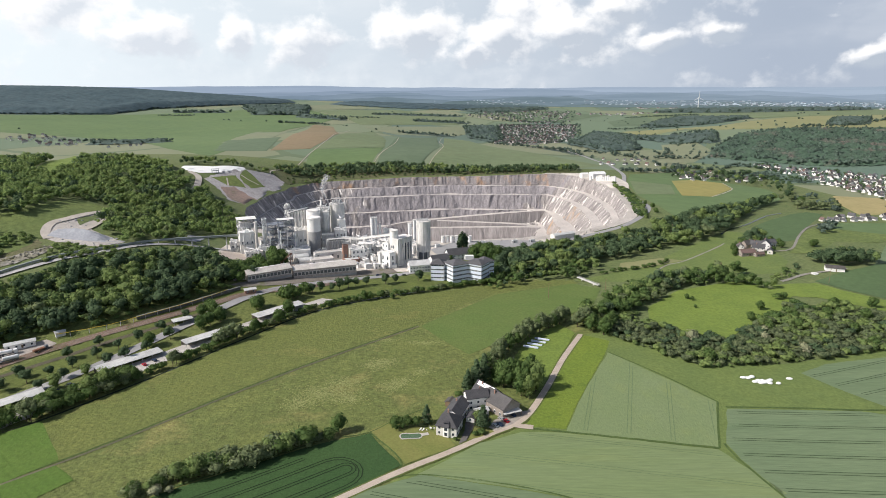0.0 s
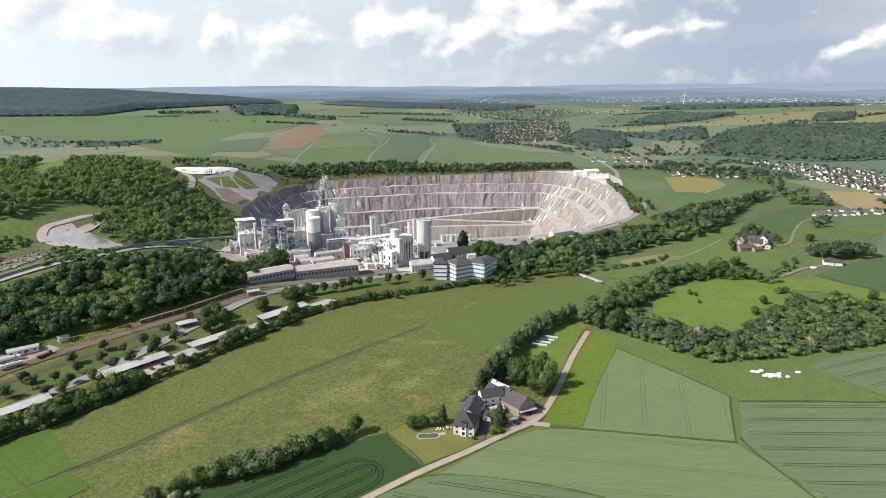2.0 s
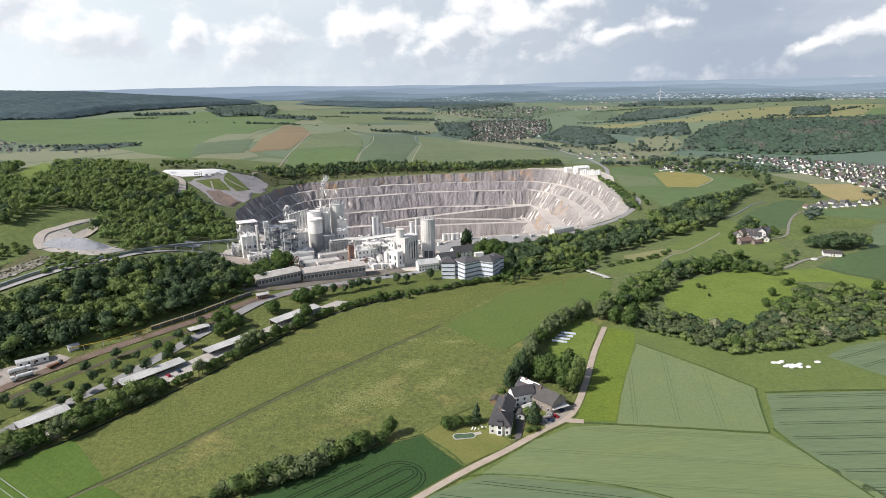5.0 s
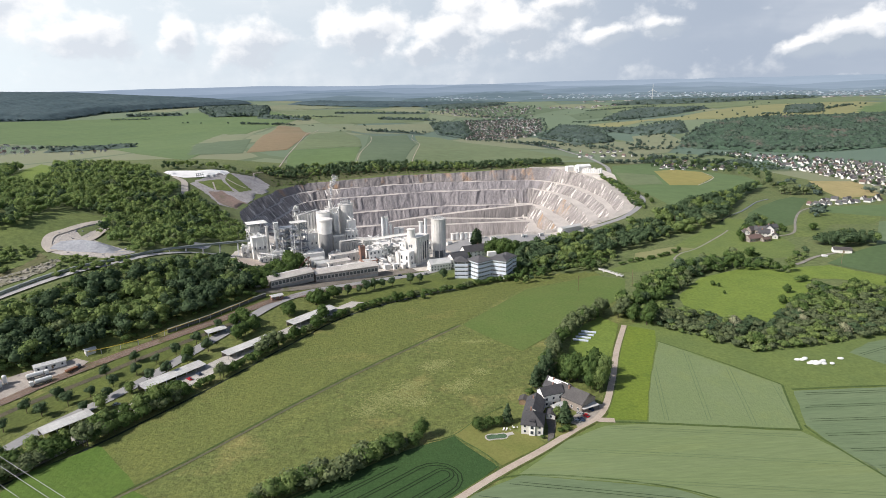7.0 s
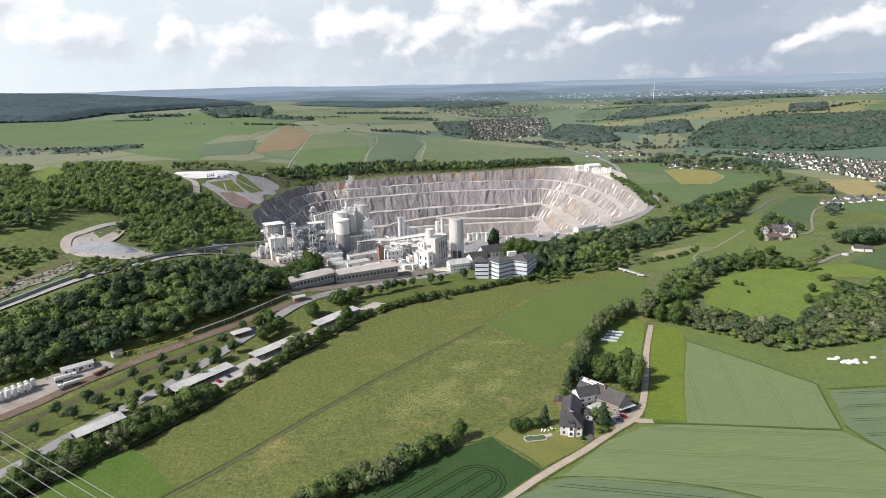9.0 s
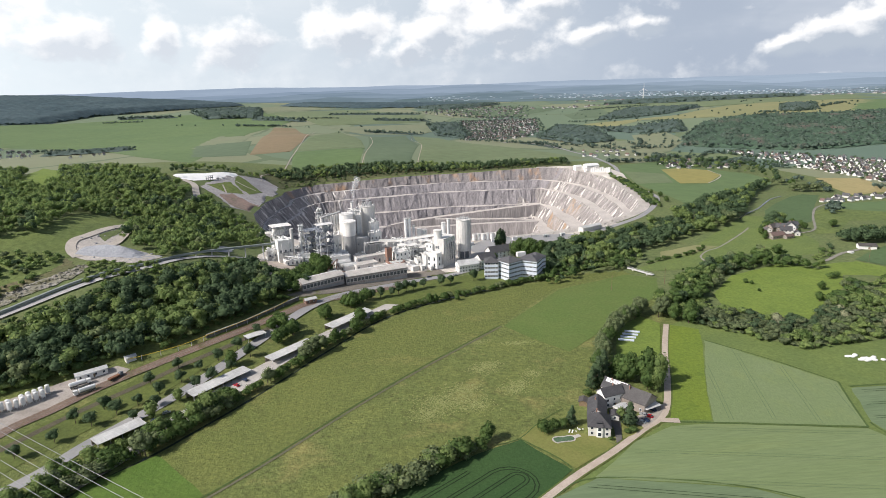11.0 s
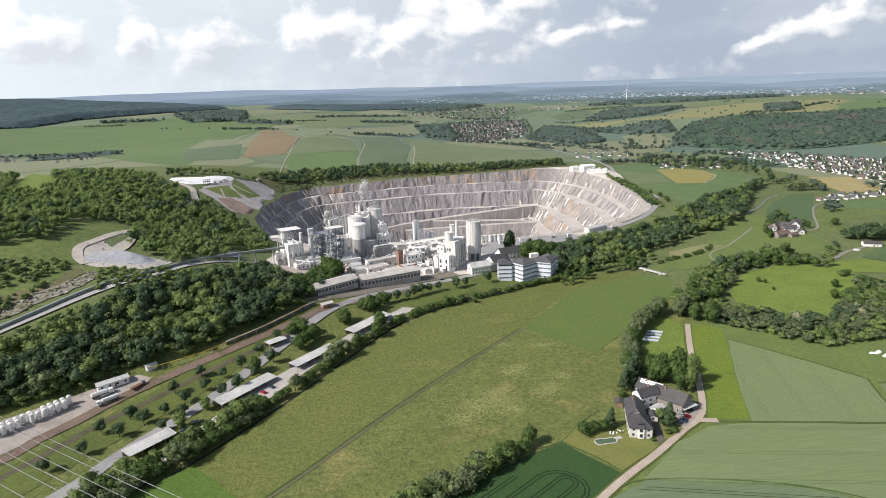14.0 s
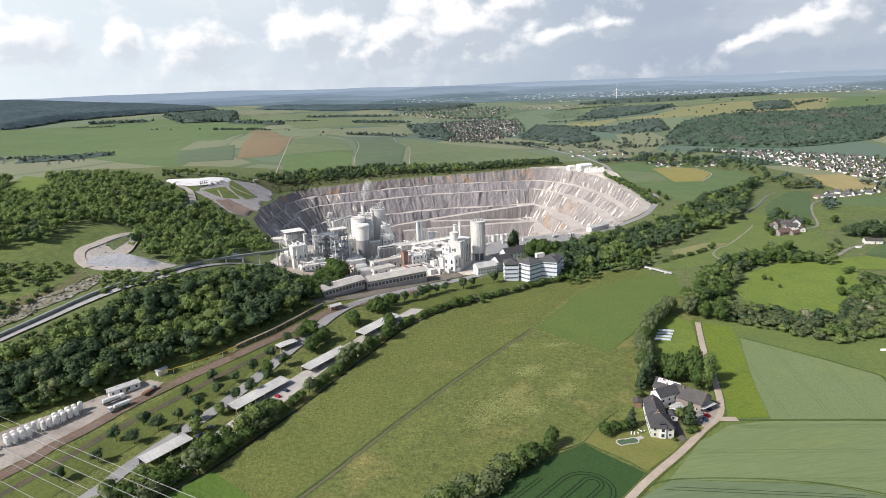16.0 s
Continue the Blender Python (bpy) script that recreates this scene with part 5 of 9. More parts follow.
WOODS.append(("slope_trees", [(346, 566), (365, 574), (395, 594), (410, 588), (414, 560), (394, 552), (366, 552)], 7, 11, LEAFY, "leaf_dark", "clump of dark trees beside a white shed"))
WOODS.append(("hamlet_trees", [(300, 630), (318, 640), (340, 668), (356, 678), (350, 652), (330, 634), (310, 622)], 7, 11, LEAFY, "leaf_dark", "trees round the hamlet houses"))
WOODS.append(("hamlet_hedge", [(286, 520), (300, 532), (326, 552), (334, 560), (330, 545), (308, 524), (292, 516)], 6, 5, BUSHY, "leaf_mid", "hedge of shrubs along a gravel lane"))
WOODS.append(("north_hedge", [(214, 512), (226, 526), (250, 524), (262, 528), (276, 512), (284, 498), (272, 490), (262, 504), (240, 512)], 5.5, 8, LEAFY, "leaf_mid", "row of trees along the far side of the clearing"))
for k, (nm, poly, gap, hgt, tpl, leaf, lab) in enumerate(WOODS):
    pts = scatter(poly, gap, 50 + k)
    if nm in ("hill_scrub", "scrub_field", "bank_scrub"):         # these stand in clumps
        pts = pts[[noise.noise(Vector((x * 0.025, y * 0.025, k))) > (-0.05 if nm == "scrub_field" else -0.22) for x, y in pts]]
    for q in (GRAVEL, GB, RIM, [(-528, 778), (-494, 772), (-545, 930), (-640, 1100), (-690, 1160), (-600, 930)]):
        pts = pts[~inside(pts[:, 0], pts[:, 1], q)]
    pts = pts[~near_line(pts, [(-384, 932), (-366, 918), (-354, 883), (-345, 850), (-339, 808), (-337, 790)], 10)]
    r = np.random.RandomState(k)
    forest(nm, pts, hgt * (0.5 + 0.85 * r.uniform(0, 1, len(pts)) ** 0.8), tpl + BUSHY[:2] if tpl is LEAFY else tpl, M[leaf], lab, seed=k, mixed=True, paler=0.42 if "hill" in nm else 0.22)
FARWOODS = []
FARWOODS.append(([(779, 2478), (1100, 3000), (1351, 2722), (1013, 2378), (816, 2367)], 22, 14, "dark far wood on a slope"))
FARWOODS.append(([(82, 2480), (226, 2560), (190, 1950), (130, 2000), (87, 2093)], 16, 15, "dark wood at the edge of the town"))
FARWOODS.append(([(412, 2029), (560, 2330), (622, 2189), (504, 1569), (399, 1571), (369, 1823)], 15, 13, "dark wooded knoll below the town"))
FARWOODS.append(([(558, 2113), (622, 2189), (646, 1815), (795, 1820), (704, 1590), (608, 1707)], 16, 12, "strip of dark trees across the hillside"))
FARWOODS.append(([(-1051, 3317), (-724, 3459), (-618, 2821), (-846, 2821)], 22, 20, "dark far wood between fields"))
FARWOODS.append(([(-640, 2700), (-400, 2560), (-395, 2600), (-620, 2760)], 18, 16, "dark row of far trees"))
FARWOODS.append(([(-1250, 2900), (-1000, 2950), (-1000, 2990), (-1250, 2950)], 18, 14, "dark row of far trees"))
FARWOODS.append(([(1136, 1851), (1400, 2250), (1500, 2200), (1260, 1855), (1146, 1751)], 17, 12, "dark clump of far trees"))
FARWOODS.append(([(1671, 3519), (1861, 3801), (1868, 3591), (1753, 3400)], 30, 18, "far wood on a hilltop"))
FARWOODS.append(([(-160, 2100), (-140, 2130), (40, 2115), (60, 2080), (-20, 2085)], 16, 11, "row of far trees along a field"))
FARWOODS.append(([(-120, 2640), (120, 2680), (120, 2720), (-130, 2700)], 18, 12, "row of far trees along a field"))
FARWOODS.append(([(-330, 2900), (100, 3100), (100, 3160), (-330, 2960)], 20, 12, "far hedge between fields"))
FARWOODS.append(([(250, 1700), (290, 1650), (355, 1420), (340, 1420), (270, 1640)], 14, 9, "far hedge along a road"))
FARWOODS.append(([(-900, 1560), (-700, 1600), (-720, 1660), (-920, 1640)], 15, 11, "garden trees of a far village"))
FARWOODS.append(([(1150, 3500), (1600, 3300), (2400, 3500), (2400, 3700), (1400, 3800)], 34, 18, "hazy far wood"))
FARWOODS.append(([(300, 3500), (700, 4100), (500, 4200), (100, 3700)], 30, 16, "hazy far wood"))
def canopy(name, poly, step, height, hill, material, label, low=0.45):
    """A far forest seen as one uneven roof of crowns over its hill."""
    p = np.array(poly, float)
    r = np.random.RandomState(7)
    xs, ys = np.arange(p[:, 0].min(), p[:, 0].max() + step, step), np.arange(p[:, 1].min(), p[:, 1].max() + step, step)
    X, Y = np.meshgrid(xs, ys)
    X, Y = X + r.uniform(-0.3, 0.3, X.shape) * step, Y + r.uniform(-0.3, 0.3, Y.shape) * step
    ins = inside(X, Y, p)
    soft = np.pad(ins.astype(float), 4)
    soft = sum(soft[i:i + ins.shape[0], j:j + ins.shape[1]] for i in range(9) for j in range(9)) / 81.0
    Z = ground(X, Y) - 1 + (height * r.uniform(low, 1.2, X.shape) + hill(X, Y)) * np.clip(soft * 1.7 - 0.45, 0, 1)
    m = len(xs)
    c = (np.arange(len(ys) - 1)[:, None] * m + np.arange(m - 1)).ravel()
    quads = np.stack([c, c + 1, c + m + 1, c + m], 1)
    c = c[ins.ravel()[quads].any(1)]
    f = np.vstack([np.stack([c, c + 1, c + m + 1], 1), np.stack([c, c + m + 1, c + m], 1)])
    tagged(new(name, mesh_np(name, np.stack([X.ravel(), Y.ravel(), Z.ravel()], 1), f, [material], smooth=True)), label, "forest", kind="stuff")


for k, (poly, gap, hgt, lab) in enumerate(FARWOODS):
    canopy("far_wood", poly, gap * 0.42, hgt, lambda x, y: 0 * x, M["hazy_far_canopy"], lab)
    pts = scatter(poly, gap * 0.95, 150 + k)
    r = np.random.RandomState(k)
    forest("wood_trees", pts, hgt * r.uniform(0.8, 1.3, len(pts)), FARTREE, M["hazy_far_leaf"], "single crowns standing out of a " + lab, 1.15, seed=90 + k)


# hedges and single trees of the far farmland
HEDGES = []
HEDGES += [((350, 1200), (460, 1240)), ((352, 1206), (462, 1246)), ((460, 1240), (505, 1330)), ((470, 1250), (515, 1325)), ((480, 1215), (520, 1240)), ((569, 1269), (618, 1261)), ((618, 1261), (666, 1225)), ((640, 1240), (672, 1200)), ((657, 1160), (672, 1120)), ((-1238, 2742), (-1095, 2765))]
HEDGES += [((-644, 2431), (-431, 2341)), ((-640, 2445), (-431, 2355)), ((-427, 2712), (-275, 2700)), ((-147, 2110), (-35, 2135)), ((-991, 1745), (-914, 1760)), ((-960, 1755), (-930, 1740)), ((-1070, 1740), (-960, 1722)), ((-900, 1660), (-840, 1640)), ((-876, 2515), (-860, 2518)), ((-367, 2312), (-350, 2310))]
HEDGES += [((160, 1830), (330, 1560)), ((405, 1480), (470, 1420)), ((330, 1560), (420, 1500)), ((500, 1430), (600, 1420)), ((520, 1440), (560, 1560)), ((600, 1640), (680, 1620)), ((560, 1290), (640, 1330)), ((640, 1340), (700, 1240)), ((590, 1230), (660, 1210)), ((470, 1330), (560, 1300))]
HEDGES += [((535, 937), (587, 963)), ((540, 880), (590, 910)), ((545, 850), (575, 880)), ((640, 2420), (760, 2360)), ((300, 2960), (560, 2900)), ((760, 2360), (1000, 2330)), ((900, 3100), (1300, 3200)), ((1000, 1760), (1200, 1770)), ((1300, 1900), (1500, 2050)), ((700, 1900), (830, 1930))]
HEDGES += [((620, 700), (640, 860)), ((430, 470), (520, 530)), ((440, 690), (480, 745))]
FR_ = np.random.RandomState(31)
pts = []
for a, b in HEDGES:
    n = max(3, int(math.hypot(b[0] - a[0], b[1] - a[1]) / 6))
    pts += [(a[0] + (b[0] - a[0]) * u + FR_.normal(0, 3.5), a[1] + (b[1] - a[1]) * u + FR_.normal(0, 3.5)) for u in np.linspace(0, 1, n)]
pts += [(FR_.uniform(420, 700), FR_.uniform(1280, 1620)) for k in range(45)] + [(FR_.uniform(600, 1800), FR_.uniform(1800, 3300)) for k in range(60)] + [(FR_.uniform(-1500, 200), FR_.uniform(2000, 3300)) for k in range(14)]
forest("far_hedges", np.array(pts), FR_.uniform(6, 12, len(pts)), FARTREE, M["hazy_far_leaf"], "hedges and single trees between far fields", 1.2, seed=33)


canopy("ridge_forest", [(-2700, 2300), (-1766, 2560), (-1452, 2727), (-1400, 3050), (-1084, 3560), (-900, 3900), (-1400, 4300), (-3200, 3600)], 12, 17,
       lambda x, y: 44 * np.exp(-((x + 2300) / 900) ** 2 - ((y - 3400) / 700) ** 2), M["hazy_ridge_leaf"], "dark forest over a long far ridge", 0.86)
HILLSIDE = [(655, 1510), (785, 1671), (983, 1660), (1132, 1624), (1400, 1640), (1500, 1500), (985, 1226), (866, 1240), (802, 1264), (709, 1353), (624, 1427)]
canopy("hillside_forest", HILLSIDE, 5.5, 10.5, lambda x, y: 0 * x, M["hillside_canopy"], "dark forest over the far hillside above the village", 0.6)
pts = scatter(HILLSIDE, 11, 171, thin=0.05)
forest("hillside_trees", pts, 12 * np.random.RandomState(9).uniform(0.7, 1.3, len(pts)), FARTREE, M["hazy_far_leaf"], "taller crowns of the hillside forest", 1.15, seed=172)
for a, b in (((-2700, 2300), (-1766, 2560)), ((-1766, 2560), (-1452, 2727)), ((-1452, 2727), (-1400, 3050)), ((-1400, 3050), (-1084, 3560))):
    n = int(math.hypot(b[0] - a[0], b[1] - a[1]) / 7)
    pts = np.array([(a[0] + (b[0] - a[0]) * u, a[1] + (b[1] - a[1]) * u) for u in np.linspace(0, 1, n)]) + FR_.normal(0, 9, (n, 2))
    forest("forest_edge", pts, FR_.uniform(9, 14, n), FARTREE, M["hazy_ridge_leaf"], "dark trees along the edge of the ridge forest", 1.1, seed=n)
canopy("far_forest", [(-700, 3900), (-200, 3700), (150, 3800), (600, 4000), (500, 4300), (-600, 4350)], 15, 17, lambda x, y: 0 * x, M["hazy_ridge_leaf"],
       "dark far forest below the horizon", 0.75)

# the last hills before the sky, with haze put in as a blue glow
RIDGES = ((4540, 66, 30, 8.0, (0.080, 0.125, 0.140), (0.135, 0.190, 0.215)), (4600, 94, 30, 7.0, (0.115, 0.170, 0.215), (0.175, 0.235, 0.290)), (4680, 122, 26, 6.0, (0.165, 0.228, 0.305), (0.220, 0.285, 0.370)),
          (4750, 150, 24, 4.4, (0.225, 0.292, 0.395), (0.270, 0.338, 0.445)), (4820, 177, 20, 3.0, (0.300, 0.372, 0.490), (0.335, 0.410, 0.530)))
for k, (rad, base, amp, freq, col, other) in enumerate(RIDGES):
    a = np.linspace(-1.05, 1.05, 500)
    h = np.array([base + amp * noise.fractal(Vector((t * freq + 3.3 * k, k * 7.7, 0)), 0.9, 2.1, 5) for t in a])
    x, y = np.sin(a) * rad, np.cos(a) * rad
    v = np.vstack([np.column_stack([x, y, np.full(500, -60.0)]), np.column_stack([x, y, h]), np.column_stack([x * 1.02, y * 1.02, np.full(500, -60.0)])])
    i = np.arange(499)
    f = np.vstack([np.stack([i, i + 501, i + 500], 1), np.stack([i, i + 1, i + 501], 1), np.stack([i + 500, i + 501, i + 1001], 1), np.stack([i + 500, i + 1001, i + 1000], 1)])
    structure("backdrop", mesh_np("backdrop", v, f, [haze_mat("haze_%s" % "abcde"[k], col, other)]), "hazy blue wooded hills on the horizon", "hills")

# pale houses of a far town on the first hazy rise
TR2 = np.random.RandomState(61)
vs, fs = [], []
for k in range(620):
    a = TR2.choice((0.10, 0.26, 0.33, 0.38, 0.42, 0.47, 0.52, 0.56, 0.62, 0.68)) + TR2.normal(0, 0.03)
    rad, z = 4505.0, 60 + 36 * TR2.beta(1.2, 2.2)
    c = np.array([math.sin(a) * rad, math.cos(a) * rad, z])
    s = np.array([TR2.uniform(5, 20), 6, TR2.uniform(2.0, 4.5)])
    v = np.array([(x, y, zz) for x in (-0.5, 0.5) for y in (-0.5, 0.5) for zz in (-0.5, 0.5)]) * s + c
    vs.append(v)
    fs.append(np.array([(0, 2, 6), (0, 6, 4), (0, 4, 5), (0, 5, 1), (1, 5, 7), (1, 7, 3), (2, 3, 7), (2, 7, 6), (0, 1, 3), (0, 3, 2), (4, 6, 7), (4, 7, 5)]) + 8 * k)
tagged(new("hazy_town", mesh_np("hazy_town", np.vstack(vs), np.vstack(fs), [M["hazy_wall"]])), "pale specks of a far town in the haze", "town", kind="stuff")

# ---------------------------------------------------------------- builders


def part(name, bm, material, parent, label="", smooth=False, loc=None):
    """Links a bmesh as one mesh object under a thing or a part."""
    me = bpy.data.meshes.new(name)
    bmesh.ops.recalc_face_normals(bm, faces=bm.faces[:])
    for f in bm.faces:
        f.smooth = smooth
    bm.to_mesh(me)
    bm.free()
    me.materials.append(material)
    ob = new(name, me)
    ob.parent = parent
    if loc:
        ob.location = loc
    if label:
        ob["label"] = label
    return ob


SHARED = {}


def piece(name, key, make, material, parent, loc, rz=0.0):
    """A part that shares its mesh with others alike."""
    k = (name, key, material.name)
    if k not in SHARED:
        bm = make()
        bmesh.ops.recalc_face_normals(bm, faces=bm.faces[:])
        me = bpy.data.meshes.new(name)
        bm.to_mesh(me)
        bm.free()
        me.materials.append(material)
        SHARED[k] = me
    ob = new(name, SHARED[k])
    ob.parent, ob.location, ob.rotation_euler = parent, loc, (0, 0, rz)
    return ob


def thing(name, label, category, x, y, z=None, rz=0.0, group="", kind=""):
    ob = new(name)
    ob.location = (x, y, gz(x, y) + 0.25 if z is None else z)
    ob.rotation_euler = (0, 0, radians(rz))
    return tagged(ob, label, category, group, kind)


def add_box(bm, c, s, rz=0.0, bevel=0.0):
    m = Matrix.Translation(c) @ Matrix.Rotation(radians(rz), 4, "Z") @ Matrix.Diagonal((*s, 1))
    r = bmesh.ops.create_cube(bm, size=1, matrix=m)
    if bevel:
        es = list({e for v in r["verts"] for e in v.link_edges})
        bmesh.ops.bevel(bm, geom=es, offset=bevel, segments=1, affect="EDGES")
    return bm


def add_cyl(bm, x, y, z, r0, r1, h, seg=24):
    bmesh.ops.create_cone(bm, cap_ends=True, segments=seg, radius1=r0, radius2=r1, depth=h, matrix=Matrix.Translation((x, y, z + h / 2)))
    return bm


def add_beam(bm, a, b, w, h):
    """A bar from a to b."""
    a, b = Vector(a), Vector(b)
    d = b - a
    q = d.to_track_quat("X", "Z").to_matrix().to_4x4()
    bmesh.ops.create_cube(bm, size=1, matrix=Matrix.Translation((a + b) / 2) @ q @ Matrix.Diagonal((d.length, w, h, 1)))
    return bm


def box(c, s, rz=0.0, bevel=0.0):
    return add_box(bmesh.new(), c, s, rz, bevel)


def cyl(x, y, z, r0, r1, h, seg=24):
    return add_cyl(bmesh.new(), x, y, z, r0, r1, h, seg)


def gable_walls(w, l, he, hr, inset=0.0):
    """Four walls with two gables; the ridge runs along x."""
    bm = bmesh.new()
    p = [(-l / 2, -w / 2), (l / 2, -w / 2), (l / 2, w / 2), (-l / 2, w / 2)]
    lo = [bm.verts.new((x, y, -1.0)) for x, y in p]
    hi = [bm.verts.new((x, y, he)) for x, y in p]
    a, b = bm.verts.new((-l / 2, 0, hr - 0.15)), bm.verts.new((l / 2, 0, hr - 0.15))
    bm.faces.new((lo[0], lo[1], hi[1], hi[0]))
    bm.faces.new((lo[2], lo[3], hi[3], hi[2]))
    bm.faces.new((lo[1], lo[2], hi[2], b, hi[1]))
    bm.faces.new((lo[3], lo[0], hi[0], a, hi[3]))
    return bm


def gable_roof(w, l, he, hr, over=0.5, thick=0.25):
    bm = bmesh.new()
    s = (hr - he) / (w / 2)
    for sg in (-1, 1):
        y1, z1 = sg * (w / 2 + over), he - s * over
        c = [(-l / 2 - over, 0, hr), (l / 2 + over, 0, hr), (l / 2 + over, y1, z1), (-l / 2 - over, y1, z1)]
        top = [bm.verts.new((x, y, z + thick)) for x, y, z in c]
        bot = [bm.verts.new((x, y, z)) for x, y, z in c]
        bm.faces.new(top)
        bm.faces.new(bot[::-1])
        for i in range(4):
            bm.faces.new((top[i], bot[i], bot[(i + 1) % 4], top[(i + 1) % 4]))
    return bm


def hip_roof(w, l, he, hr, over=0.5):
    bm = bmesh.new()
    k = max(0.2, l / 2 - w / 2)
    b = [(-l / 2 - over, -w / 2 - over), (l / 2 + over, -w / 2 - over), (l / 2 + over, w / 2 + over), (-l / 2 - over, w / 2 + over)]
    lo = [bm.verts.new((x, y, he - 0.2)) for x, y in b]
    up = [bm.verts.new((x, y, he + 0.1)) for x, y in b]
    r0, r1 = bm.verts.new((-k, 0, hr)), bm.verts.new((k, 0, hr))
    bm.faces.new(lo[::-1])
    for i in range(4):
        bm.faces.new((lo[i], lo[(i + 1) % 4], up[(i + 1) % 4], up[i]))
    bm.faces.new((up[0], up[1], r1, r0))
    bm.faces.new((up[2], up[3], r0, r1))
    bm.faces.new((up[1], up[2], r1))
    bm.faces.new((up[3], up[0], r0))
    return bm


def windows(th, w, l, storeys, per_l, per_w, z0=1.0, dz=2.8, size=(1.1, 1.3), mt="glass", sides="fbrl"):
    """Window panes with a proud frame on the sides of a block whose length runs along x."""
    def at(x, y, z, rz):
        fr = piece("window", ("frame", size), lambda: box((0, 0, 0), (size[0] + 0.24, 0.14, size[1] + 0.24)), M["white_paint"], th, (x, y, z), rz)
        piece("pane", ("pane", size), lambda: box((0, 0, 0), (size[0], 0.22, size[1])), M[mt], fr, (0, 0, 0))
    for s in range(storeys):
        z = z0 + s * dz + size[1] / 2
        for k in range(per_l):
            x = (k + 0.5) / per_l * l - l / 2
            if "f" in sides:
                at(x, -w / 2, z, 0)
            if "b" in sides:
                at(x, w / 2, z, 0)
        for k in range(per_w):
            y = (k + 0.5) / per_w * w - w / 2
            if "r" in sides:
                at(l / 2, y, z, radians(90))
            if "l" in sides:
                at(-l / 2, y, z, radians(90))


def house(name, label, x, y, rz, w, l, he, hr, wall="white_wall", roof="slate", hip=False, win=(2, 3, 2), chimney=True, group="", door=True, category="house"):
    th = thing(name, label, category, x, y, None, rz, group)
    if hip:
        part("wall", box((0, 0, he / 2 - 0.5), (l, w, he + 1)), M[wall], th)
        part("roof", hip_roof(w, l, he, hr), M[roof], th)
    else:
        part("wall", gable_walls(w, l, he, hr), M[wall], th)
        part("roof", gable_roof(w, l, he, hr), M[roof], th)
    if win:
        windows(th, w, l, win[0], win[1], win[2])
    if chimney:
        part("chimney", box((l * 0.18, w * 0.12, hr), (0.7, 0.7, 2.0)), M["brick"], th)
    if door:
        part("door", box((l * 0.06, -w / 2, 1.05), (1.1, 0.2, 2.1)), M["wood"], th)
    return th


# ---------------------------------------------------------------- single trees
def tree_mesh(name, vf, material):
    return mesh_np(name, vf[0], vf[1], [material], smooth=True, normals=vf[2] if len(vf) > 2 else None)


KINDS = {}
for key, leafy, leaf, r0 in (
        ("round", crown_np(301, 14, 700, 0.046, (0.43, 0.43, 0.44), 0.53, core=0.70), "leaf_mid", 0.020),
        ("lot", crown_np(302, 9, 560, 0.040, (0.40, 0.40, 0.40), 0.57, core=0.84), "leaf_dark", 0.020),
        ("loose", crown_np(303, 12, 560, 0.042, (0.46, 0.42, 0.46), 0.52, core=0.72), "leaf_light", 0.018),
        ("silver", crown_np(304, 9, 420, 0.042, (0.46, 0.44, 0.42), 0.52), "leaf_grey", 0.018),
        ("bush", crown_np(305, 7, 380, 0.070, (0.68, 0.62, 0.42), 0.44), "leaf_mid", 0.016),
        ("pale_bush", crown_np(306, 7, 380, 0.070, (0.68, 0.62, 0.42), 0.44), "leaf_grey", 0.016),
        ("blossom", crown_np(307, 7, 420, 0.060, (0.66, 0.62, 0.42), 0.44), "blossom", 0.016),
        ("conifer", crown_np(308, 11, 520, 0.045, (0.20, 0.20, 0.2), 0.5, cone=True), "leaf_dark", 0.016),
        ("poplar", crown_np(309, 9, 420, 0.040, (0.13, 0.13, 0.46), 0.54), "leaf_dark", 0.014)):
    KINDS[key] = (tree_mesh("crown", leafy, M[leaf]), tree_mesh("trunk", trunk_np(len(KINDS)), M["bark"]))
TREES = {}
TR = random.Random(5)
LABELS = {"round": ("tree", "broadleaf tree with a dense green crown", "tree"), "lot": ("tree", "young dark green tree with a round crown on grass", "tree"),
          "loose": ("tree", "loose light green tree with an uneven crown", "tree"), "silver": ("tree", "grey-green willow tree with a soft crown", "tree"),
          "bush": ("bush", "spreading green bush in the hedge", "bush"), "pale_bush": ("bush", "pale grey-green bush in the hedge", "bush"),
          "blossom": ("bush", "bush covered with white blossom", "bush"), "conifer": ("conifer", "dark green pointed conifer", "tree"),
          "poplar": ("poplar", "slim dark columnar poplar tree", "tree")}


def tree(kind, x, y, h, wide=1.0, group=""):
    a = TR.uniform(0, 360)
    m = pose(x, y, gz(x, y) + 0.1, 0, 0, a) @ Matrix.Diagonal((h * wide, h * wide * TR.uniform(0.9, 1.1), h, 1))
    if (kind, group) in TREES:
        src = TREES[(kind, group)]
        ob = copy_thing(src, Matrix())
        ob.matrix_basis = m
    else:
        nm, lab, cat = LABELS[kind]
        ob = tagged(new(nm), lab, cat, group)
        for pn, me in zip(("crown", "trunk"), KINDS[kind]):
            c = new(pn, me)
            c.parent = ob
        TREES[(kind, group)] = ob
        ob.matrix_basis = m
    return ob


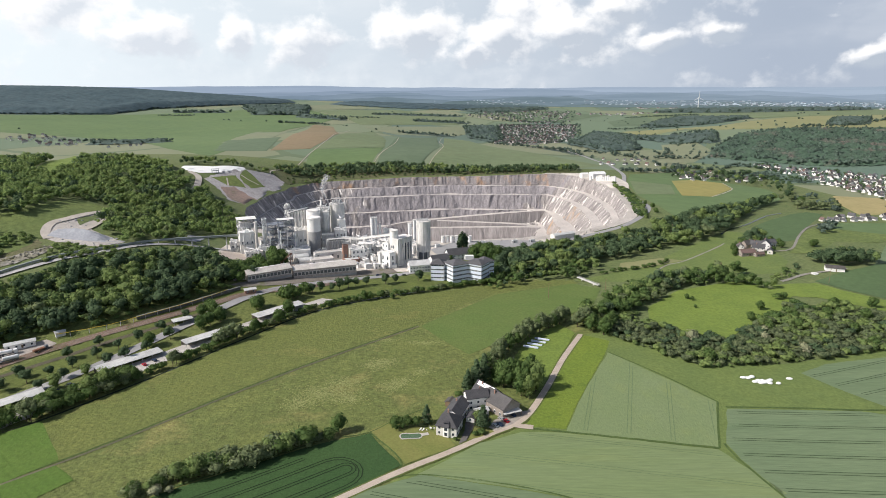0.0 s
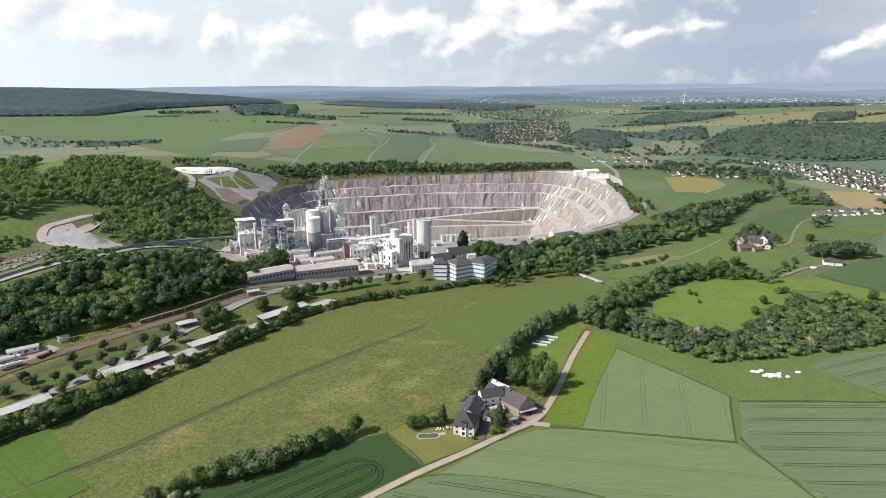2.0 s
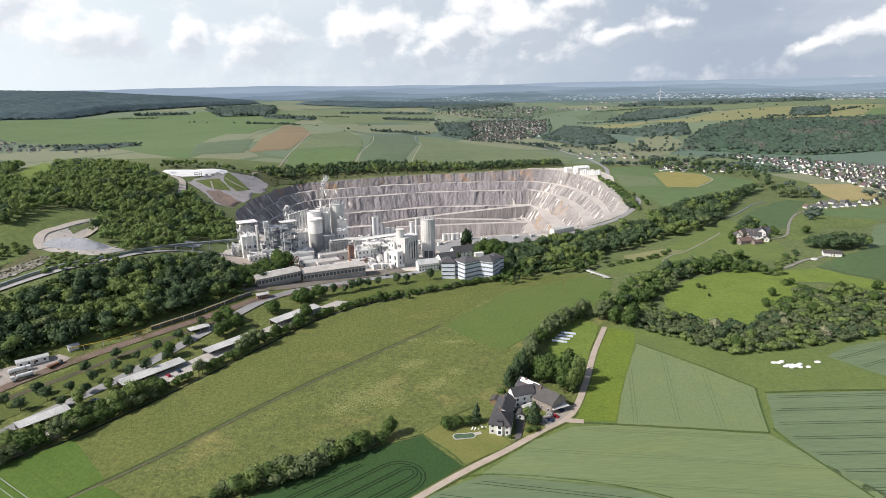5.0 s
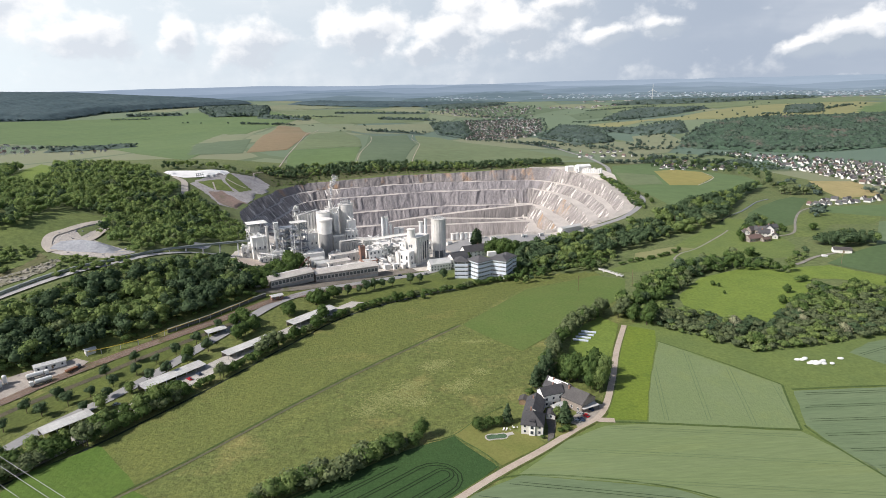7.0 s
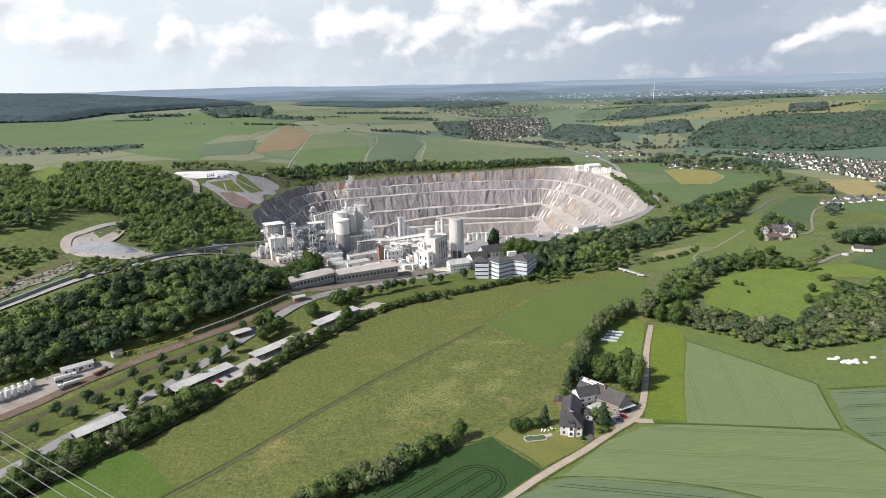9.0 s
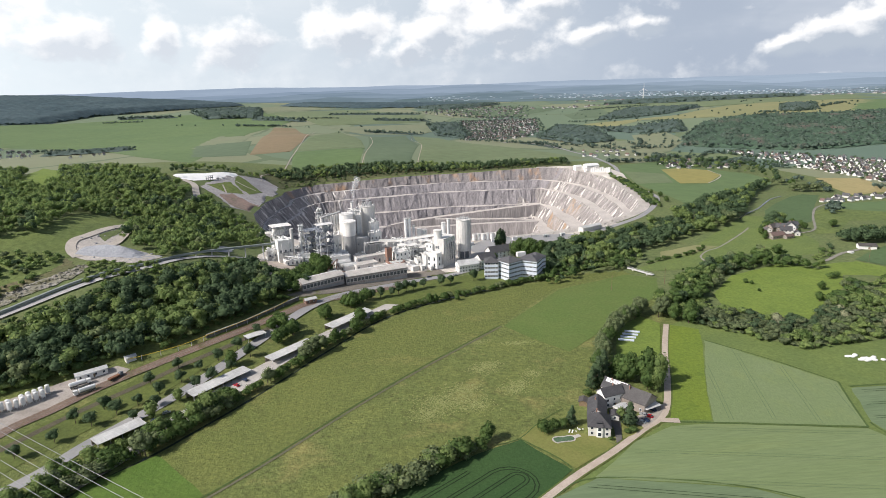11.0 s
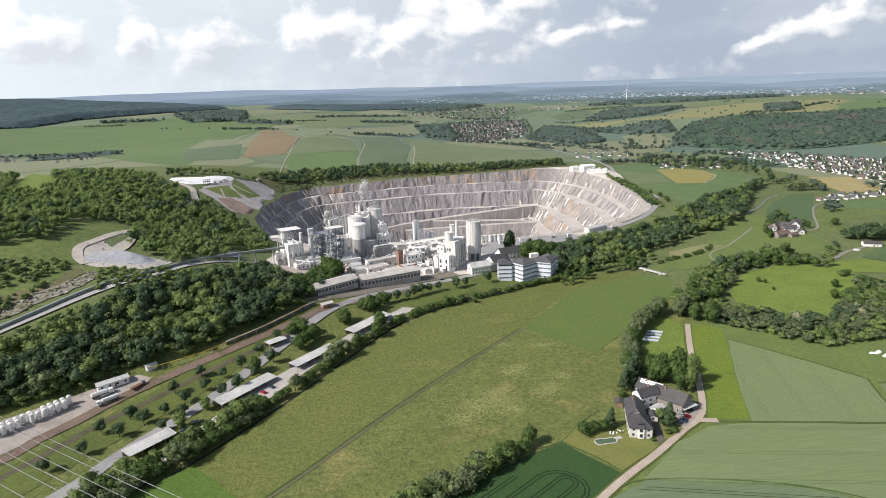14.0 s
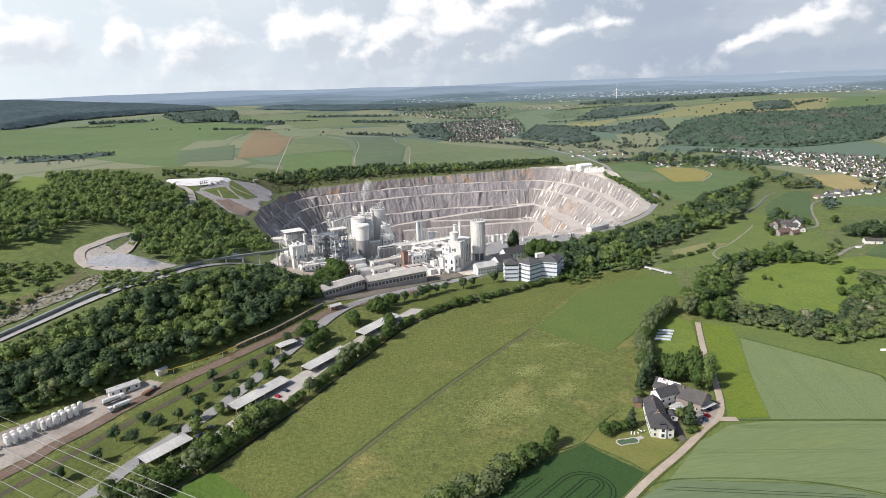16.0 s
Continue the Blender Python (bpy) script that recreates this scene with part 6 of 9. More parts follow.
# ---------------------------------------------------------------- the cement works
def silo(label, x, y, r, z0, h, mt="concrete", base=None, cap=True, band=None, rail=True, kind="silo", seg=32):
    th = thing(kind, label, "silo", x, y)
    g = th.location.z
    part("shell", cyl(0, 0, z0, r, r, h - z0, seg), M[mt], th, smooth=False)
    if base:
        part("base", cyl(0, 0, -1, r * 0.86, r * 0.86, z0 + 1, seg), M[base], th, "dark recessed base")
        for k in range(8):
            a = k * math.pi / 4
            piece("column", ("col", z0), lambda: box((0, 0, z0 / 2), (0.8, 0.8, z0)), M["concrete"], th, (r * 0.94 * math.cos(a), r * 0.94 * math.sin(a), 0), a)
    if cap:
        part("roof_slab", cyl(0, 0, h, r + 0.35, r + 0.35, 0.6, seg), M["concrete"], th)
    if band:
        part("lower_shell", cyl(0, 0, z0, r + 0.06, r + 0.06, (h - z0) * band, seg), M["grey_concrete"], th, "greyer lower shell")
    if rail:
        bm = bmesh.new()
        for k in range(16):
            a, b = k * math.pi / 8, (k + 1) * math.pi / 8
            p, q = (r * math.cos(a), r * math.sin(a)), (r * math.cos(b), r * math.sin(b))
            add_beam(bm, (*p, h + 1.7), (*q, h + 1.7), 0.12, 0.12)
            add_beam(bm, (*p, h + 0.6), (*p, h + 1.7), 0.12, 0.12)
        part("railing", bm, M["dusty_steel"], th)
    return th


def plant(name, label, x, y, rz, l, w, h, mt="white_wall", z=None, roof="concrete", win=None, category="factory building", pil=0):
    """A flat-roofed industrial block; pil: piers along its front."""
    th = thing(name, label, category, x, y, z, rz)
    part("wall", box((0, 0, h / 2 - 0.5), (l, w, h + 1)), M[mt], th)
    bm = box((0, 0, h + 0.06), (l - 0.7, w - 0.7, 0.12))
    part("roof", bm, M[roof], th)
    bm = bmesh.new()
    for c, s in (((0, w / 2, h + 0.3), (l + 0.2, 0.35, 0.6)), ((0, -w / 2, h + 0.3), (l + 0.2, 0.35, 0.6)), ((l / 2, 0, h + 0.3), (0.35, w - 0.4, 0.6)), ((-l / 2, 0, h + 0.3), (0.35, w - 0.4, 0.6))):
        add_box(bm, c, s)
    part("parapet", bm, M[mt], th)
    gr = random.Random(int(x * 7 + y * 13))
    for k in range(int(l / 5)):
        gx, gh = -l / 2 + (k + 0.5) * 5 + gr.uniform(-1, 1), gr.choice((1.6, 2.4, 3.2))
        gzz = gr.choice((1.4, h * 0.45, h * 0.7))
        if not win and gzz + gh / 2 < h:
            piece("opening", ("gate", gh), lambda: box((0, 0, 0), (1.6, 0.16, gh)), M["dark_steel"], th, (gx, -w / 2, max(gzz, gh / 2)))
            piece("opening", ("gate", gh), lambda: box((0, 0, 0), (1.6, 0.16, gh)), M["dark_steel"], th, (-l / 2, gr.uniform(-0.3, 0.3) * w, max(gzz, gh / 2)), radians(90))
    for k in range(pil):
        piece("pier", ("pier", h), lambda: box((0, 0, h / 2), (0.9, 0.7, h)), M["concrete"], th, (-l / 2 + (k + 0.5) * l / pil, -w / 2 - 0.3, 0))
    if win:
        windows(th, w, l, *win)
    return th


def conveyor(label, a, b, w=3.0, h=2.6, legs=3, mt="concrete"):
    """A closed bridge for a belt from a to b, on trestles."""
    th = thing("conveyor_bridge", label, "conveyor", *a[:2], 0)
    o = Vector((*a[:2], 0))
    A, Bv = Vector(a) - o, Vector(b) - o
    part("gallery", add_beam(bmesh.new(), A, Bv, w, h), M[mt], th)
    part("gallery_roof", add_beam(bmesh.new(), A + Vector((0, 0, h / 2 + 0.1)), Bv + Vector((0, 0, h / 2 + 0.1)), w + 0.4, 0.2), M["sheet_roof"], th)
    for k in range(legs):
        p = A.lerp(Bv, (k + 0.7) / (legs + 0.4))
        g = gz(p.x + o.x, p.y + o.y)
        g = max(g, -3)
        if p.z - h / 2 - g < 1.5:
            continue
        bm = bmesh.new()
        for s in (-1, 1):
            add_beam(bm, (p.x + s * 1.2, p.y + s, g - 0.5), (p.x + s * 0.6, p.y + s * 0.5, p.z - h / 2 + 0.2), 0.5, 0.5)
        part("trestle", bm, M["dusty_steel"], th)
    return th


def add_tube(bm, pts, r, seg=8):
    """A round pipe through points."""
    pts = [Vector(p) for p in pts]
    rows = []
    for i, p in enumerate(pts):
        d = (pts[min(i + 1, len(pts) - 1)] - pts[max(i - 1, 0)]).normalized()
        u = d.cross(Vector((0.31, 0.2, 0.93) if abs(d.z) < 0.9 else (1, 0.1, 0))).normalized()
        w = d.cross(u)
        rows.append([bm.verts.new(p + (u * math.cos(k * 2 * math.pi / seg) + w * math.sin(k * 2 * math.pi / seg)) * r) for k in range(seg)])
    for p, q in zip(rows, rows[1:]):
        for k in range(seg):
            bm.faces.new((p[k], p[(k + 1) % seg], q[(k + 1) % seg], q[k]))
    bm.faces.new(rows[0])
    bm.faces.new(rows[-1])
    return bm


def railing_bm(bm, l, w, z):
    for zz in (0.55, 1.1):
        for sy in (-1, 1):
            add_beam(bm, (-l / 2, sy * w / 2, z + zz), (l / 2, sy * w / 2, z + zz), 0.09, 0.09)
        for sx in (-1, 1):
            add_beam(bm, (sx * l / 2, -w / 2, z + zz), (sx * l / 2, w / 2, z + zz), 0.09, 0.09)
    n = max(2, int(l / 2.5))
    for k in range(n + 1):
        for sy in (-1, 1):
            add_beam(bm, (-l / 2 + k * l / n, sy * w / 2, z), (-l / 2 + k * l / n, sy * w / 2, z + 1.1), 0.09, 0.09)


def steel_tower(name, label, x, y, rz, l, w, h, floors, seed, mt="dusty_steel", roof=True, bays=2, fill=0.5, first=0.0, tall=0.0):
    """An open steel tower: columns, braces, floors with rails, vessels and pipes; first: clad up to that height."""
    r = random.Random(seed)
    th = thing(name, label, "tower", x, y, None, rz)
    bm = bmesh.new()
    for k in range(bays + 1):
        for sy in (-1, 1):
            add_beam(bm, (-l / 2 + k * l / bays, sy * w / 2, -0.8), (-l / 2 + k * l / bays, sy * w / 2, h), 0.42, 0.42)
    for f in range(floors):
        z0, z1 = h * f / floors, h * (f + 1) / floors
        for k in range(bays):
            xa, xb = -l / 2 + k * l / bays, -l / 2 + (k + 1) * l / bays
            for sy in (-1, 1):
                if r.random() < 0.75:
                    add_beam(bm, (xa, sy * w / 2, z0), (xb, sy * w / 2, z1), 0.22, 0.22)
                if r.random() < 0.5:
                    add_beam(bm, (xb, sy * w / 2, z0), (xa, sy * w / 2, z1), 0.22, 0.22)
        for sx in (-1, 1):
            add_beam(bm, (sx * l / 2, -w / 2, z0), (sx * l / 2, w / 2, z1), 0.22, 0.22)
    part("steel_frame", bm, M[mt], th)
    for f in range(floors):
        z = h * (f + 1) / floors
        last = f == floors - 1
        part("roof" if last and roof else "platform", box((r.uniform(-0.3, 0.3), 0, z + 0.15), (l + (2.0 if last and roof else 1.0), w + (2.0 if last and roof else 1.0), 0.3)), M["concrete" if last and roof else mt], th)
        if not (last and roof):
            bm = bmesh.new()
            railing_bm(bm, l + 0.8, w + 0.8, z + 0.3)
            part("railing", bm, M["dusty_steel"], th)
    for f in range(floors):
        if r.random() > fill:
            continue
        z, hh = h * f / floors, h / floors * r.uniform(0.65, 0.95)
        if r.random() < 0.5:
            rr, vx = r.uniform(0.18, 0.30) * w, r.uniform(-0.28, 0.28) * l
            bm = cyl(vx, 0, z + 0.4, rr * 0.35, rr, hh * 0.4, 14)
            add_cyl(bm, vx, 0, z + 0.4 + hh * 0.4, rr, rr, hh * 0.5, 14)
            part("vessel", bm, M["concrete"], th)
        else:
            part("machine_housing", box((r.uniform(-0.2, 0.2) * l, r.uniform(-0.15, 0.1) * w, z + 0.3 + hh * 0.4), (l * r.uniform(0.3, 0.6), w * r.uniform(0.4, 0.7), hh * 0.8)), M[r.choice(("white_wall", "concrete", "dusty_steel"))], th)
    bm = bmesh.new()
    for k in range(4):
        px, py = r.uniform(-0.5, 0.5) * l, r.choice((-1, 1)) * (w / 2 + 0.3)
        z0, z1 = r.uniform(0, 0.4) * h, h * r.uniform(0.6, 1.0) + tall * r.random()
        add_tube(bm, [(px, py, z0), (px, py, z1 - 1.2), (px + r.uniform(-3, 3), py * 0.6, z1)], r.uniform(0.25, 0.6))
    part("pipework", bm, M["white_paint"], th)
    if first:
        part("lower_wall", box((0, 0, first / 2 - 0.5), (l - 0.6, w - 0.6, first + 1)), M["white_wall"], th)
    return th


def unit(label, x, y, rz, l, w, h, seed, mt="white_wall", roof="concrete", rows=1, z=None, name="process_building"):
    """A dusty process building with a parapet, openings, a side platform and plant on its roof."""
    r = random.Random(seed)
    th = thing(name, label, "factory building", x, y, z, rz)
    bm = box((0, 0, h / 2 - 0.5), (l, w, h + 1))
    for sy in (-1, 1):
        add_box(bm, (0, sy * w / 2, h + 0.2), (l + 0.3, 0.3, 0.5))
    for sx in (-1, 1):
        add_box(bm, (sx * l / 2, 0, h + 0.2), (0.3, w - 0.35, 0.5))
    part("wall", bm, M[mt], th)
    part("roof", box((0, 0, h + 0.05), (l - 0.4, w - 0.4, 0.14)), M[roof], th)
    wh = round(min(2.2, h / rows * 0.5), 1)
    for q in range(rows):
        zz = h * (q + 0.55) / rows
        n = max(1, int(l / 3.6))
        for k in range(n):
            if r.random() < 0.8:
                piece("opening", ("uo", wh), lambda: box((0, 0, 0), (1.4, 0.14, wh)), M["dark_steel"], th, (-l / 2 + (k + 0.5) * l / n, -w / 2, zz))
        n = max(1, int(w / 3.6))
        for k in range(n):
            if r.random() < 0.8:
                piece("opening", ("uo", wh), lambda: box((0, 0, 0), (1.4, 0.14, wh)), M["dark_steel"], th, (-l / 2, -w / 2 + (k + 0.5) * w / n, zz), radians(90))
    rm = r.choice(("white_paint", "dusty_steel", "concrete"))
    for k in range(max(2, int(l * w / 22))):
        vx, vy, vh = r.uniform(-0.4, 0.4) * l, r.uniform(-0.35, 0.35) * w, r.choice((0.8, 1.4, 2.0, 2.6))
        if r.random() < 0.45:
            piece("roof_vent", ("rv", vh), lambda: cyl(0, 0, 0, 0.55, 0.45, vh * 1.3, 10), M[rm], th, (vx, vy, h))
        else:
            piece("roof_housing", ("rh", vh), lambda: box((0, 0, vh / 2), (1.7, 1.3, vh)), M[rm], th, (vx, vy, h), r.choice((0, radians(90))))
    bm = bmesh.new()
    z1 = h * r.uniform(0.35, 0.7)
    sx = r.choice((-1, 1))
    add_box(bm, (0, -w / 2 - 0.8, z1), (l * 0.9, 1.5, 0.2))
    for k in range(4):
        add_beam(bm, (l * (k / 3 - 0.5) * 0.88, -w / 2 - 1.5, -0.5), (l * (k / 3 - 0.5) * 0.88, -w / 2 - 1.5, z1 + 1.1), 0.14, 0.14)
    add_beam(bm, (-l * 0.45, -w / 2 - 1.5, z1 + 1.1), (l * 0.45, -w / 2 - 1.5, z1 + 1.1), 0.1, 0.1)
    add_beam(bm, (sx * l * 0.45, -w / 2 - 1.2, 0), (sx * l * 0.45 - sx * z1, -w / 2 - 1.2, z1), 0.9, 0.16)
    part("platform", bm, M["dusty_steel"], th)
    bm = bmesh.new()
    for k in range(3):
        px, pz = r.uniform(-0.45, 0.45) * l, h * r.uniform(0.8, 1.0)
        add_tube(bm, [(px, -w / 2 - 0.5, 0), (px, -w / 2 - 0.5, pz), (px + r.uniform(-2, 2), -w / 2 + 1, h + r.uniform(0.6, 2.4)), (r.uniform(-0.6, 0.6) * l, w * 0.6, h + r.uniform(0.8, 3.5))], r.uniform(0.2, 0.5))
    part("pipework", bm, M["white_paint"], th)
    return th


def barrel_shed(label, x, y, rz, l, w, h, hr, mt="white_wall", roof="sheet_roof"):
    """A low shed under a curved roof; the ridge runs along x."""
    th = thing("barrel_shed", label, "shed", x, y, None, rz)
    part("wall", box((0, 0, h / 2 - 0.5), (l, w, h + 1)), M[mt], th)
    bm = bmesh.new()
    n = 8
    arc = [(-math.cos(k * math.pi / n) * (w / 2 + 0.3), h + math.sin(k * math.pi / n) * hr) for k in range(n + 1)]
    for o in (-l / 2 - 0.3, l / 2 + 0.3):
        bm.faces.new([bm.verts.new((o, yy, zz)) for yy, zz in arc])
    bm.verts.ensure_lookup_table()
    for k in range(n):
        bm.faces.new((bm.verts[k], bm.verts[k + 1], bm.verts[n + 2 + k], bm.verts[n + 1 + k]))
    part("roof", bm, M[roof], th)
    part("gate", box((-l / 2, 0, h * 0.4), (0.2, w * 0.4, h * 0.8)), M["dark_steel"], th)
    return th


# crushing and conveying at the hillside end
steel_tower("crusher_tower", "open steel crusher tower under a flat pale roof", -198, 606, 24, 17, 13, 33, 4, 5, "dusty_steel", True, 3, 0.9, first=15)
unit("white conveyor drive house with a plain lit wall", -193, 588, 24, 13.5, 10, 22, 3, roof="white_paint")
silo("slim pale process column beside the drive house", -187, 600, 1.5, 0, 31, "concrete", rail=False, seg=18)
steel_tower("process_tower", "slim white tower with small platforms", -177.5, 597, 24, 3.6, 3.4, 36, 7, 15, "white_paint", False, 1, 0.9)
steel_tower("preheater_tower", "dark steel preheater tower with many platforms and pipes", -168, 600, 24, 16, 11, 32, 6, 21, "blue_steel", False, 3, 0.9, tall=6)
steel_tower("preheater_tower", "dark steel tower under a bright flat roof", -155.5, 593.5, 24, 14, 8, 39, 6, 23, "blue_steel", True, 2, 0.7)
steel_tower("cyclone_tower", "tall narrow steel tower crowned by cyclones", -163.5, 635.5, 22, 6, 6, 44, 7, 31, "dusty_steel", False, 1, 1.0)
cy = thing("cyclone_group", "group of pale cyclones on top of the tower", "cyclones", -163.5, 635.5, gz(-163.5, 635.5) + 44.6, 22)
for k, (px, py) in enumerate(((-1.6, -1.2), (1.5, -1.0), (0.2, 1.5))):
    bm = cyl(px, py, 0, 0.5, 1.3, 1.6, 12)
    add_cyl(bm, px, py, 1.6, 1.3, 1.3, 1.8 + 0.5 * k, 12)
    part("cyclone", bm, M["concrete"], cy)
fr_ = thing("filter_row", "row of tall pale filter tubes joined by ducts", "filter", -152, 634, None, 14)
for k in range(7):
    piece("tube", ("ft", 1), lambda: cyl(0, 0, 18, 1.45, 1.45, 23, 14), M["concrete"], fr_, (-9.3 + k * 3.1, 0.6 * (k % 2), 0.7 * (k % 3)))
bm = bmesh.new()
for k in range(6):
    add_tube(bm, [(-9.3 + k * 3.1, 0, 41), (-9.0 + k * 3.1, 0, 43.2), (-7.6 + k * 3.1, 0, 43.6), (-6.6 + k * 3.1, 0, 41.5)], 0.6)
add_tube(bm, [(-10, -1.8, 40), (0, -1.8, 42.5), (10, -1.8, 45)], 0.7)
part("duct", bm, M["dusty_steel"], fr_)
part("support", box((0, 0, 12), (21, 5.5, 25)), M["white_wall"], fr_, "white supporting house")
unit("white filter house below the tubes", -149, 624, 22, 13, 8, 23, 41)
unit("small white tower with a flat roof", -150.5, 602, 24, 7.5, 7, 18, 42)
unit("low white dusty building beside the yard", -184, 578, 24, 16, 9, 6, 43)
unit("low white dusty building between towers", -176, 588, 24, 12, 8, 10, 44)
unit("white process building below the steel towers", -161, 609, 24, 16, 9, 14, 45, mt="grey_concrete")

# the great silos
s1 = silo("white concrete silo with a greyer lower shell", -133.3, 621.5, 6.6, 0, 37.4, "white_wall", band=0.62, rail=False)
part("top_slab", cyl(0, 0, 36.6, 7.6, 7.6, 0.9, 32), M["white_wall"], s1)
silo("large round white silo behind the others", -136.6, 636, 7.1, 0, 42.5, "white_wall")
t3 = silo("broad concrete silo with machinery on its top", -115.5, 661, 7.9, 0, 46.6, "concrete")
bm = bmesh.new()
for k in range(5):
    add_box(bm, (-4.4 + k * 2.2, (k % 3) - 1.2, 48.6), (1.5, 1.9, 3.2 + (k * 7 % 3)))
add_beam(bm, (-5, 0, 52.2), (4, 0, 53.4), 0.8, 0.6)
add_cyl(bm, 3.6, -2, 47, 0.9, 0.9, 4.5, 12)
part("filter_unit", bm, M["dusty_steel"], t3, "steel filter units and a gantry")
unit("white head house rising behind the silos", -129, 650, 15, 13, 9, 43.5, 51, mt="concrete")
unit("narrow white lift tower between two silos", -124.5, 644, 15, 5.5, 5, 40, 52)
unit("square white house on a concrete tower", -109.5, 646, 18, 8.6, 8, 32, 53)
unit("white screening house with a flat roof", -108.5, 635, 18, 12, 9, 23, 54, rows=2)
plant("raw_store", "pale concrete store with close ribs", -122, 633, 18, 13, 9, 18, "concrete", pil=9)
gsr = thing("silo_block", "block of grey concrete silos standing side by side", "silo", -110.5, 614.5, None, 22)
for k in range(6):
    for j in range(2):
        piece("shell", ("gss", j), lambda: cyl(0, 0, -0.5, 1.75, 1.75, 16.3 + j, 16), M["grey_concrete"], gsr, (-7.4 + k * 2.95, -1.7 + j * 3.2, 0))
part("top_slab", box((0, 0, 17.0), (16.4, 4.6, 0.4)), M["concrete"], gsr)
bm = bmesh.new()
railing_bm(bm, 16.2, 4.4, 17.2)
part("railing", bm, M["dusty_steel"], gsr)
for k, (x, y, r, h) in enumerate(((-76, 644, 1.7, 34), (-72.3, 645, 1.7, 34), (-68, 646, 1.3, 26), (-62, 650, 2.6, 21), (-56.5, 652, 2.6, 20), (-36, 650, 2.1, 27), (-31, 648, 1.5, 31))):
    silo("slim white steel silo", x, y, r, 0, h, "white_paint", rail=k < 3, seg=20)

# packing and loading
t1 = silo("tall pale concrete silo on a dark column base", -20, 608, 7.2, 7.5, 38.5, "concrete", base="dark_steel")
for k in range(20):
    a = k * math.pi / 10
    piece("rib", ("silorib", 1), lambda: box((0, 0, 15.2), (0.35, 0.35, 30)), M["concrete"], t1, (7.2 * math.cos(a), 7.2 * math.sin(a), 7.8), a)
bm = bmesh.new()
for k in range(5):
    add_box(bm, (-4.4 + k * 2.1, (k % 2) * 2 - 1, 40.0), (1.2, 1.5, 1.8 + (k % 3)))
part("filter_unit", bm, M["dusty_steel"], t1, "steel filter units on the top")
pk = plant("packing_tower", "tall pale packing building with piers along its shaded side", -42, 588, 52, 21, 13, 26.5, "concrete", pil=6)
bm = bmesh.new()
for k in range(5):
    add_box(bm, (-8.4 + k * 4.2, -6.5, 13), (1.6, 0.2, 17))
part("tall_window", bm, M["glass"], pk)
silo("round white silo rising out of the packing building", -48, 584, 3.9, 22, 34, "white_wall", rail=False)
plant("loading_tower", "narrow white loading tower beside the packing building", -53, 574, 52, 8, 12, 15, "white_wall", win=(2, 1, 2, 2, 6, (1.6, 3.6)))
unit("white stair tower of the packing building", -55, 586, 52, 6, 8, 21, 61, rows=4)

# mills and stores between the hall and the silos
unit("low white mill building with a flat roof", -146, 592, 24, 25, 13, 9, 71)
barrel_shed("white shed under a curved pale roof", -139, 581, 24, 13, 9, 5, 2.4)
barrel_shed("lower white shed under a curved pale roof", -133, 573, 24, 13, 9, 4, 2.2)
plant("store_house", "long pale store with a flat brownish roof", -113, 591, 24, 30, 8, 9, "concrete", roof="hall_roof")
plant("flat_store", "wide low store with a flat brownish roof", -118, 575, 24, 22, 12, 6, "concrete", roof="hall_roof")
plant("flat_store", "low pale store beside the brick tower", -103, 570, 24, 13, 8, 5, "concrete", roof="hall_roof")
plant("brick_tower", "square red brick tower", -95.5, 581, 24, 5, 5, 18.5, "brick", roof="slate")
plant("brick_house", "low red brick building beside a brick tower", -88.5, 576, 24, 14, 9, 6.5, "brick", roof="sheet_roof")
unit("white three-storey process building", -84, 588, 25, 16, 12, 14, 81, rows=3)
unit("white process building with roof plant", -67, 600, 25, 15, 11, 15, 82, rows=2)
unit("pale concrete screening building", -88, 628, 20, 20, 12, 15, 83, mt="concrete")
unit("low white store at the back of the works", -44, 636, 10, 30, 14, 9, 84, roof="sheet_roof")
steel_tower("pipe_tower", "open steel tower between process buildings", -73, 591, 25, 8, 7, 19, 4, 14, "white_paint", True, 2, 0.8)
steel_tower("pipe_tower", "low open steel frame with vessels", -61, 590, 25, 9, 7, 17, 3, 16, "dusty_steel", True, 2, 0.9)
steel_tower("pipe_tower", "open pale frame carrying pipes and platforms", -78, 606, 25, 12, 8, 16, 3, 17, "white_paint", True, 3, 0.8)
steel_tower("pipe_tower", "open frame with platforms behind the packing building", -58, 612, 25, 10, 8, 18, 3, 18, "dusty_steel", True, 2, 0.8)
UR = random.Random(29)
for k, (x, y) in enumerate(((-98, 600), (-92, 612), (-82, 616), (-70, 618), (-64, 626), (-52, 620), (-97, 640), (-84, 642), (-100, 622), (-76, 580), (-68, 582), (-60, 578), (-74, 630), (-58, 640), (-46, 606), (-38, 616), (-92, 596), (-30, 628), (-118, 646), (-150, 648), (-176, 622), (-186, 620),
                            (-205, 588), (-208, 600), (-126, 606), (-120, 602), (-101, 606), (-90, 604), (-70, 610), (-64, 606), (-54, 598), (-80, 598), (-206, 618), (-170, 584), (-162, 590), (-140, 606))):
    unit(("small white dusty process building", "small pale process building with pipes")[k % 2], x, y, UR.choice((25, 25, 115)), UR.uniform(5, 10), UR.uniform(4, 7), UR.uniform(4, 13), 200 + k, mt=UR.choice(("white_wall", "white_wall", "concrete")))
for k in range(26):
    u, v = UR.uniform(0, 1), UR.uniform(0, 1)
    silo("small white process silo", -108 + 58 * u, 584 + 14 * u + 50 * v, UR.uniform(0.8, 1.9), 0, UR.uniform(7, 17), UR.choice(["white_paint", "concrete"]), rail=False, seg=14)
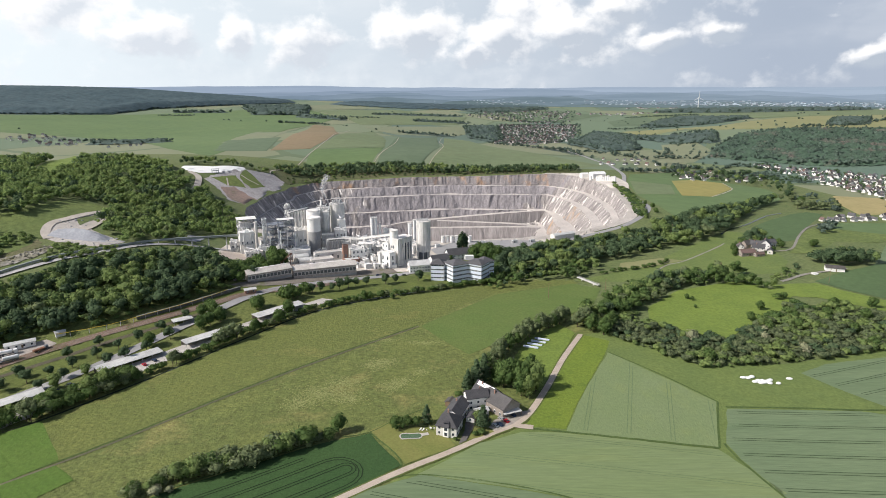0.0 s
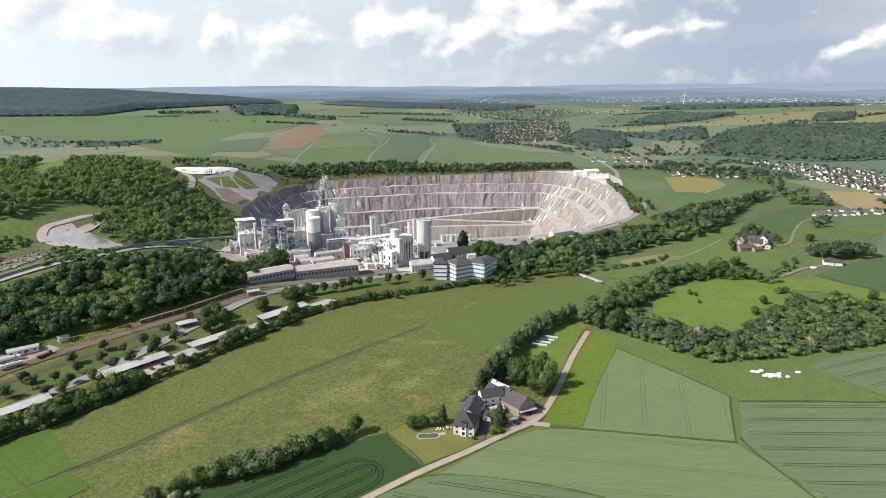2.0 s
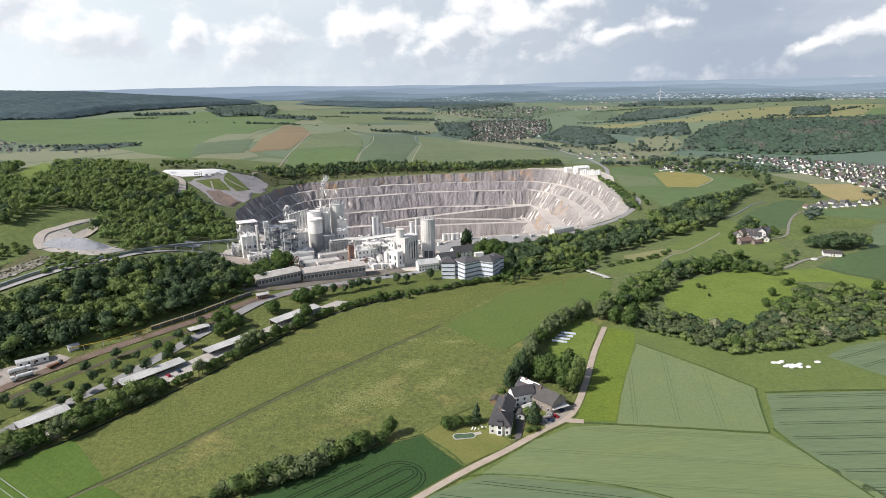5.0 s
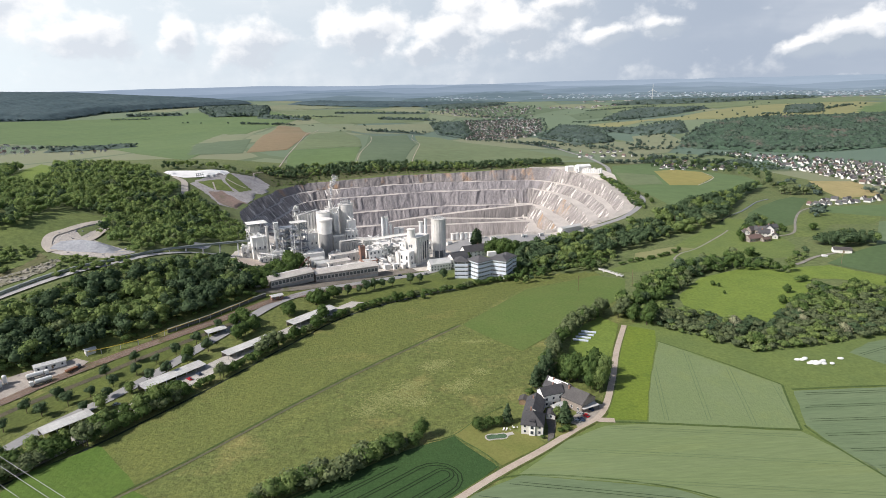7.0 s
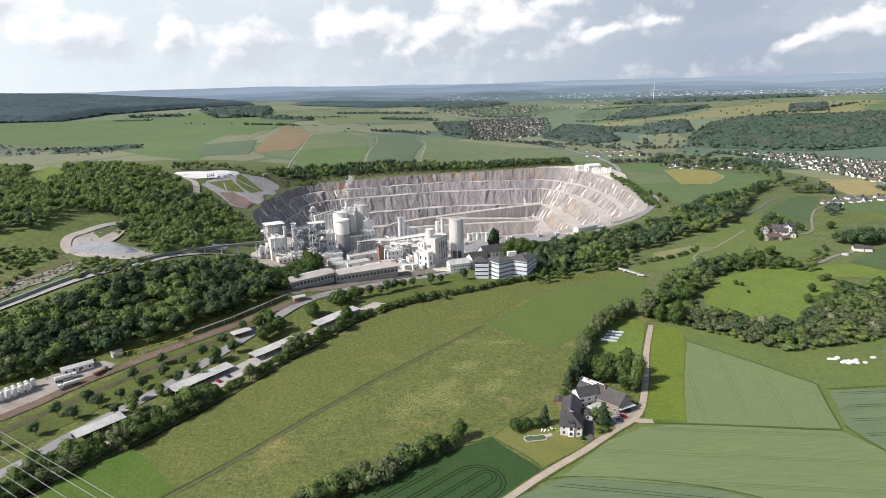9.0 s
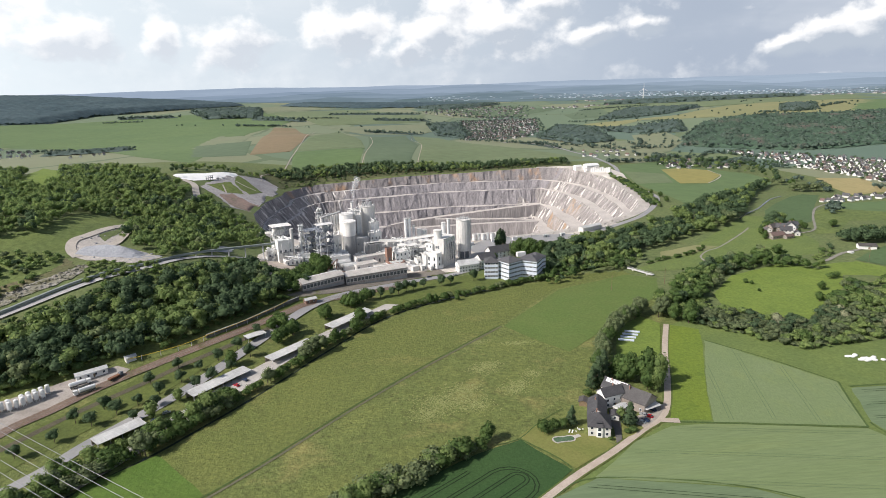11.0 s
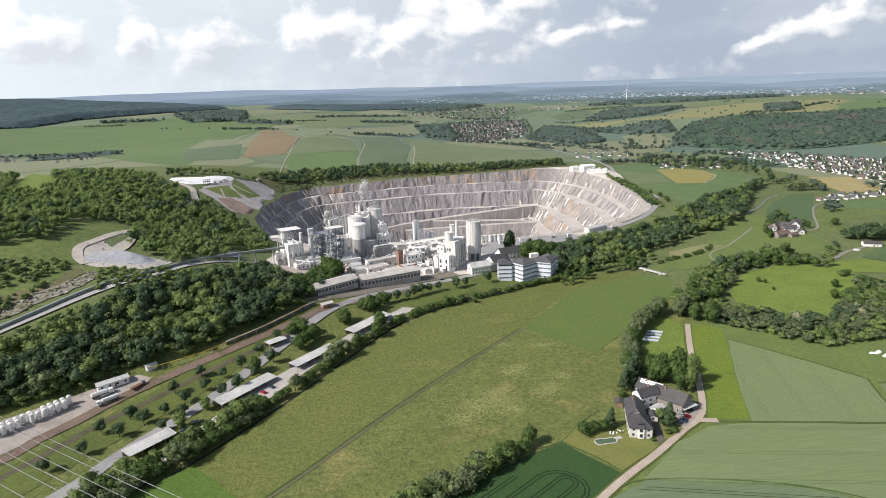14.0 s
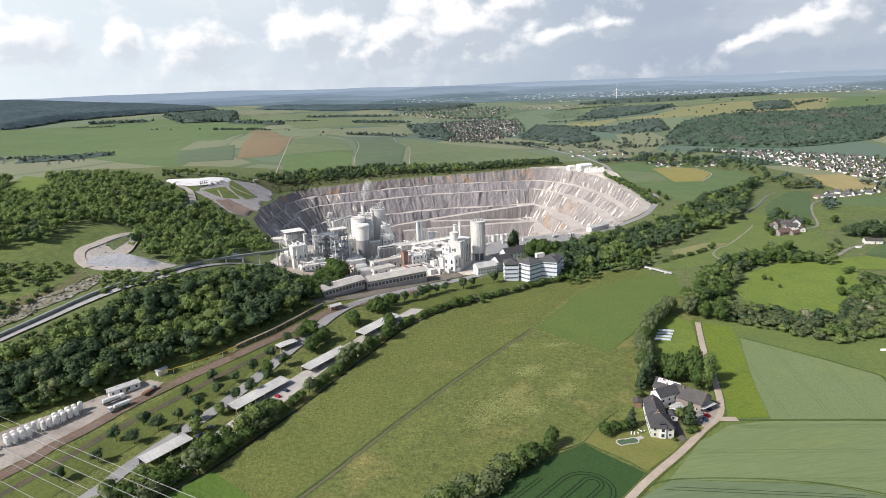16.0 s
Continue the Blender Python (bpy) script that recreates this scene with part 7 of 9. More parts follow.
# pipe racks
for k in range(16):
    x, y = UR.uniform(-104, -46), UR.uniform(592, 640)
    th = thing("pipe_rack", "pale steel pipe rack between process buildings", "pipes", x, y, None, UR.choice((25, 115, 25)))
    L, h = UR.uniform(10, 24), UR.uniform(5, 13)
    bm = bmesh.new()
    for q in (-1, 0, 1):
        for e in (-1, 1):
            add_beam(bm, (q * L / 2.2, e, -0.5), (q * L / 2.2, e, h), 0.3, 0.3)
        add_beam(bm, (q * L / 2.2, -1.2, h), (q * L / 2.2, 1.2, h), 0.3, 0.3)
    part("trestle", bm, M["dusty_steel"], th)
    bm = bmesh.new()
    for j in range(4):
        e = -1.0 + 0.66 * j
        add_tube(bm, [(-L / 2, e, h - 2.5), (-L / 2, e, h + 0.4), (L / 2, e, h + 0.4 + 0.3 * (j % 2)), (L / 2 + 1, e, h + 2)], UR.uniform(0.16, 0.36))
    part("pipe", bm, M[UR.choice(("white_paint", "concrete", "dusty_steel"))], th)
# loose plant, skips and heaps on the yard below
for k in range(30):
    x = UR.uniform(-84, -56)
    y = 566 + (x + 84) * 0.35 + UR.uniform(0, 9)
    if k % 3 == 0:
        th = thing("skip", "pale dusty steel skip on the works yard", "container", x, y, None, UR.uniform(0, 180), "skips and boxes on the yard")
        bm = box((0, 0, 0.8), (UR.uniform(2.5, 5), 2.0, 1.6), 0, 0.1)
        part("body", bm, M[UR.choice(("white_paint", "dusty_steel"))], th)
    elif k % 3 == 1:
        silo("small white tank on the yard", x, y, UR.uniform(0.7, 1.3), 0, UR.uniform(2, 5), "white_paint", rail=False, seg=12)
    else:
        plant("yard_cabin", "small pale cabin on the works yard", x, y, UR.choice((25, 115, 60)), UR.uniform(2.5, 6), 2.4, UR.uniform(2.2, 3.5), UR.choice(("white_wall", "concrete")))

# chimney with its plume
st = thing("chimney_stack", "slim pale exhaust stack", "chimney", -131, 652)
part("flue", cyl(0, 0, 0, 1.6, 1.2, 52, 18), M["concrete"], st, smooth=True)
part("rim", cyl(0, 0, 52, 1.45, 1.45, 0.8, 18), M["dusty_steel"], st)

PR = np.random.RandomState(14)
vs, fs, n = [], [], 0
for k in range(46):
    u = k / 45
    v = ICO2[0] * (1 + PR.normal(0, 0.08, len(ICO2[0])))[:, None] * (0.6 + 1.5 * u) * PR.uniform(0.6, 1.3)
    v = v + np.array([u * 6 + 1.2 * math.sin(u * 9) + PR.normal(0, 0.3 + 1.3 * u), PR.normal(0, 0.4 + 1.2 * u), 53 + u * 23 + PR.normal(0, 0.9)])
    vs.append(v)
    fs.append(ICO2[1] + n)
    n += len(v)
plume = new("steam_plume", mesh_np("steam_plume", np.vstack(vs), np.vstack(fs), [steam_mat()], smooth=True))
plume.location = (-131, 652, 0)
tagged(plume, "thin white plume of steam over the exhaust stack", "steam", kind="stuff")

# conveyors and pipe bridges
conveyor("pale inclined conveyor bridge up to the packing building", (-86, 611, 19), (-49, 587, 29), 2.4, 2.2, 3)
conveyor("pale conveyor bridge between process buildings", (-104, 618, 18), (-86, 611, 19), 2.4, 2.2, 1)
lc = thing("land_conveyor", "long grey-green covered conveyor along the hillside", "conveyor", 0, 0, 0)
LC = [(x, y, gz(x, y) + 1.8) for x, y in ((-430, 362), (-398, 398), (-364, 434), (-348, 452), (-332, 472), (-313, 493), (-291, 511), (-272, 538))] + [(-252, 562, 30.5), (-226, 576, 29), (-201, 592, 27)]
lp = spline(LC, 12)
for a, b in zip(lp, lp[1:]):
    part("gallery", add_beam(bmesh.new(), a, b, 2.4, 1.7), M["green_steel"], lc)
    g = gz(a[0], a[1])
    if a[2] - g > 1.4:
        part("trestle", box((a[0], a[1], (a[2] - 1 + g) / 2 - 0.3), (0.6, 1.6, max(0.3, a[2] - 0.4 - g)), 40), M["dusty_steel"], lc)
conveyor("inclined conveyor from the crusher frame to the mill", (-190, 612, 30), (-170, 606, 32), 2.2, 2.0, 0)
conveyor("pale conveyor gallery between silos", (-136, 640, 40), (-160, 636, 40), 2.2, 2.0, 0)
conveyor("inclined conveyor out of the quarry", (-226, 680, 18), (-196, 618, 32), 2.4, 2.2, 2)

# low white clutter in front of the process buildings
CR = random.Random(83)
for k in range(26):
    x, y = CR.uniform(-80, -46), CR.uniform(562, 592)
    y += (x + 80) * 0.25
    w_, d_, h_ = CR.uniform(2.5, 7), CR.uniform(2, 5), CR.uniform(1.8, 5.0)
    if k % 4 == 3:
        th = thing("small_tank", "small white tank among the process buildings", "tank", x, y, None, 25, "small tanks in the works yard")
        part("shell", cyl(0, 0, -0.3, d_ * 0.4, d_ * 0.4, h_ + 1.0, 16), M["white_paint"], th)
        part("lid", cyl(0, 0, h_ + 0.7, d_ * 0.4, d_ * 0.12, 0.6, 16), M["concrete"], th)
    else:
        th = thing("yard_block", "low dusty white plant room in the works yard", "plant room", x, y, None, CR.choice((25, 115)), "plant rooms in the works yard")
        part("wall", box((0, 0, h_ / 2 - 0.3), (w_, d_, h_ + 0.6)), M[CR.choice(("white_wall", "concrete", "white_wall"))], th)
        part("roof", box((0, 0, h_ + 0.1), (w_ + 0.4, d_ + 0.4, 0.25)), M["white_paint"], th)
        part("door", box((w_ * 0.2, -d_ / 2, 1.0), (1.0, 0.2, 2.0)), M["dark_steel"], th)
        if k % 3 == 0:
            part("duct", add_tube(bmesh.new(), [(0, 0, h_), (0, 0, h_ + 2.2), (CR.uniform(-4, 4), CR.uniform(-2, 2), h_ + 2.2)], 0.4), M["white_paint"], th)


# the long hall by the rails
def long_hall(label, a, b, w, h, hr, mt):
    a, b = Vector(a), Vector(b)
    c, d = (a + b) / 2, b - a
    th = thing("long_hall", label, "hall", c.x, c.y, None, math.degrees(math.atan2(d.y, d.x)))
    l = d.length
    part("wall", gable_walls(w, l, h, hr), M[mt], th)
    part("roof", gable_roof(w, l, h, hr, 0.6, 0.3), M["hall_roof"], th)
    n = int(l / 3.2)
    for k in range(n):
        x = (k + 0.5) / n * l - l / 2
        fr = piece("window", ("hallf", 1), lambda: box((0, 0, 0), (2.95, 0.16, 3.3)), M["concrete"], th, (x, -w / 2, h * 0.60))
        piece("pane", ("hallp", 1), lambda: box((0, 0, 0), (2.6, 0.24, 2.8)), M["hall_glass"], fr, (0, 0, 0))
    part("plinth", box((0, -w / 2 - 0.1, 0.5), (l, 0.3, 2.0)), M["grey_concrete"], th)
    part("skylight", box((0, w * 0.12, hr - 0.2), (l * 0.9, 1.6, 1.0)), M["concrete"], th)
    return th


long_hall("long weathered brown hall with windows and a pale roof", (-135, 530), (-82, 550), 12.5, 9, 11.5, "hall_wall")
long_hall("long weathered hall beside the rail cutting", (-170, 507), (-138, 529), 12, 7.5, 10, "hall_wall")
hut = house("platform_hut", "small brick hut with a flat canopy by the rails", -159, 482, 30, 5, 9, 3, 4, "brick", "sheet_roof", win=(1, 2, 1), chimney=False)
wl_ = thing("retaining_wall", "dark stained concrete wall along the rail cutting", "wall", 0, 0, 0)
wp = spline([(-168, 485), (-176, 474), (-189, 456), (-203, 438), (-222, 419)], 4)
for a, b in zip(wp, wp[1:]):
    z0, z1 = gz(*a), gz(*b)
    part("panel", add_beam(bmesh.new(), (a[0], a[1], z0 + 1.0), (b[0], b[1], z1 + 1.0), 0.6, 3.4), M["stained_concrete"], wl_)
    part("coping", add_beam(bmesh.new(), (a[0], a[1], z0 + 2.8), (b[0], b[1], z1 + 2.8), 0.8, 0.25), M["grey_concrete"], wl_)
# reddish spoil beside the hall
hp = thing("earth_heap", "reddish brown earth heap beside the hall", "heap", -142, 548)
bm = bmesh.new()
bmesh.ops.create_icosphere(bm, subdivisions=4, radius=1)
for v in bm.verts:
    n = noise.fractal(v.co * 1.7, 0.7, 2.1, 4)
    v.co = Vector((v.co.x * 9, v.co.y * 6, max(-0.1, v.co.z) * 5.0)) * (1 + 0.22 * n)
part("earth", bm, M["red_soil"], hp)
# loading crane of the hall
cr = thing("loading_crane", "brown lattice loading crane", "crane", -142, 556)
bm = bmesh.new()
for s in (-1, 1):
    add_beam(bm, (s * 1.5, 0, -0.5), (s * 0.4, 0, 14), 0.4, 0.4)
    add_beam(bm, (s * 0.5, 0, 14), (s * 0.3 - 12, -8, 3), 0.35, 0.35)
part("lattice", bm, M["rust"], cr)
part("cabin", box((0, 0, 9), (2.2, 2.2, 2.4)), M["brown_wall"], cr)


# ---------------------------------------------------------------- office and admin house
def office():
    th = thing("office_building", "white four-storey office with grey bands and dark pyramid roofs", "office building", 0, 0, 0)
    hgt = 15.5
    g = -1.5
    blocks = [(-4, 541, 12, 14, -8, 14.5), (12, 537, 17, 16, 32, 15.5), (31, 538, 17, 15, -32, 15.5), (38, 547, 13, 13, 35, 15.0)]
    for bx, by, l, w, rz, h in blocks:
        part("wall", box((bx, by, h / 2 + g), (l, w, h + 1), rz), M["office_wall"], th)
        m = Matrix.Translation((bx, by, g)) @ Matrix.Rotation(radians(rz), 4, "Z")
        bm = hip_roof(w, l, h + 0.5, h + 4.3, 0.6)
        bm.transform(m)
        part("roof", bm, M["slate"], th)
        for s in range(4):
            band = box((0, 0, 0), (l + 0.3, w + 0.3, 0.9))
            band.transform(m @ Matrix.Translation((0, 0, 1.0 + s * 3.8)))
            part("parapet_band", band, M["office_wall"], th)
            strip = box((0, 0, 0), (l + 0.12, w + 0.12, 1.5))
            strip.transform(m @ Matrix.Translation((0, 0, 2.6 + s * 3.8)))
            part("window_strip", strip, M["strip_grey"], th)
            for k in range(5):
                for sx, sy, rr in ((0, -1, 0), (0, 1, 0), (1, 0, 90), (-1, 0, 90)):
                    o = (k + 0.5) / 5 - 0.5
                    p = (o * l, sy * w / 2, 0) if sy else (sx * l / 2, o * w, 0)
                    q = m @ Vector((p[0], p[1], 2.6 + s * 3.8))
                    fr = piece("window", ("of", 1), lambda: box((0, 0, 0), (2.6, 0.2, 1.7)), M["white_paint"], th, q, radians(rz + rr))
                    piece("pane", ("op", 1), lambda: box((0, 0, 0), (2.1, 0.3, 1.2)), M["glass"], fr, (0, 0, 0))
    part("plant_room", box((24, 545, 17), (8, 4, 4), 10), M["white_wall"], th)


office()
house("admin_house", "white two-storey office house with a pale grey roof", -23, 563, 16, 10, 20, 7, 10.5, roof="sheet_roof", win=(2, 7, 3), chimney=False, category="house")
house("admin_house", "white gabled office house joined to another", -4, 575, 30, 11, 18, 8.5, 13, win=(2, 6, 3), chimney=False, category="house")
house("dark_roof_house", "white house with a long dark roof behind the office", 16, 606, 20, 12, 26, 6, 11, win=(2, 6, 3))
# bag silos in a row behind
for k in range(7):
    silo("short white storage silo in a row", 0 + k * 5.0, 672 + (k % 2), 2.0, 0, 7, "white_paint", rail=False, seg=16)
house("pit_shed", "long pale shed at the quarry edge", 138, 690, 28, 8, 30, 5, 6.5, "concrete", "sheet_roof", win=None, chimney=False, door=False, category="shed")
# lime sheds on the far rim
house("lime_shed", "large white lime shed with a pale roof", 272, 1082, 12, 16, 24, 9, 12, "white_wall", "white_paint", win=None, chimney=False, door=False, category="shed")
house("lime_shed", "white lime shed joined to a larger one", 251, 1092, 12, 11, 12, 7, 9, "white_wall", "white_paint", win=None, chimney=False, door=False, category="shed")
for k in range(12):
    silo("white lime silo below the sheds", 256 + k * 3.4, 1064 - k * 1.5, 2.0, 0, 7 + (k % 3), "white_paint", rail=False, seg=14)
for k in range(2):
    plant("pad_container", "grey storage block on the pad", -344 + k * 6, 963 + k * 8, 45, 4.0, 2.2, 2.2, "dusty_steel", category="container")

# lime heaped over the storage pad, with a loading frame
LR = np.random.RandomState(47)
for cx, cy, along, wide, high in ((-388, 945, 9, 4.5, 1.8), (-374, 947, 8, 4.0, 1.2), (-346, 976, 12, 5.0, 1.6), (-334, 1004, 12, 5.0, 2.2)):
    ga, gr = np.meshgrid(np.linspace(0, 2 * math.pi, 25)[:-1], np.linspace(0, 1, 7))
    hx, hy = cx + np.cos(ga) * gr * along * 0.6 - np.sin(ga) * gr * wide * 0.8, cy + np.cos(ga) * gr * along * 0.8 + np.sin(ga) * gr * wide * 0.6
    hz_ = ground(hx, hy) + 0.4 + high * (1 - gr) * (0.8 + 0.4 * LR.rand(*gr.shape))
    cell = (np.arange(6)[:, None] * 24 + np.arange(24)).ravel()
    nxt = (np.arange(6)[:, None] * 24 + (np.arange(24) + 1) % 24).ravel()
    tagged(new("lime_heap", mesh_np("lime_heap", np.stack([hx.ravel(), hy.ravel(), hz_.ravel()], 1), np.vstack([np.stack([cell, cell + 24, nxt + 24], 1), np.stack([cell, nxt + 24, nxt], 1)]), [M["lime"]])),
           "low bright white lime heap on the storage pad", "heap", kind="stuff")
lf = thing("loading_station", "dark open loading station on the white pad", "loading station", -353, 953, None, 42)
for k in range(4):
    piece("post", ("lfp", 1), lambda: box((0, 0, 3.0), (0.5, 0.5, 6.6)), M["dark_steel"], lf, (-5 + k * 3.3, 0, 0))
part("deck", box((0, 0, 3.4), (11, 2.6, 0.7)), M["dark_steel"], lf)
part("roof", box((0, 0, 6.4), (11.4, 3.0, 0.5)), M["dusty_steel"], lf)

# gravel heap on the hillside dump
c = spline([(-352, 545), (-338, 545), (-318, 541), (-300, 534), (-288, 530)], 3)
hn = len(c)
tt = np.linspace(0, 1, hn)
ht = 6.5 * np.sin(np.clip(tt * 1.15 + 0.12, 0, 1) * math.pi) ** 0.7
vv, ff = [], []
RNDH = np.random.RandomState(8)
for k, (x, y) in enumerate(c):
    for j, u in enumerate(np.linspace(-1, 1, 9)):
        px_, py_ = x + u * 3.0, y + u * 12.0 * (0.5 + 0.5 * math.sin(math.pi * min(1, tt[k] + 0.15)))
        vv.append((px_, py_, gz(px_, py_) + max(0.0, ht[k] * (1 - abs(u) ** 1.2)) + RNDH.uniform(0, 0.7)))
for k in range(hn - 1):
    for j in range(8):
        q = k * 9 + j
        ff += [(q, q + 9, q + 10), (q, q + 10, q + 1)]
tagged(new("gravel_heap", mesh_np("gravel_heap", np.array(vv), np.array(ff), [M["grey_rubble"]])), "long bluish grey gravel heap on the hillside", "heap", kind="stuff")

# ---------------------------------------------------------------- sheds, rails, yard
def open_shed(label, x, y, rz, l, w, h=2.7):
    th = thing("open_shed", label, "shed", x, y, None, rz, "long parking sheds")
    bm = bmesh.new()
    v = [(-l / 2, -w / 2, h), (l / 2, -w / 2, h), (l / 2, w / 2, h + 0.7), (-l / 2, w / 2, h + 0.7)]
    lo, up = [bm.verts.new(p) for p in v], [bm.verts.new((p[0], p[1], p[2] + 0.25)) for p in v]
    bm.faces.new(lo)
    bm.faces.new(up)
    for i in range(4):
        bm.faces.new((lo[i], lo[(i + 1) % 4], up[(i + 1) % 4], up[i]))
    part("roof", bm, M["sheet_roof"], th)
    n = int(l / 2.4)
    for k in range(n + 1):
        piece("roof_rib", ("rib", w), lambda: add_beam(bmesh.new(), (0, -w / 2, 0.03), (0, w / 2, 0.73), 0.12, 0.12), M["sheet_roof"], th, (-l / 2 + k * l / n, 0, h + 0.25))
    part("back_wall", box((0, w / 2 - 0.3, h / 2), (l - 0.4, 0.25, h + 0.6)), M["brown_wall"], th)
    for k in range(int(l / 6) + 1):
        piece("post", ("post", h), lambda: box((0, 0, h / 2 - 0.3), (0.25, 0.25, h + 0.6)), M["dusty_steel"], th, (-l / 2 + 0.4 + k * (l - 0.8) / int(l / 6), -w / 2 + 0.6, 0))
    return th


open_shed("long open parking shed with a pale corrugated roof", -200, 362, 49, 40, 8.5)
open_shed("long open parking shed with a weathered patchy roof", -163.5, 400, 48, 36, 8)
open_shed("long open parking shed partly under trees", -239, 314, 47, 25, 8)
open_shed("long open parking shed with a flat grey roof", -127, 449, 48, 42, 9)
open_shed("short open shed with a pale roof beside the road", -190, 421, 40, 14, 6)
house("yard_hut", "long low white hut with a grey roof by the yard", -279, 377, 36, 5.5, 17, 3.2, 4.2, "white_wall", "sheet_roof", win=(1, 4, 1), chimney=False, category="hut")
house("pump_hut", "small grey hut beside the yellow pipe", -262, 393, 40, 3.5, 6, 2.6, 3.4, "concrete", "sheet_roof", win=None, chimney=False, door=False, category="hut")

for k, off in enumerate((-1.6, 2.4)):
    for s in (-0.72, 0.72):
        c = spline(RAILWAY, 5)
        d = np.gradient(c, axis=0)
        d /= np.linalg.norm(d, axis=1)[:, None]
        c = c + np.stack([-d[:, 1], d[:, 0]], 1) * (off + s)
        v, f = ribbon_np(c, 0.24, 0.62, curve=False)
        structure("rail", mesh_np("rail", v, f, [M["rust"]]), "rusty brown steel rail on ballast", "rail")

yp = thing("yellow_pipe", "long yellow pipe on low posts beside the rails", "pipe", 0, 0, 0)
YP = [(x, y, gz(x, y) + 3.2) for x, y in spline([(-262, 389), (-236, 404), (-217, 422), (-199, 441), (-183, 462), (-175, 476)], 8)]
bm = bmesh.new()
rows = [[bm.verts.new((x + 0.16 * cx, y - 0.16 * cx, z + 0.22 * cz)) for cx, cz in ((1, 0), (0.7, 0.7), (0, 1), (-0.7, 0.7), (-1, 0), (-0.7, -0.7), (0, -1), (0.7, -0.7))] for x, y, z in YP]
for a, b in zip(rows, rows[1:]):
    for k in range(8):
        bm.faces.new((a[k], a[(k + 1) % 8], b[(k + 1) % 8], b[k]))
part("pipe", bm, M["yellow_paint"], yp)
for x, y, z in YP:
    piece("post", ("yp", 1), lambda: box((0, 0, -1.5), (0.3, 0.3, 3.6)), M["dusty_steel"], yp, (x, y, z))

def mobile_silo(x, y):
    th = thing("mobile_silo", "white steel mobile silo standing on short legs", "silo", x, y, None, 45, "mobile silos in the yard")
    bm = cyl(0, 0, 1.1, 1.2, 1.2, 4.2, 18)
    add_cyl(bm, 0, 0, 0.35, 0.4, 1.2, 0.75, 18)
    add_cyl(bm, 0, 0, 5.3, 1.2, 0.5, 0.4, 18)
    part("tank", bm, M["white_paint"], th)
    for sx in (-1, 1):
        for sy in (-1, 1):
            piece("leg", ("ms", 1), lambda: box((0, 0, 0.6), (0.2, 0.2, 1.4)), M["white_paint"], th, (sx * 0.85, sy * 0.85, 0))
    return th


first = mobile_silo(-296, 360)
for k in range(1, 24):
    row, i = divmod(k, 12)
    x, y = -296 - i * 2.35 + row * 1.9, 360 - i * 2.3 - row * 2.2
    if k % 7 == 5:
        continue
    copy_thing(first, pose(x, y, gz(x, y) + 0.25, 0, 0, 45 + 7 * k))
for k in range(6):
    x, y = -326 - (k % 3) * 3, 331 - k * 2.5
    copy_thing(first, pose(x, y, gz(x, y) + 0.25, 0, 0, 10 * k))


def wheels(th, xs, y, r):
    for x in xs:
        for s in (-1, 1):
            w = piece("wheel", ("wh", r), lambda: (lambda b: (b.transform(Matrix.Rotation(radians(90), 4, "X")), b)[1])(cyl(0, 0, -0.14, r, r, 0.28, 14)), M["tyre"], th, (x, s * y, r))
            piece("rim", ("rm", r), lambda: (lambda b: (b.transform(Matrix.Rotation(radians(90), 4, "X")), b)[1])(cyl(0, 0, -0.16, r * 0.55, r * 0.55, 0.32, 10)), M["silver_car"], w, (0, 0, 0))


def tanker(x, y, rz):
    th = thing("tank_truck", "white tank truck parked on the gravel yard", "truck", x, y, None, rz, "trucks in the yard")
    bm = bmesh.new()
    bmesh.ops.create_cone(bm, cap_ends=True, segments=20, radius1=1.2, radius2=1.2, depth=8.4, matrix=Matrix.Translation((-1.5, 0, 2.5)) @ Matrix.Rotation(radians(90), 4, "Y"))
    bmesh.ops.create_uvsphere(bm, u_segments=16, v_segments=8, radius=1.2, matrix=Matrix.Translation((-5.7, 0, 2.5)) @ Matrix.Diagonal((0.4, 1, 1, 1)))
    part("tank", bm, M["white_paint"], th)
    part("chassis", box((0, 0, 0.95), (11.5, 1.0, 0.35)), M["dark_steel"], th)
    cab = part("cab", box((4.6, 0, 2.0), (2.2, 2.4, 2.6), 0, 0.2), M["white_paint"], th)
    part("windscreen", box((5.72, 0, 2.5), (0.1, 2.1, 0.9)), M["glass"], cab)
    wheels(th, (4.6, -2.6, -3.9, -5.2), 1.05, 0.5)


tanker(-281, 367, 40)
tanker(-276, 360, 222)
tr = thing("flatbed_truck", "rusty red flatbed truck on the gravel yard", "truck", -264, 374, None, 60, "trucks in the yard")
part("flatbed", box((-1, 0, 1.4), (7, 2.4, 0.9)), M["rust"], tr)
part("cab", box((3.7, 0, 1.7), (2.0, 2.3, 2.2), 0, 0.2), M["dark_steel"], tr)
wheels(tr, (3.6, -2.0, -3.4), 1.0, 0.5)


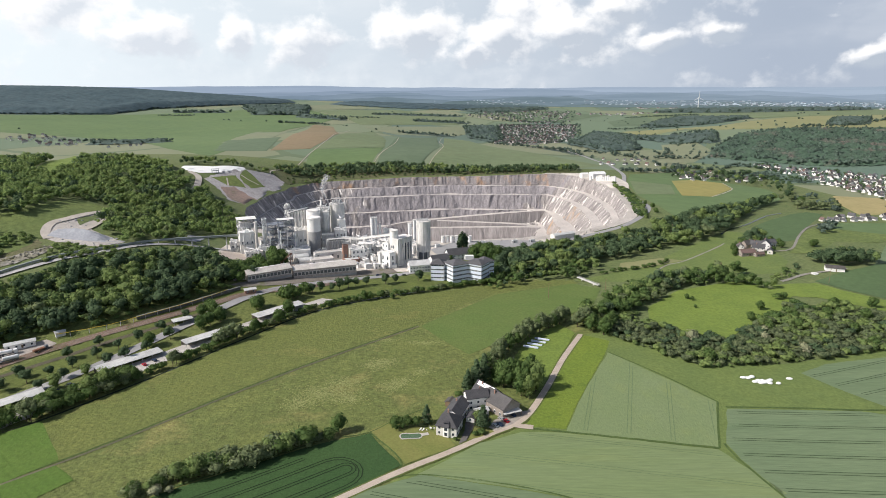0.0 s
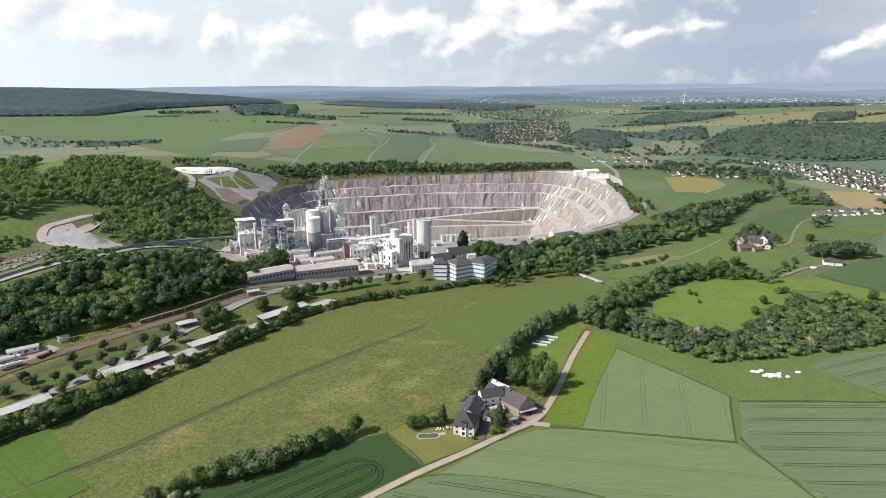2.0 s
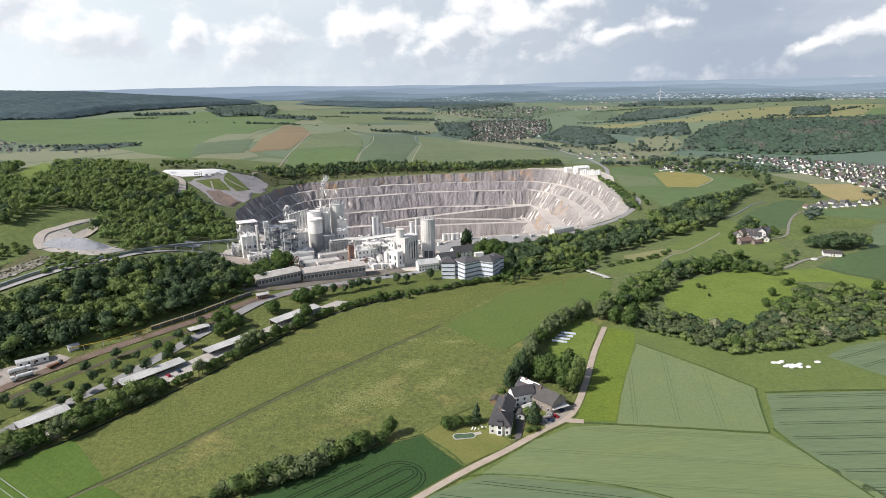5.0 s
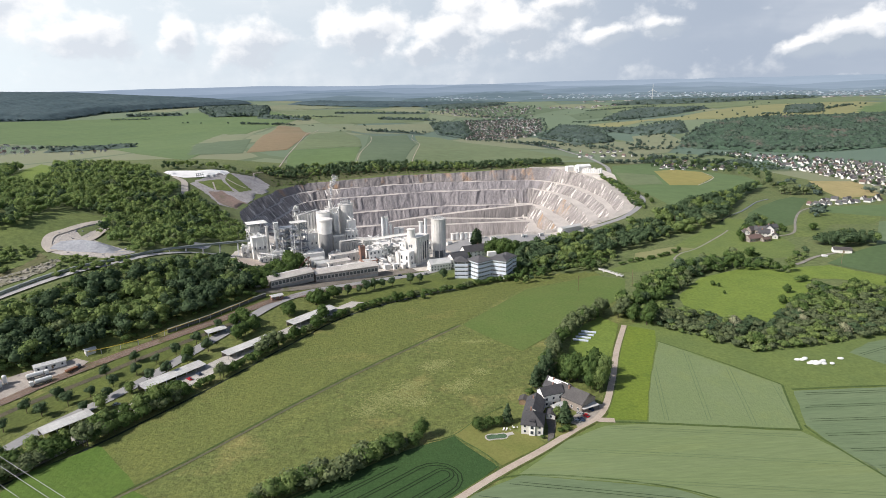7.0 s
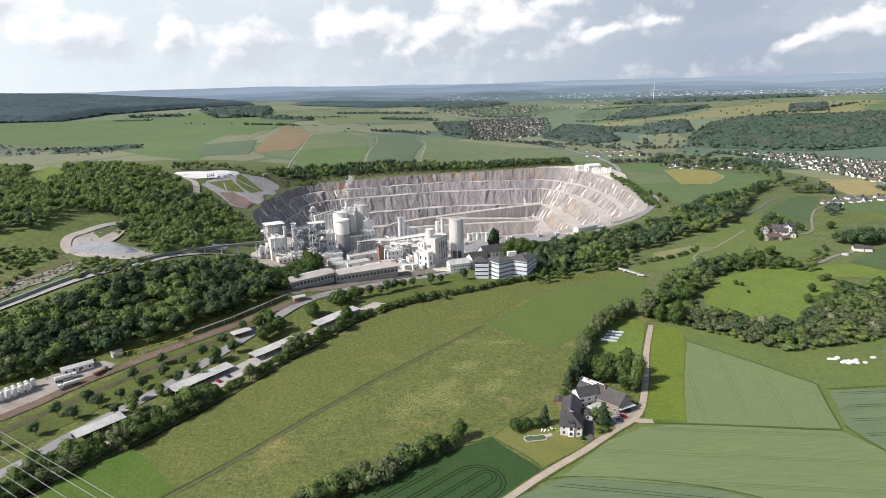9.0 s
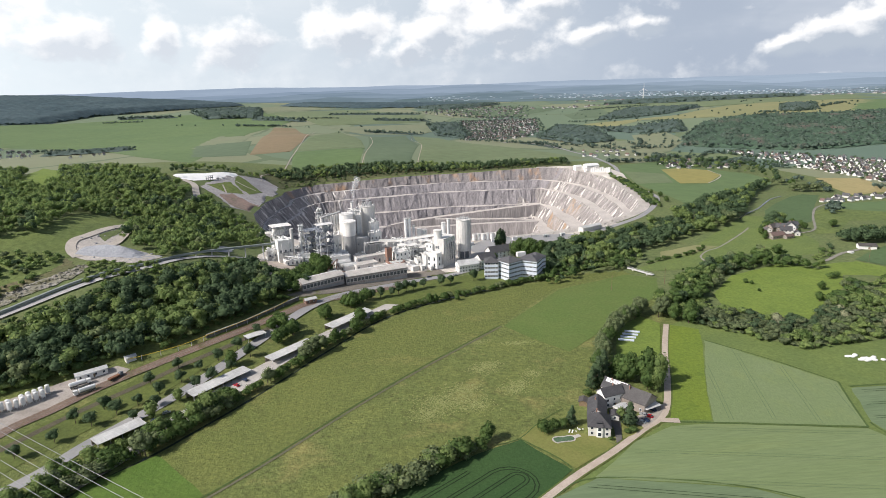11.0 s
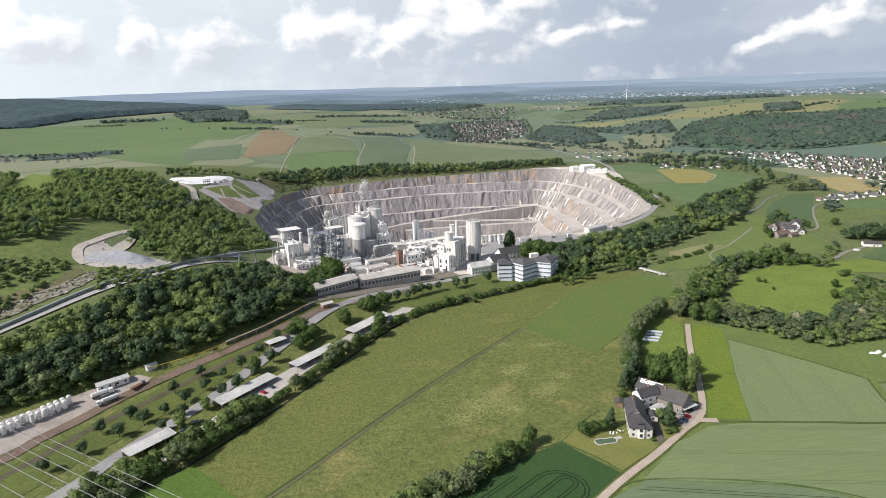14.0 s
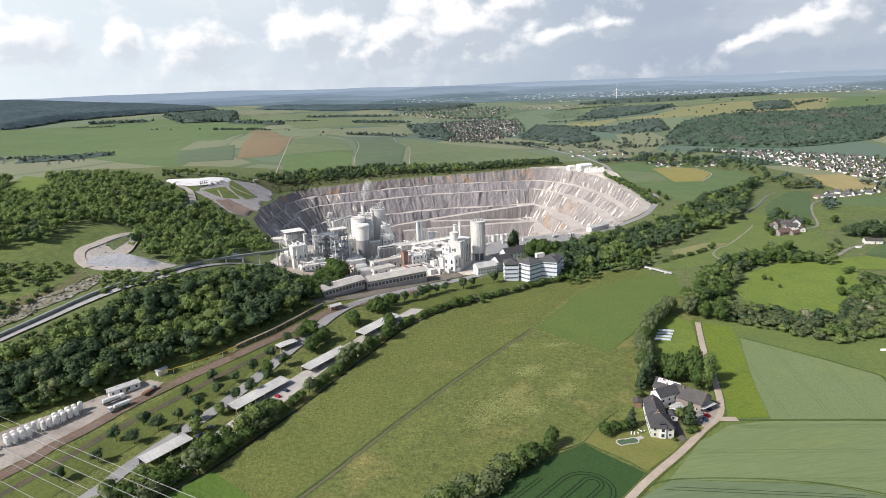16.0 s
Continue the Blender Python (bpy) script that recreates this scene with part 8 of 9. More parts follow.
def car(x, y, rz, paint, label, group="cars at the farm"):
    th = thing("car", label, "car", x, y, None, rz, group)
    bm = bmesh.new()
    prof = [(-2.1, 0.35), (2.1, 0.35), (2.15, 0.7), (1.1, 0.92), (0.5, 1.4), (-1.1, 1.42), (-1.9, 0.95), (-2.15, 0.8)]
    L, R = [bm.verts.new((px, -0.85, pz)) for px, pz in prof], [bm.verts.new((px, 0.85, pz)) for px, pz in prof]
    bm.faces.new(L)
    bm.faces.new(R[::-1])
    for i in range(len(prof)):
        bm.faces.new((L[i], R[i], R[(i + 1) % 8], L[(i + 1) % 8]))
    body = part("body", bm, M[paint], th)
    part("windscreen", add_beam(bmesh.new(), (1.06, 0, 0.97), (0.56, 0, 1.38), 1.5, 0.06), M["glass"], body)
    part("rear_window", add_beam(bmesh.new(), (-1.22, 0, 1.38), (-1.84, 0, 1.02), 1.5, 0.06), M["glass"], body)
    for s in (-1, 1):
        part("side_window", box((-0.3, s * 0.84, 1.15), (1.7, 0.06, 0.34)), M["glass"], body)
    wheels(th, (1.3, -1.3), 0.8, 0.32)


# ---------------------------------------------------------------- the farm
house("farmhouse", "farmhouse with cream walls and a dark hipped slate roof", 3.3, 278.6, 73, 10.6, 12, 5.2, 9.6, "cream_wall", "farm_slate", hip=True, win=(2, 4, 3))
by_ = thing("stair_tower", "narrow pale bay with windows on the gable", "bay", 1.6, 273.0, None, -17)
part("wall", box((0, 0, 2.4), (2.8, 2.0, 6.0)), M["white_wall"], by_)
part("roof", gable_roof(2.2, 3.0, 5.5, 6.6, 0.2, 0.15), M["farm_slate"], by_)
windows(by_, 2.0, 3.0, 2, 1, 1, 0.8, 2.8, (1.4, 1.7), sides="f")
house("farmhouse", "long farmhouse wing with a dark slate roof", 7.2, 292.6, 70, 9.0, 16, 4.8, 7.6, "white_wall", "farm_slate", win=(1, 5, 2))
dm = thing("roof_dormer", "dark dormer at the eave of the farmhouse roof", "dormer", 1.9, 274.4, None, -17)
part("wall", box((0, 0, 6.2), (2.4, 1.6, 1.6)), M["glass"], dm)
part("roof", add_beam(bmesh.new(), (0, -1.1, 7.05), (0, 2.2, 7.5), 2.9, 0.16), M["farm_slate"], dm)
house("garden_shed", "low grey shed between the farmhouse and the courtyard", 15.0, 288.4, 70, 4.5, 5.5, 2.5, 3.4, "cream_wall", "farm_slate", win=(1, 1, 1), chimney=False, category="shed")
house("farmhouse", "white farmhouse with a steep dark roof in the courtyard", 18, 303, 15, 7.5, 12, 7, 10, "white_wall", "farm_slate", win=(2, 3, 2))
house("solar_barn", "barn with dark roof and a strip of pale panels", 24.5, 310, 130, 9, 14, 5.5, 9.5, "white_wall", "farm_slate", win=(1, 3, 1), category="barn")
pn = thing("solar_array", "pale strip of solar panels along a barn ridge", "solar array", 24.5, 310, None, 130)
for k in range(9):
    piece("panel", ("pan", 1), lambda: add_beam(bmesh.new(), (0, 0.6, 9.35), (0, 2.4, 7.75), 1.15, 0.12), M["tarp"], pn, (-6 + k * 1.4, 0, 0.45))
house("barn", "large barn with a grey-brown roof and dark gable", 31, 300, 127, 12, 17, 5.0, 9.2, "brown_wall", "barn_tile", win=(1, 4, 2), category="barn")
cp = thing("carport", "open carport with a flat pale grey roof", "carport", 36, 292.5, None, 22)
part("roof", box((0, 0, 2.9), (10.5, 5, 0.2)), M["sheet_roof"], cp)
for sx in (-1, 1):
    for sy in (-1, 1):
        piece("post", ("cpp", 1), lambda: box((0, 0, 1.3), (0.2, 0.2, 3.0)), M["wood"], cp, (sx * 4.9, sy * 2.2, 0))
house("garden_shed", "small shed with a pale grey roof in the courtyard", 20.5, 294.5, 30, 4.5, 6, 2.6, 3.6, "cream_wall", "sheet_roof", win=(1, 1, 1), chimney=False, category="shed")
house("pergola", "small wooden pergola with a tiled roof on the meadow side", 4.0, 305, 67, 4, 5, 2.4, 3.2, "wood", "brown_tile", win=None, chimney=False, door=False, category="pergola")
drape("driveway", [(7.4, 265.6), (11.6, 268.6), (14.8, 278), (17.5, 287), (24, 296), (20, 299), (12.5, 290), (10.8, 278)], M["drive"], "dark paved drive beside the farmhouse", "drive", 0.4)
drape("farm_parking", [(23.5, 280.5), (27, 277.6), (36.5, 284.5), (41.5, 291), (45, 298), (35, 294), (27, 288)], M["gravel"], "grey gravel parking place in front of the carport", "yard", 0.4)
drape("farm_lawn", [(12.2, 268.8), (15.4, 278), (18, 286), (24.5, 287.5), (22.8, 280.3), (26, 276.8), (18, 271.5)], M["lawn"], "small lawn with a conifer beside the drive", "lawn", 0.38)
car(32.5, 286.5, 130, "red_car", "bright red car parked on the courtyard")
car(29, 283, 135, "blue_car", "dark blue car parked by the track")
car(30.5, 288.5, 130, "silver_car", "silver car parked in front of a shed")
car(37, 292.5, 120, "blue_car", "dark car under the carport")
car(26.5, 282, 135, "silver_car", "grey car parked under a conifer")
for x, y, rz, paint, lab in ((-238, 322, 50, "silver_car", "silver car parked beside a long shed"), (-226, 327, 60, "blue_car", "dark car parked on the paved strip"), (-222, 334, 20, "silver_car", "grey car parked on the paved strip"),
                             (-186, 366, 140, "blue_car", "dark car parked beside a long shed"), (-190, 360, 140, "red_car", "red car parked beside a long shed"), (-36, 548, 20, "silver_car", "silver car parked on the works road"),
                             (-60, 545, 25, "blue_car", "dark car driving lane of the works road")):
    car(x, y, rz, paint, lab.replace("driving lane of", "parked along"), "cars by the sheds and works")
tk = thing("round_tank", "low round white tank beside a field shed", "tank", 335, 531)
part("tank", cyl(0, 0, 0, 2.8, 2.8, 0.8, 28), M["white_paint"], tk)
part("rim", cyl(0, 0, 0.8, 2.95, 2.95, 0.2, 28), M["concrete"], tk)
pl = thing("garden_pool", "small garden pool with green water and a pale stone edge", "pool", -15.8, 273.3, None, 4)
POOL = [(-5.2, -1.6), (-4.6, -2.4), (-1.0, -2.2), (2.6, -2.5), (4.6, -1.9), (5.4, 0.2), (4.2, 2.2), (0.6, 2.0), (-2.6, 2.5), (-5.0, 1.9), (-5.6, 0.2)]
pr = spline(POOL, 0.9, True)
for k, (a, b) in enumerate(zip(pr, np.roll(pr, -1, 0))):
    part("edge_stone", add_beam(bmesh.new(), (a[0], a[1], 0.12), (b[0], b[1], 0.12), (0.5, 0.75, 0.6)[k % 3], 0.24 + 0.05 * (k % 2)), M["paved"], pl)
bm = bmesh.new()
bm.faces.new([bm.verts.new((x, y, 0.14)) for x, y in pr])
bmesh.ops.recalc_face_normals(bm, faces=bm.faces[:])
if bm.faces[:][0].normal.z < 0:
    bm.faces[:][0].normal_flip()
part("water", bm, M["pool_water"], pl)
part("paving", box((7.0, 1.2, 0.1), (3.4, 2.4, 0.2), 12), M["paved"], pl)
for x, y, rz in ((-6.5, 281, 20), (-4.4, 279.8, 70), (-8.2, 278.4, 40)):
    gt = thing("garden_chair", "white garden chair on the lawn", "chair", x, y, None, rz, "garden chairs by the house")
    part("seat", box((0, 0, 0.45), (0.55, 0.55, 0.06)), M["white_paint"], gt)
    part("backrest", box((-0.26, 0, 0.75), (0.06, 0.55, 0.6)), M["white_paint"], gt)
    for sx in (-0.23, 0.23):
        for sy in (-0.23, 0.23):
            piece("leg", ("gcl", 1), lambda: box((0, 0, 0.22), (0.05, 0.05, 0.46)), M["white_paint"], gt, (sx, sy, 0))
gt = thing("garden_table", "white round garden table on the lawn", "table", -6.2, 279.6)
part("tabletop", cyl(0, 0, 0.7, 0.65, 0.65, 0.05, 20), M["white_paint"], gt)
part("stem", cyl(0, 0, 0, 0.06, 0.06, 0.7, 8), M["white_paint"], gt)
for k in range(2):
    lg = thing("sun_lounger", "white sun lounger on the lawn", "lounger", -11.5 + k * 1.4, 279 - k * 0.4, None, 60, "loungers by the pool")
    part("seat", box((-0.3, 0, 0.35), (1.3, 0.65, 0.1)), M["white_paint"], lg)
    part("backrest", add_beam(bmesh.new(), (0.35, 0, 0.38), (0.95, 0, 0.85), 0.65, 0.08), M["white_paint"], lg)
    for sx in (-0.8, 0.3):
        for sy in (-0.28, 0.28):
            piece("leg", ("lg", 1), lambda: box((0, 0, 0.16), (0.06, 0.06, 0.34)), M["white_paint"], lg, (sx, sy, 0))

# wrapped bales and covered rows
for k, (x, y, l) in enumerate(((181, 333, 6), (187, 330, 10), (193, 330, 7), (189, 327, 8), (197, 327, 5), (185, 335, 4), (205, 331, 2))):
    th = thing("wrapped_bales", "heap of bales wrapped in white film on grass", "bales", x, y, None, 15 * (k % 3), "white bale heaps")
    bm = bmesh.new()
    r = random.Random(k)
    for j in range(max(1, int(l / 2.6))):
        bmesh.ops.create_icosphere(bm, subdivisions=2, radius=1, matrix=Matrix.Translation((j * 2.5 - l / 2, r.uniform(-0.8, 0.8), 0.35)) @ Matrix.Diagonal((r.uniform(1.5, 2.2), r.uniform(1.1, 1.6), r.uniform(0.6, 0.95), 1)))
    part("film", bm, M["tarp"], th)
for k in range(4):
    th = thing("covered_row", "long stack under pale blue sheeting on the grass", "stack", 59 + k * 3.2, 383 + k * 4.4, None, -22, "sheeted stacks")
    part("sheeting", gable_walls(1.8, 10, 0.6, 1.1), M["blue_tarp"], th)
    part("ridge_cover", gable_roof(1.8, 10, 0.6, 1.1, 0.1, 0.08), M["blue_tarp"], th)

# footbridge over the stream
fb = thing("footbridge", "pale concrete footbridge over the stream", "bridge", 131, 530, None, -62)
part("deck", box((0, 0, 1.4), (28, 2.6, 0.5)), M["concrete"], fb)
for s in (-1, 1):
    part("railing", add_box(box((0, s * 1.2, 2.5), (28, 0.12, 0.15)), (0, s * 1.2, 2.0), (28, 0.1, 0.1)), M["dusty_steel"], fb)
    part("pier", box((s * 8, 0, 0.2), (1, 2.2, 2.4)), M["concrete"], fb)

# ---------------------------------------------------------------- power line
pw = thing("power_line", "bundle of pale overhead power cables", "cables", 0, 0, 0)
for off, z in ((216, 45), (225, 45), (229.5, 45), (235, 45), (241, 45), (242, 48)):
    bm = bmesh.new()
    pts = [Vector((-249 + 0.794 * q, off - 0.608 * q, z + (q / 100.0) ** 2 * 0.8)) for q in range(-320, 361, 20)]
    rows = [[bm.verts.new(p + Vector((0.608 * c, 0.794 * c, s)) * 0.06) for c, s in ((1.6, 0), (0, 1.6), (-1.6, 0), (0, -1.6))] for p in pts]
    for a, b in zip(rows, rows[1:]):
        for k in range(4):
            bm.faces.new((a[k], a[(k + 1) % 4], b[(k + 1) % 4], b[k]))
    part("cable", bm, M["cable"], pw)


def pole(x, y, h):
    th = thing("power_pole", "slim wooden power pole with a crossbar", "pole", x, y, None, 30, "power poles")
    part("mast", cyl(0, 0, -0.5, 0.2, 0.14, h, 8), M["wood"], th)
    part("crossbar", box((0, 0, h - 1.4), (2.4, 0.15, 0.15)), M["wood"], th)


for x, y, h in ((137, 494, 15), (252, 536, 14), (88, 487, 14), (332, 505, 14), (263, 690, 14)):
    pole(x, y, h)
wt = thing("wind_turbine", "far white wind turbine at rest", "wind turbine", 1640, 4060)
part("mast", cyl(0, 0, -5, 3.4, 2.0, 75, 12), M["white_paint"], wt)
for k in range(3):
    a = radians(90 + 120 * k)
    part("blade", add_beam(bmesh.new(), (0, -4, 70), (36 * math.cos(a), -4, 70 + 36 * math.sin(a)), 1.4, 2), M["white_paint"], wt)
part("nacelle", box((0, 0, 70), (4, 9, 4)), M["white_paint"], wt)

# ---------------------------------------------------------------- hamlet, villages, town
house("hamlet_house", "tall hamlet house with a grey slate roof and pale gable", 334, 618, 60, 9, 12, 6.5, 10.5, "white_wall", "slate", win=(2, 4, 3))
house("hamlet_house", "long hamlet barn with a red tiled roof", 306, 599, 8, 8, 15, 3.6, 6.6, "brown_wall", "red_tile", win=(1, 4, 2))
house("hamlet_house", "hamlet house with slate roof beside a barn", 322, 608, 150, 8, 11, 5.5, 9, "cream_wall", "slate")
house("hamlet_house", "hamlet outbuilding with a grey roof", 344, 629, 15, 7, 11, 4.6, 7.6, "cream_wall", "slate", win=(1, 3, 1))
house("hamlet_house", "small house with brown roof and cream walls", 308, 618, 70, 7, 9, 4.4, 7.4, "cream_wall", "brown_tile")
house("hamlet_house", "low annex in the hamlet yard with a grey roof", 331, 602, 60, 5, 8, 3.2, 5, "cream_wall", "slate", win=(1, 3, 1))
house("hamlet_house", "slate-roofed house wing joined to a taller house", 327, 622, 150, 7, 12, 5, 8.4, "brown_wall", "slate", win=(2, 3, 1))
house("hamlet_house", "brown barn with a dark tiled roof behind the hamlet", 320, 626, 20, 8, 12, 4.4, 8, "brown_wall", "brown_tile", win=(1, 3, 1))
house("hamlet_house", "small tiled outbuilding at the hamlet yard", 316, 594, 8, 5, 9, 2.6, 4.4, "brown_wall", "red_tile", win=(1, 2, 1), chimney=False)
house("field_shed", "low white shed with a pale roof beside trees", 358, 540, -22, 8, 15, 3.0, 4.8, "white_wall", "brown_tile", win=None, chimney=False, category="shed")

VR = random.Random(21)
TYPES = [("village_wall", "brown_tile", "white village house with a brown tiled roof"), ("village_wall", "slate", "white village house with a dark slate roof"),
         ("cream_wall", "red_tile", "cream village house with a red roof"), ("village_wall", "red_tile", "white village house with a red tiled roof")]
PROTO = []


def village(spots, group):
    for x, y in spots:
        k = VR.choice((0, 1, 1, 1, 1, 0, 1, 2))
        key = (k, group)
        m = pose(x, y, gz(x, y) + 0.2, 0, 0, VR.choice((20, 110, 35, 125)) + VR.uniform(-10, 10)) @ Matrix.Diagonal((VR.uniform(0.40, 0.72), VR.uniform(0.38, 0.62), VR.uniform(0.40, 0.62), 1))
        src = dict(PROTO).get(key)
        if src is None:
            wl_, rf, lab = TYPES[k]
            src = house("village_house", lab, x, y, 0, 9.5, 12.5, 4.6, 10.5, wl_, rf, win=None, group=group, chimney=True, door=False)
            for wx in (-3, 3):
                for wz in (2.6,):
                    piece("window", ("vw", 1), lambda: box((0, 0, 0), (1.5, 0.2, 1.4)), M["glass"], src, (wx, -4.75, wz))
            PROTO.append((key, src))
            src.matrix_basis = m
        else:
            ob = copy_thing(src, Matrix())
            ob.matrix_basis = m


def rows_of(a, b, n, jit, rng):
    return [(a[0] + (b[0] - a[0]) * k / max(1, n - 1) + rng.uniform(-jit, jit), a[1] + (b[1] - a[1]) * k / max(1, n - 1) + rng.uniform(-jit, jit)) for k in range(n)]


SP = [(x, y) for x, y in scatter([(664, 1335), (733, 1275), (790, 1195), (850, 1070), (800, 960), (672, 872), (694, 977), (688, 1104), (700, 1220)], 12, 300, thin=0.2)]
village(SP, "village on the valley side")
village(rows_of((462, 1200), (535, 1210), 6, 8, VR) + rows_of((500, 1250), (560, 1275), 5, 8, VR) + rows_of((548, 1165), (612, 1195), 5, 6, VR) + [(600, 1220), (630, 1235), (445, 1145), (455, 1160), (466, 1168), (462, 1135), (476, 1178), (490, 1150), (500, 1178), (512, 1190), (525, 1198), (540, 1213), (485, 1205), (500, 1215), (514, 1228), (560, 1160), (598, 1204), (606, 1192)], "houses behind the green field")
village(rows_of((484, 772), (600, 792), 11, 4, VR) + rows_of((520, 800), (610, 812), 8, 5, VR), "houses above the hamlet")
village(rows_of((335, 1318), (460, 1345), 9, 8, VR) + rows_of((370, 1395), (455, 1400), 6, 8, VR), "houses by the main road")
village(rows_of((-1200, 1760), (-950, 1560), 14, 25, VR) + rows_of((-1230, 1850), (-1000, 1700), 12, 25, VR) + [(x, y) for x, y in scatter([(-1260, 1740), (-1240, 1900), (-1000, 1760), (-880, 1480), (-960, 1500)], 36, 301, thin=0.3)] + rows_of((-760, 1420), (-720, 1500), 5, 12, VR), "village beyond the wooded hill")


def town(name, spots, label, seed, size=11):
    """A far town, its houses too many to count."""
    r = np.random.RandomState(seed)
    vs, fs, mi_, n = [], [], [], 0
    for x, y in spots:
        w, l, h = r.uniform(0.8, 1.3) * size * 0.8, r.uniform(0.8, 1.4) * size, r.uniform(3, 5)
        a = r.choice([0.3, 1.87, 0.9]) + r.uniform(-0.2, 0.2)
        c, s = math.cos(a), math.sin(a)
        v = np.array([(-l / 2, -w / 2, -2), (l / 2, -w / 2, -2), (l / 2, w / 2, -2), (-l / 2, w / 2, -2), (-l / 2, -w / 2, h), (l / 2, -w / 2, h), (l / 2, w / 2, h), (-l / 2, w / 2, h),
                      (-l / 2, 0, h * 1.9), (l / 2, 0, h * 1.9)])
        q = np.column_stack([v[:, 0] * c - v[:, 1] * s + x, v[:, 0] * s + v[:, 1] * c + y, v[:, 2] + gz(x, y)])
        vs.append(q)
        t = [(0, 1, 5), (0, 5, 4), (1, 2, 6), (1, 6, 5), (2, 3, 7), (2, 7, 6), (3, 0, 4), (3, 4, 7), (4, 8, 7), (5, 6, 9), (4, 5, 9), (4, 9, 8), (6, 7, 8), (6, 8, 9)]
        fs.append(np.array(t) + n)
        rf = int(r.choice([1, 2, 2, 3, 3, 2]))
        mi_ += [0] * 10 + [rf] * 4
        n += 10
    tagged(new(name, mesh_np(name, np.vstack(vs), np.vstack(fs), [M["town_wall"], M["slate"], M["brown_tile"], M["red_tile"]], mi_)), label, "town", kind="stuff")


TOWN = np.vstack([scatter([(156, 1847), (300, 1900), (470, 2208), (580, 2732), (243, 2698), (200, 2200)], 17, 77, thin=0.35), scatter([(127, 3221), (400, 2800), (600, 2967), (761, 3771), (264, 3758)], 34, 76, thin=0.5)])
town("far_town", TOWN, "far town of pale houses with dark and red roofs in the valley", 4, 9)
town("far_town", scatter([(500, 3400), (760, 3550), (1200, 3500), (1150, 3400), (760, 3350)], 45, 78, thin=0.4), "far white houses along a ridge", 5, 13)
town("far_town", scatter([(1150, 4130), (2000, 3800), (2900, 3200), (3060, 3260), (2150, 3930), (1200, 4300)], 60, 79, thin=0.45), "hazy far town below the horizon", 6, 20)
pts = np.vstack([scatter([(130, 1830), (300, 1880), (490, 2208), (600, 2740), (223, 2720), (180, 2200)], 19, 80, thin=0.3), scatter([(100, 3221), (400, 2780), (620, 2960), (800, 3771), (240, 3780)], 30, 82, thin=0.45)])
forest("town_trees", pts, np.random.RandomState(2).uniform(6, 13, len(pts)), FARTREE, M["hazy_far_leaf"], "garden trees of a far town", 1.1)
GT = np.random.RandomState(91)
pts = np.vstack([np.array(p) + GT.normal(0, 9, (5, 2)) for p in ((476, 1268), (450, 1185), (523, 1314), (554, 1308), (535, 1245), (570, 1250), (581, 1229), (618, 1267), (633, 1200), (651, 1204), (652, 1164), (670, 1170), (478, 1160), (520, 1215))])
forest("field_gardens", pts, GT.uniform(5, 11, len(pts)), FARTREE, M["leaf_dark"], "dark garden trees round the houses behind the field", 1.15, seed=92)
pts = scatter([(640, 1360), (740, 1290), (860, 1080), (810, 945), (665, 860), (680, 977), (670, 1104), (680, 1220)], 15, 81, thin=0.35)
forest("village_gardens", pts, np.random.RandomState(3).uniform(4, 10, len(pts)), FARTREE, M["leaf_dark"], "garden trees and hedges between village houses", 1.1)

# ---------------------------------------------------------------- trees one by one
for x, y in ((-258, 326), (-249, 336), (-241, 345), (-241, 366), (-233, 356), (-224, 368), (-230, 383), (-216, 380), (-213, 361), (-208, 392), (-205, 367), (-199, 406), (-197, 379), (-189, 397),
             (-190, 428), (-231, 343), (-237, 328), (-270, 312), (-283, 300), (-180, 440), (-268, 330), (-258, 342)):
    tree("lot", x, y, TR.uniform(7.5, 10), 1.0, "young trees along the road")
for x, y in ((-94, 499), (-89, 504), (-82, 508), (-76, 511), (-67, 516), (-51, 521), (-43, 525), (-22, 532), (-104, 496), (-110, 493)):
    tree("lot", x, y, TR.uniform(9, 12), 0.85, "young trees along the road")
for x, y, h in ((-115, 490, 11), (-126, 482, 12), (-144, 458, 11), (-166, 428, 12), (-173, 437, 12.5), (-178, 441, 11), (-181, 434, 10), (-174, 414, 12), (-170, 421, 11), (-165, 428, 10), (-145, 452, 12), (-127, 474, 12.5), (-131, 478, 11), (-120, 480, 10), (-119, 447, 13), (-122, 430, 12), (-198, 385, 11)):
    tree("round", x, y, h, 1.05, "trees among the sheds")
for x, y, h in ((-228, 331, 10), (-197, 330, 14), (-203, 323, 12), (-191, 336, 9), (-219, 347, 8), (-254, 280, 11), (-244, 292, 9), (-252, 266, 12), (-262, 258, 12), (-222, 306, 8), (-230, 296, 9)):
    tree("loose", x, y, h, 1.05, "trees among the sheds")
for x, y, h in ((-150, 396, 13), (-144, 401, 14), (-153, 390, 11)):
    tree("silver", x, y, h, 1.0, "pale willows by the stream")
for x, y, h in ((-168, 542, 14), (-176, 521, 13), (-183, 509, 13), (-189, 502, 12), (-167, 588, 12), (-158, 529, 12), (-170, 512, 12), (-179, 498, 11), (-163, 536, 13), (-173, 530, 13), (-184, 516, 12), (-166, 522, 12), (-172, 500, 10)):
    tree("round", x, y, h, 1.15, "trees beside the loading place")
for k, (x, y) in enumerate(spline([(-246, 406), (-224, 430), (-205, 450), (-188, 471), (-178, 486)], 7)):
    tree("bush", x + TR.uniform(-2, 2), y + TR.uniform(-2, 2), TR.uniform(3.5, 6), 1.0, "bushes along the rail cutting")
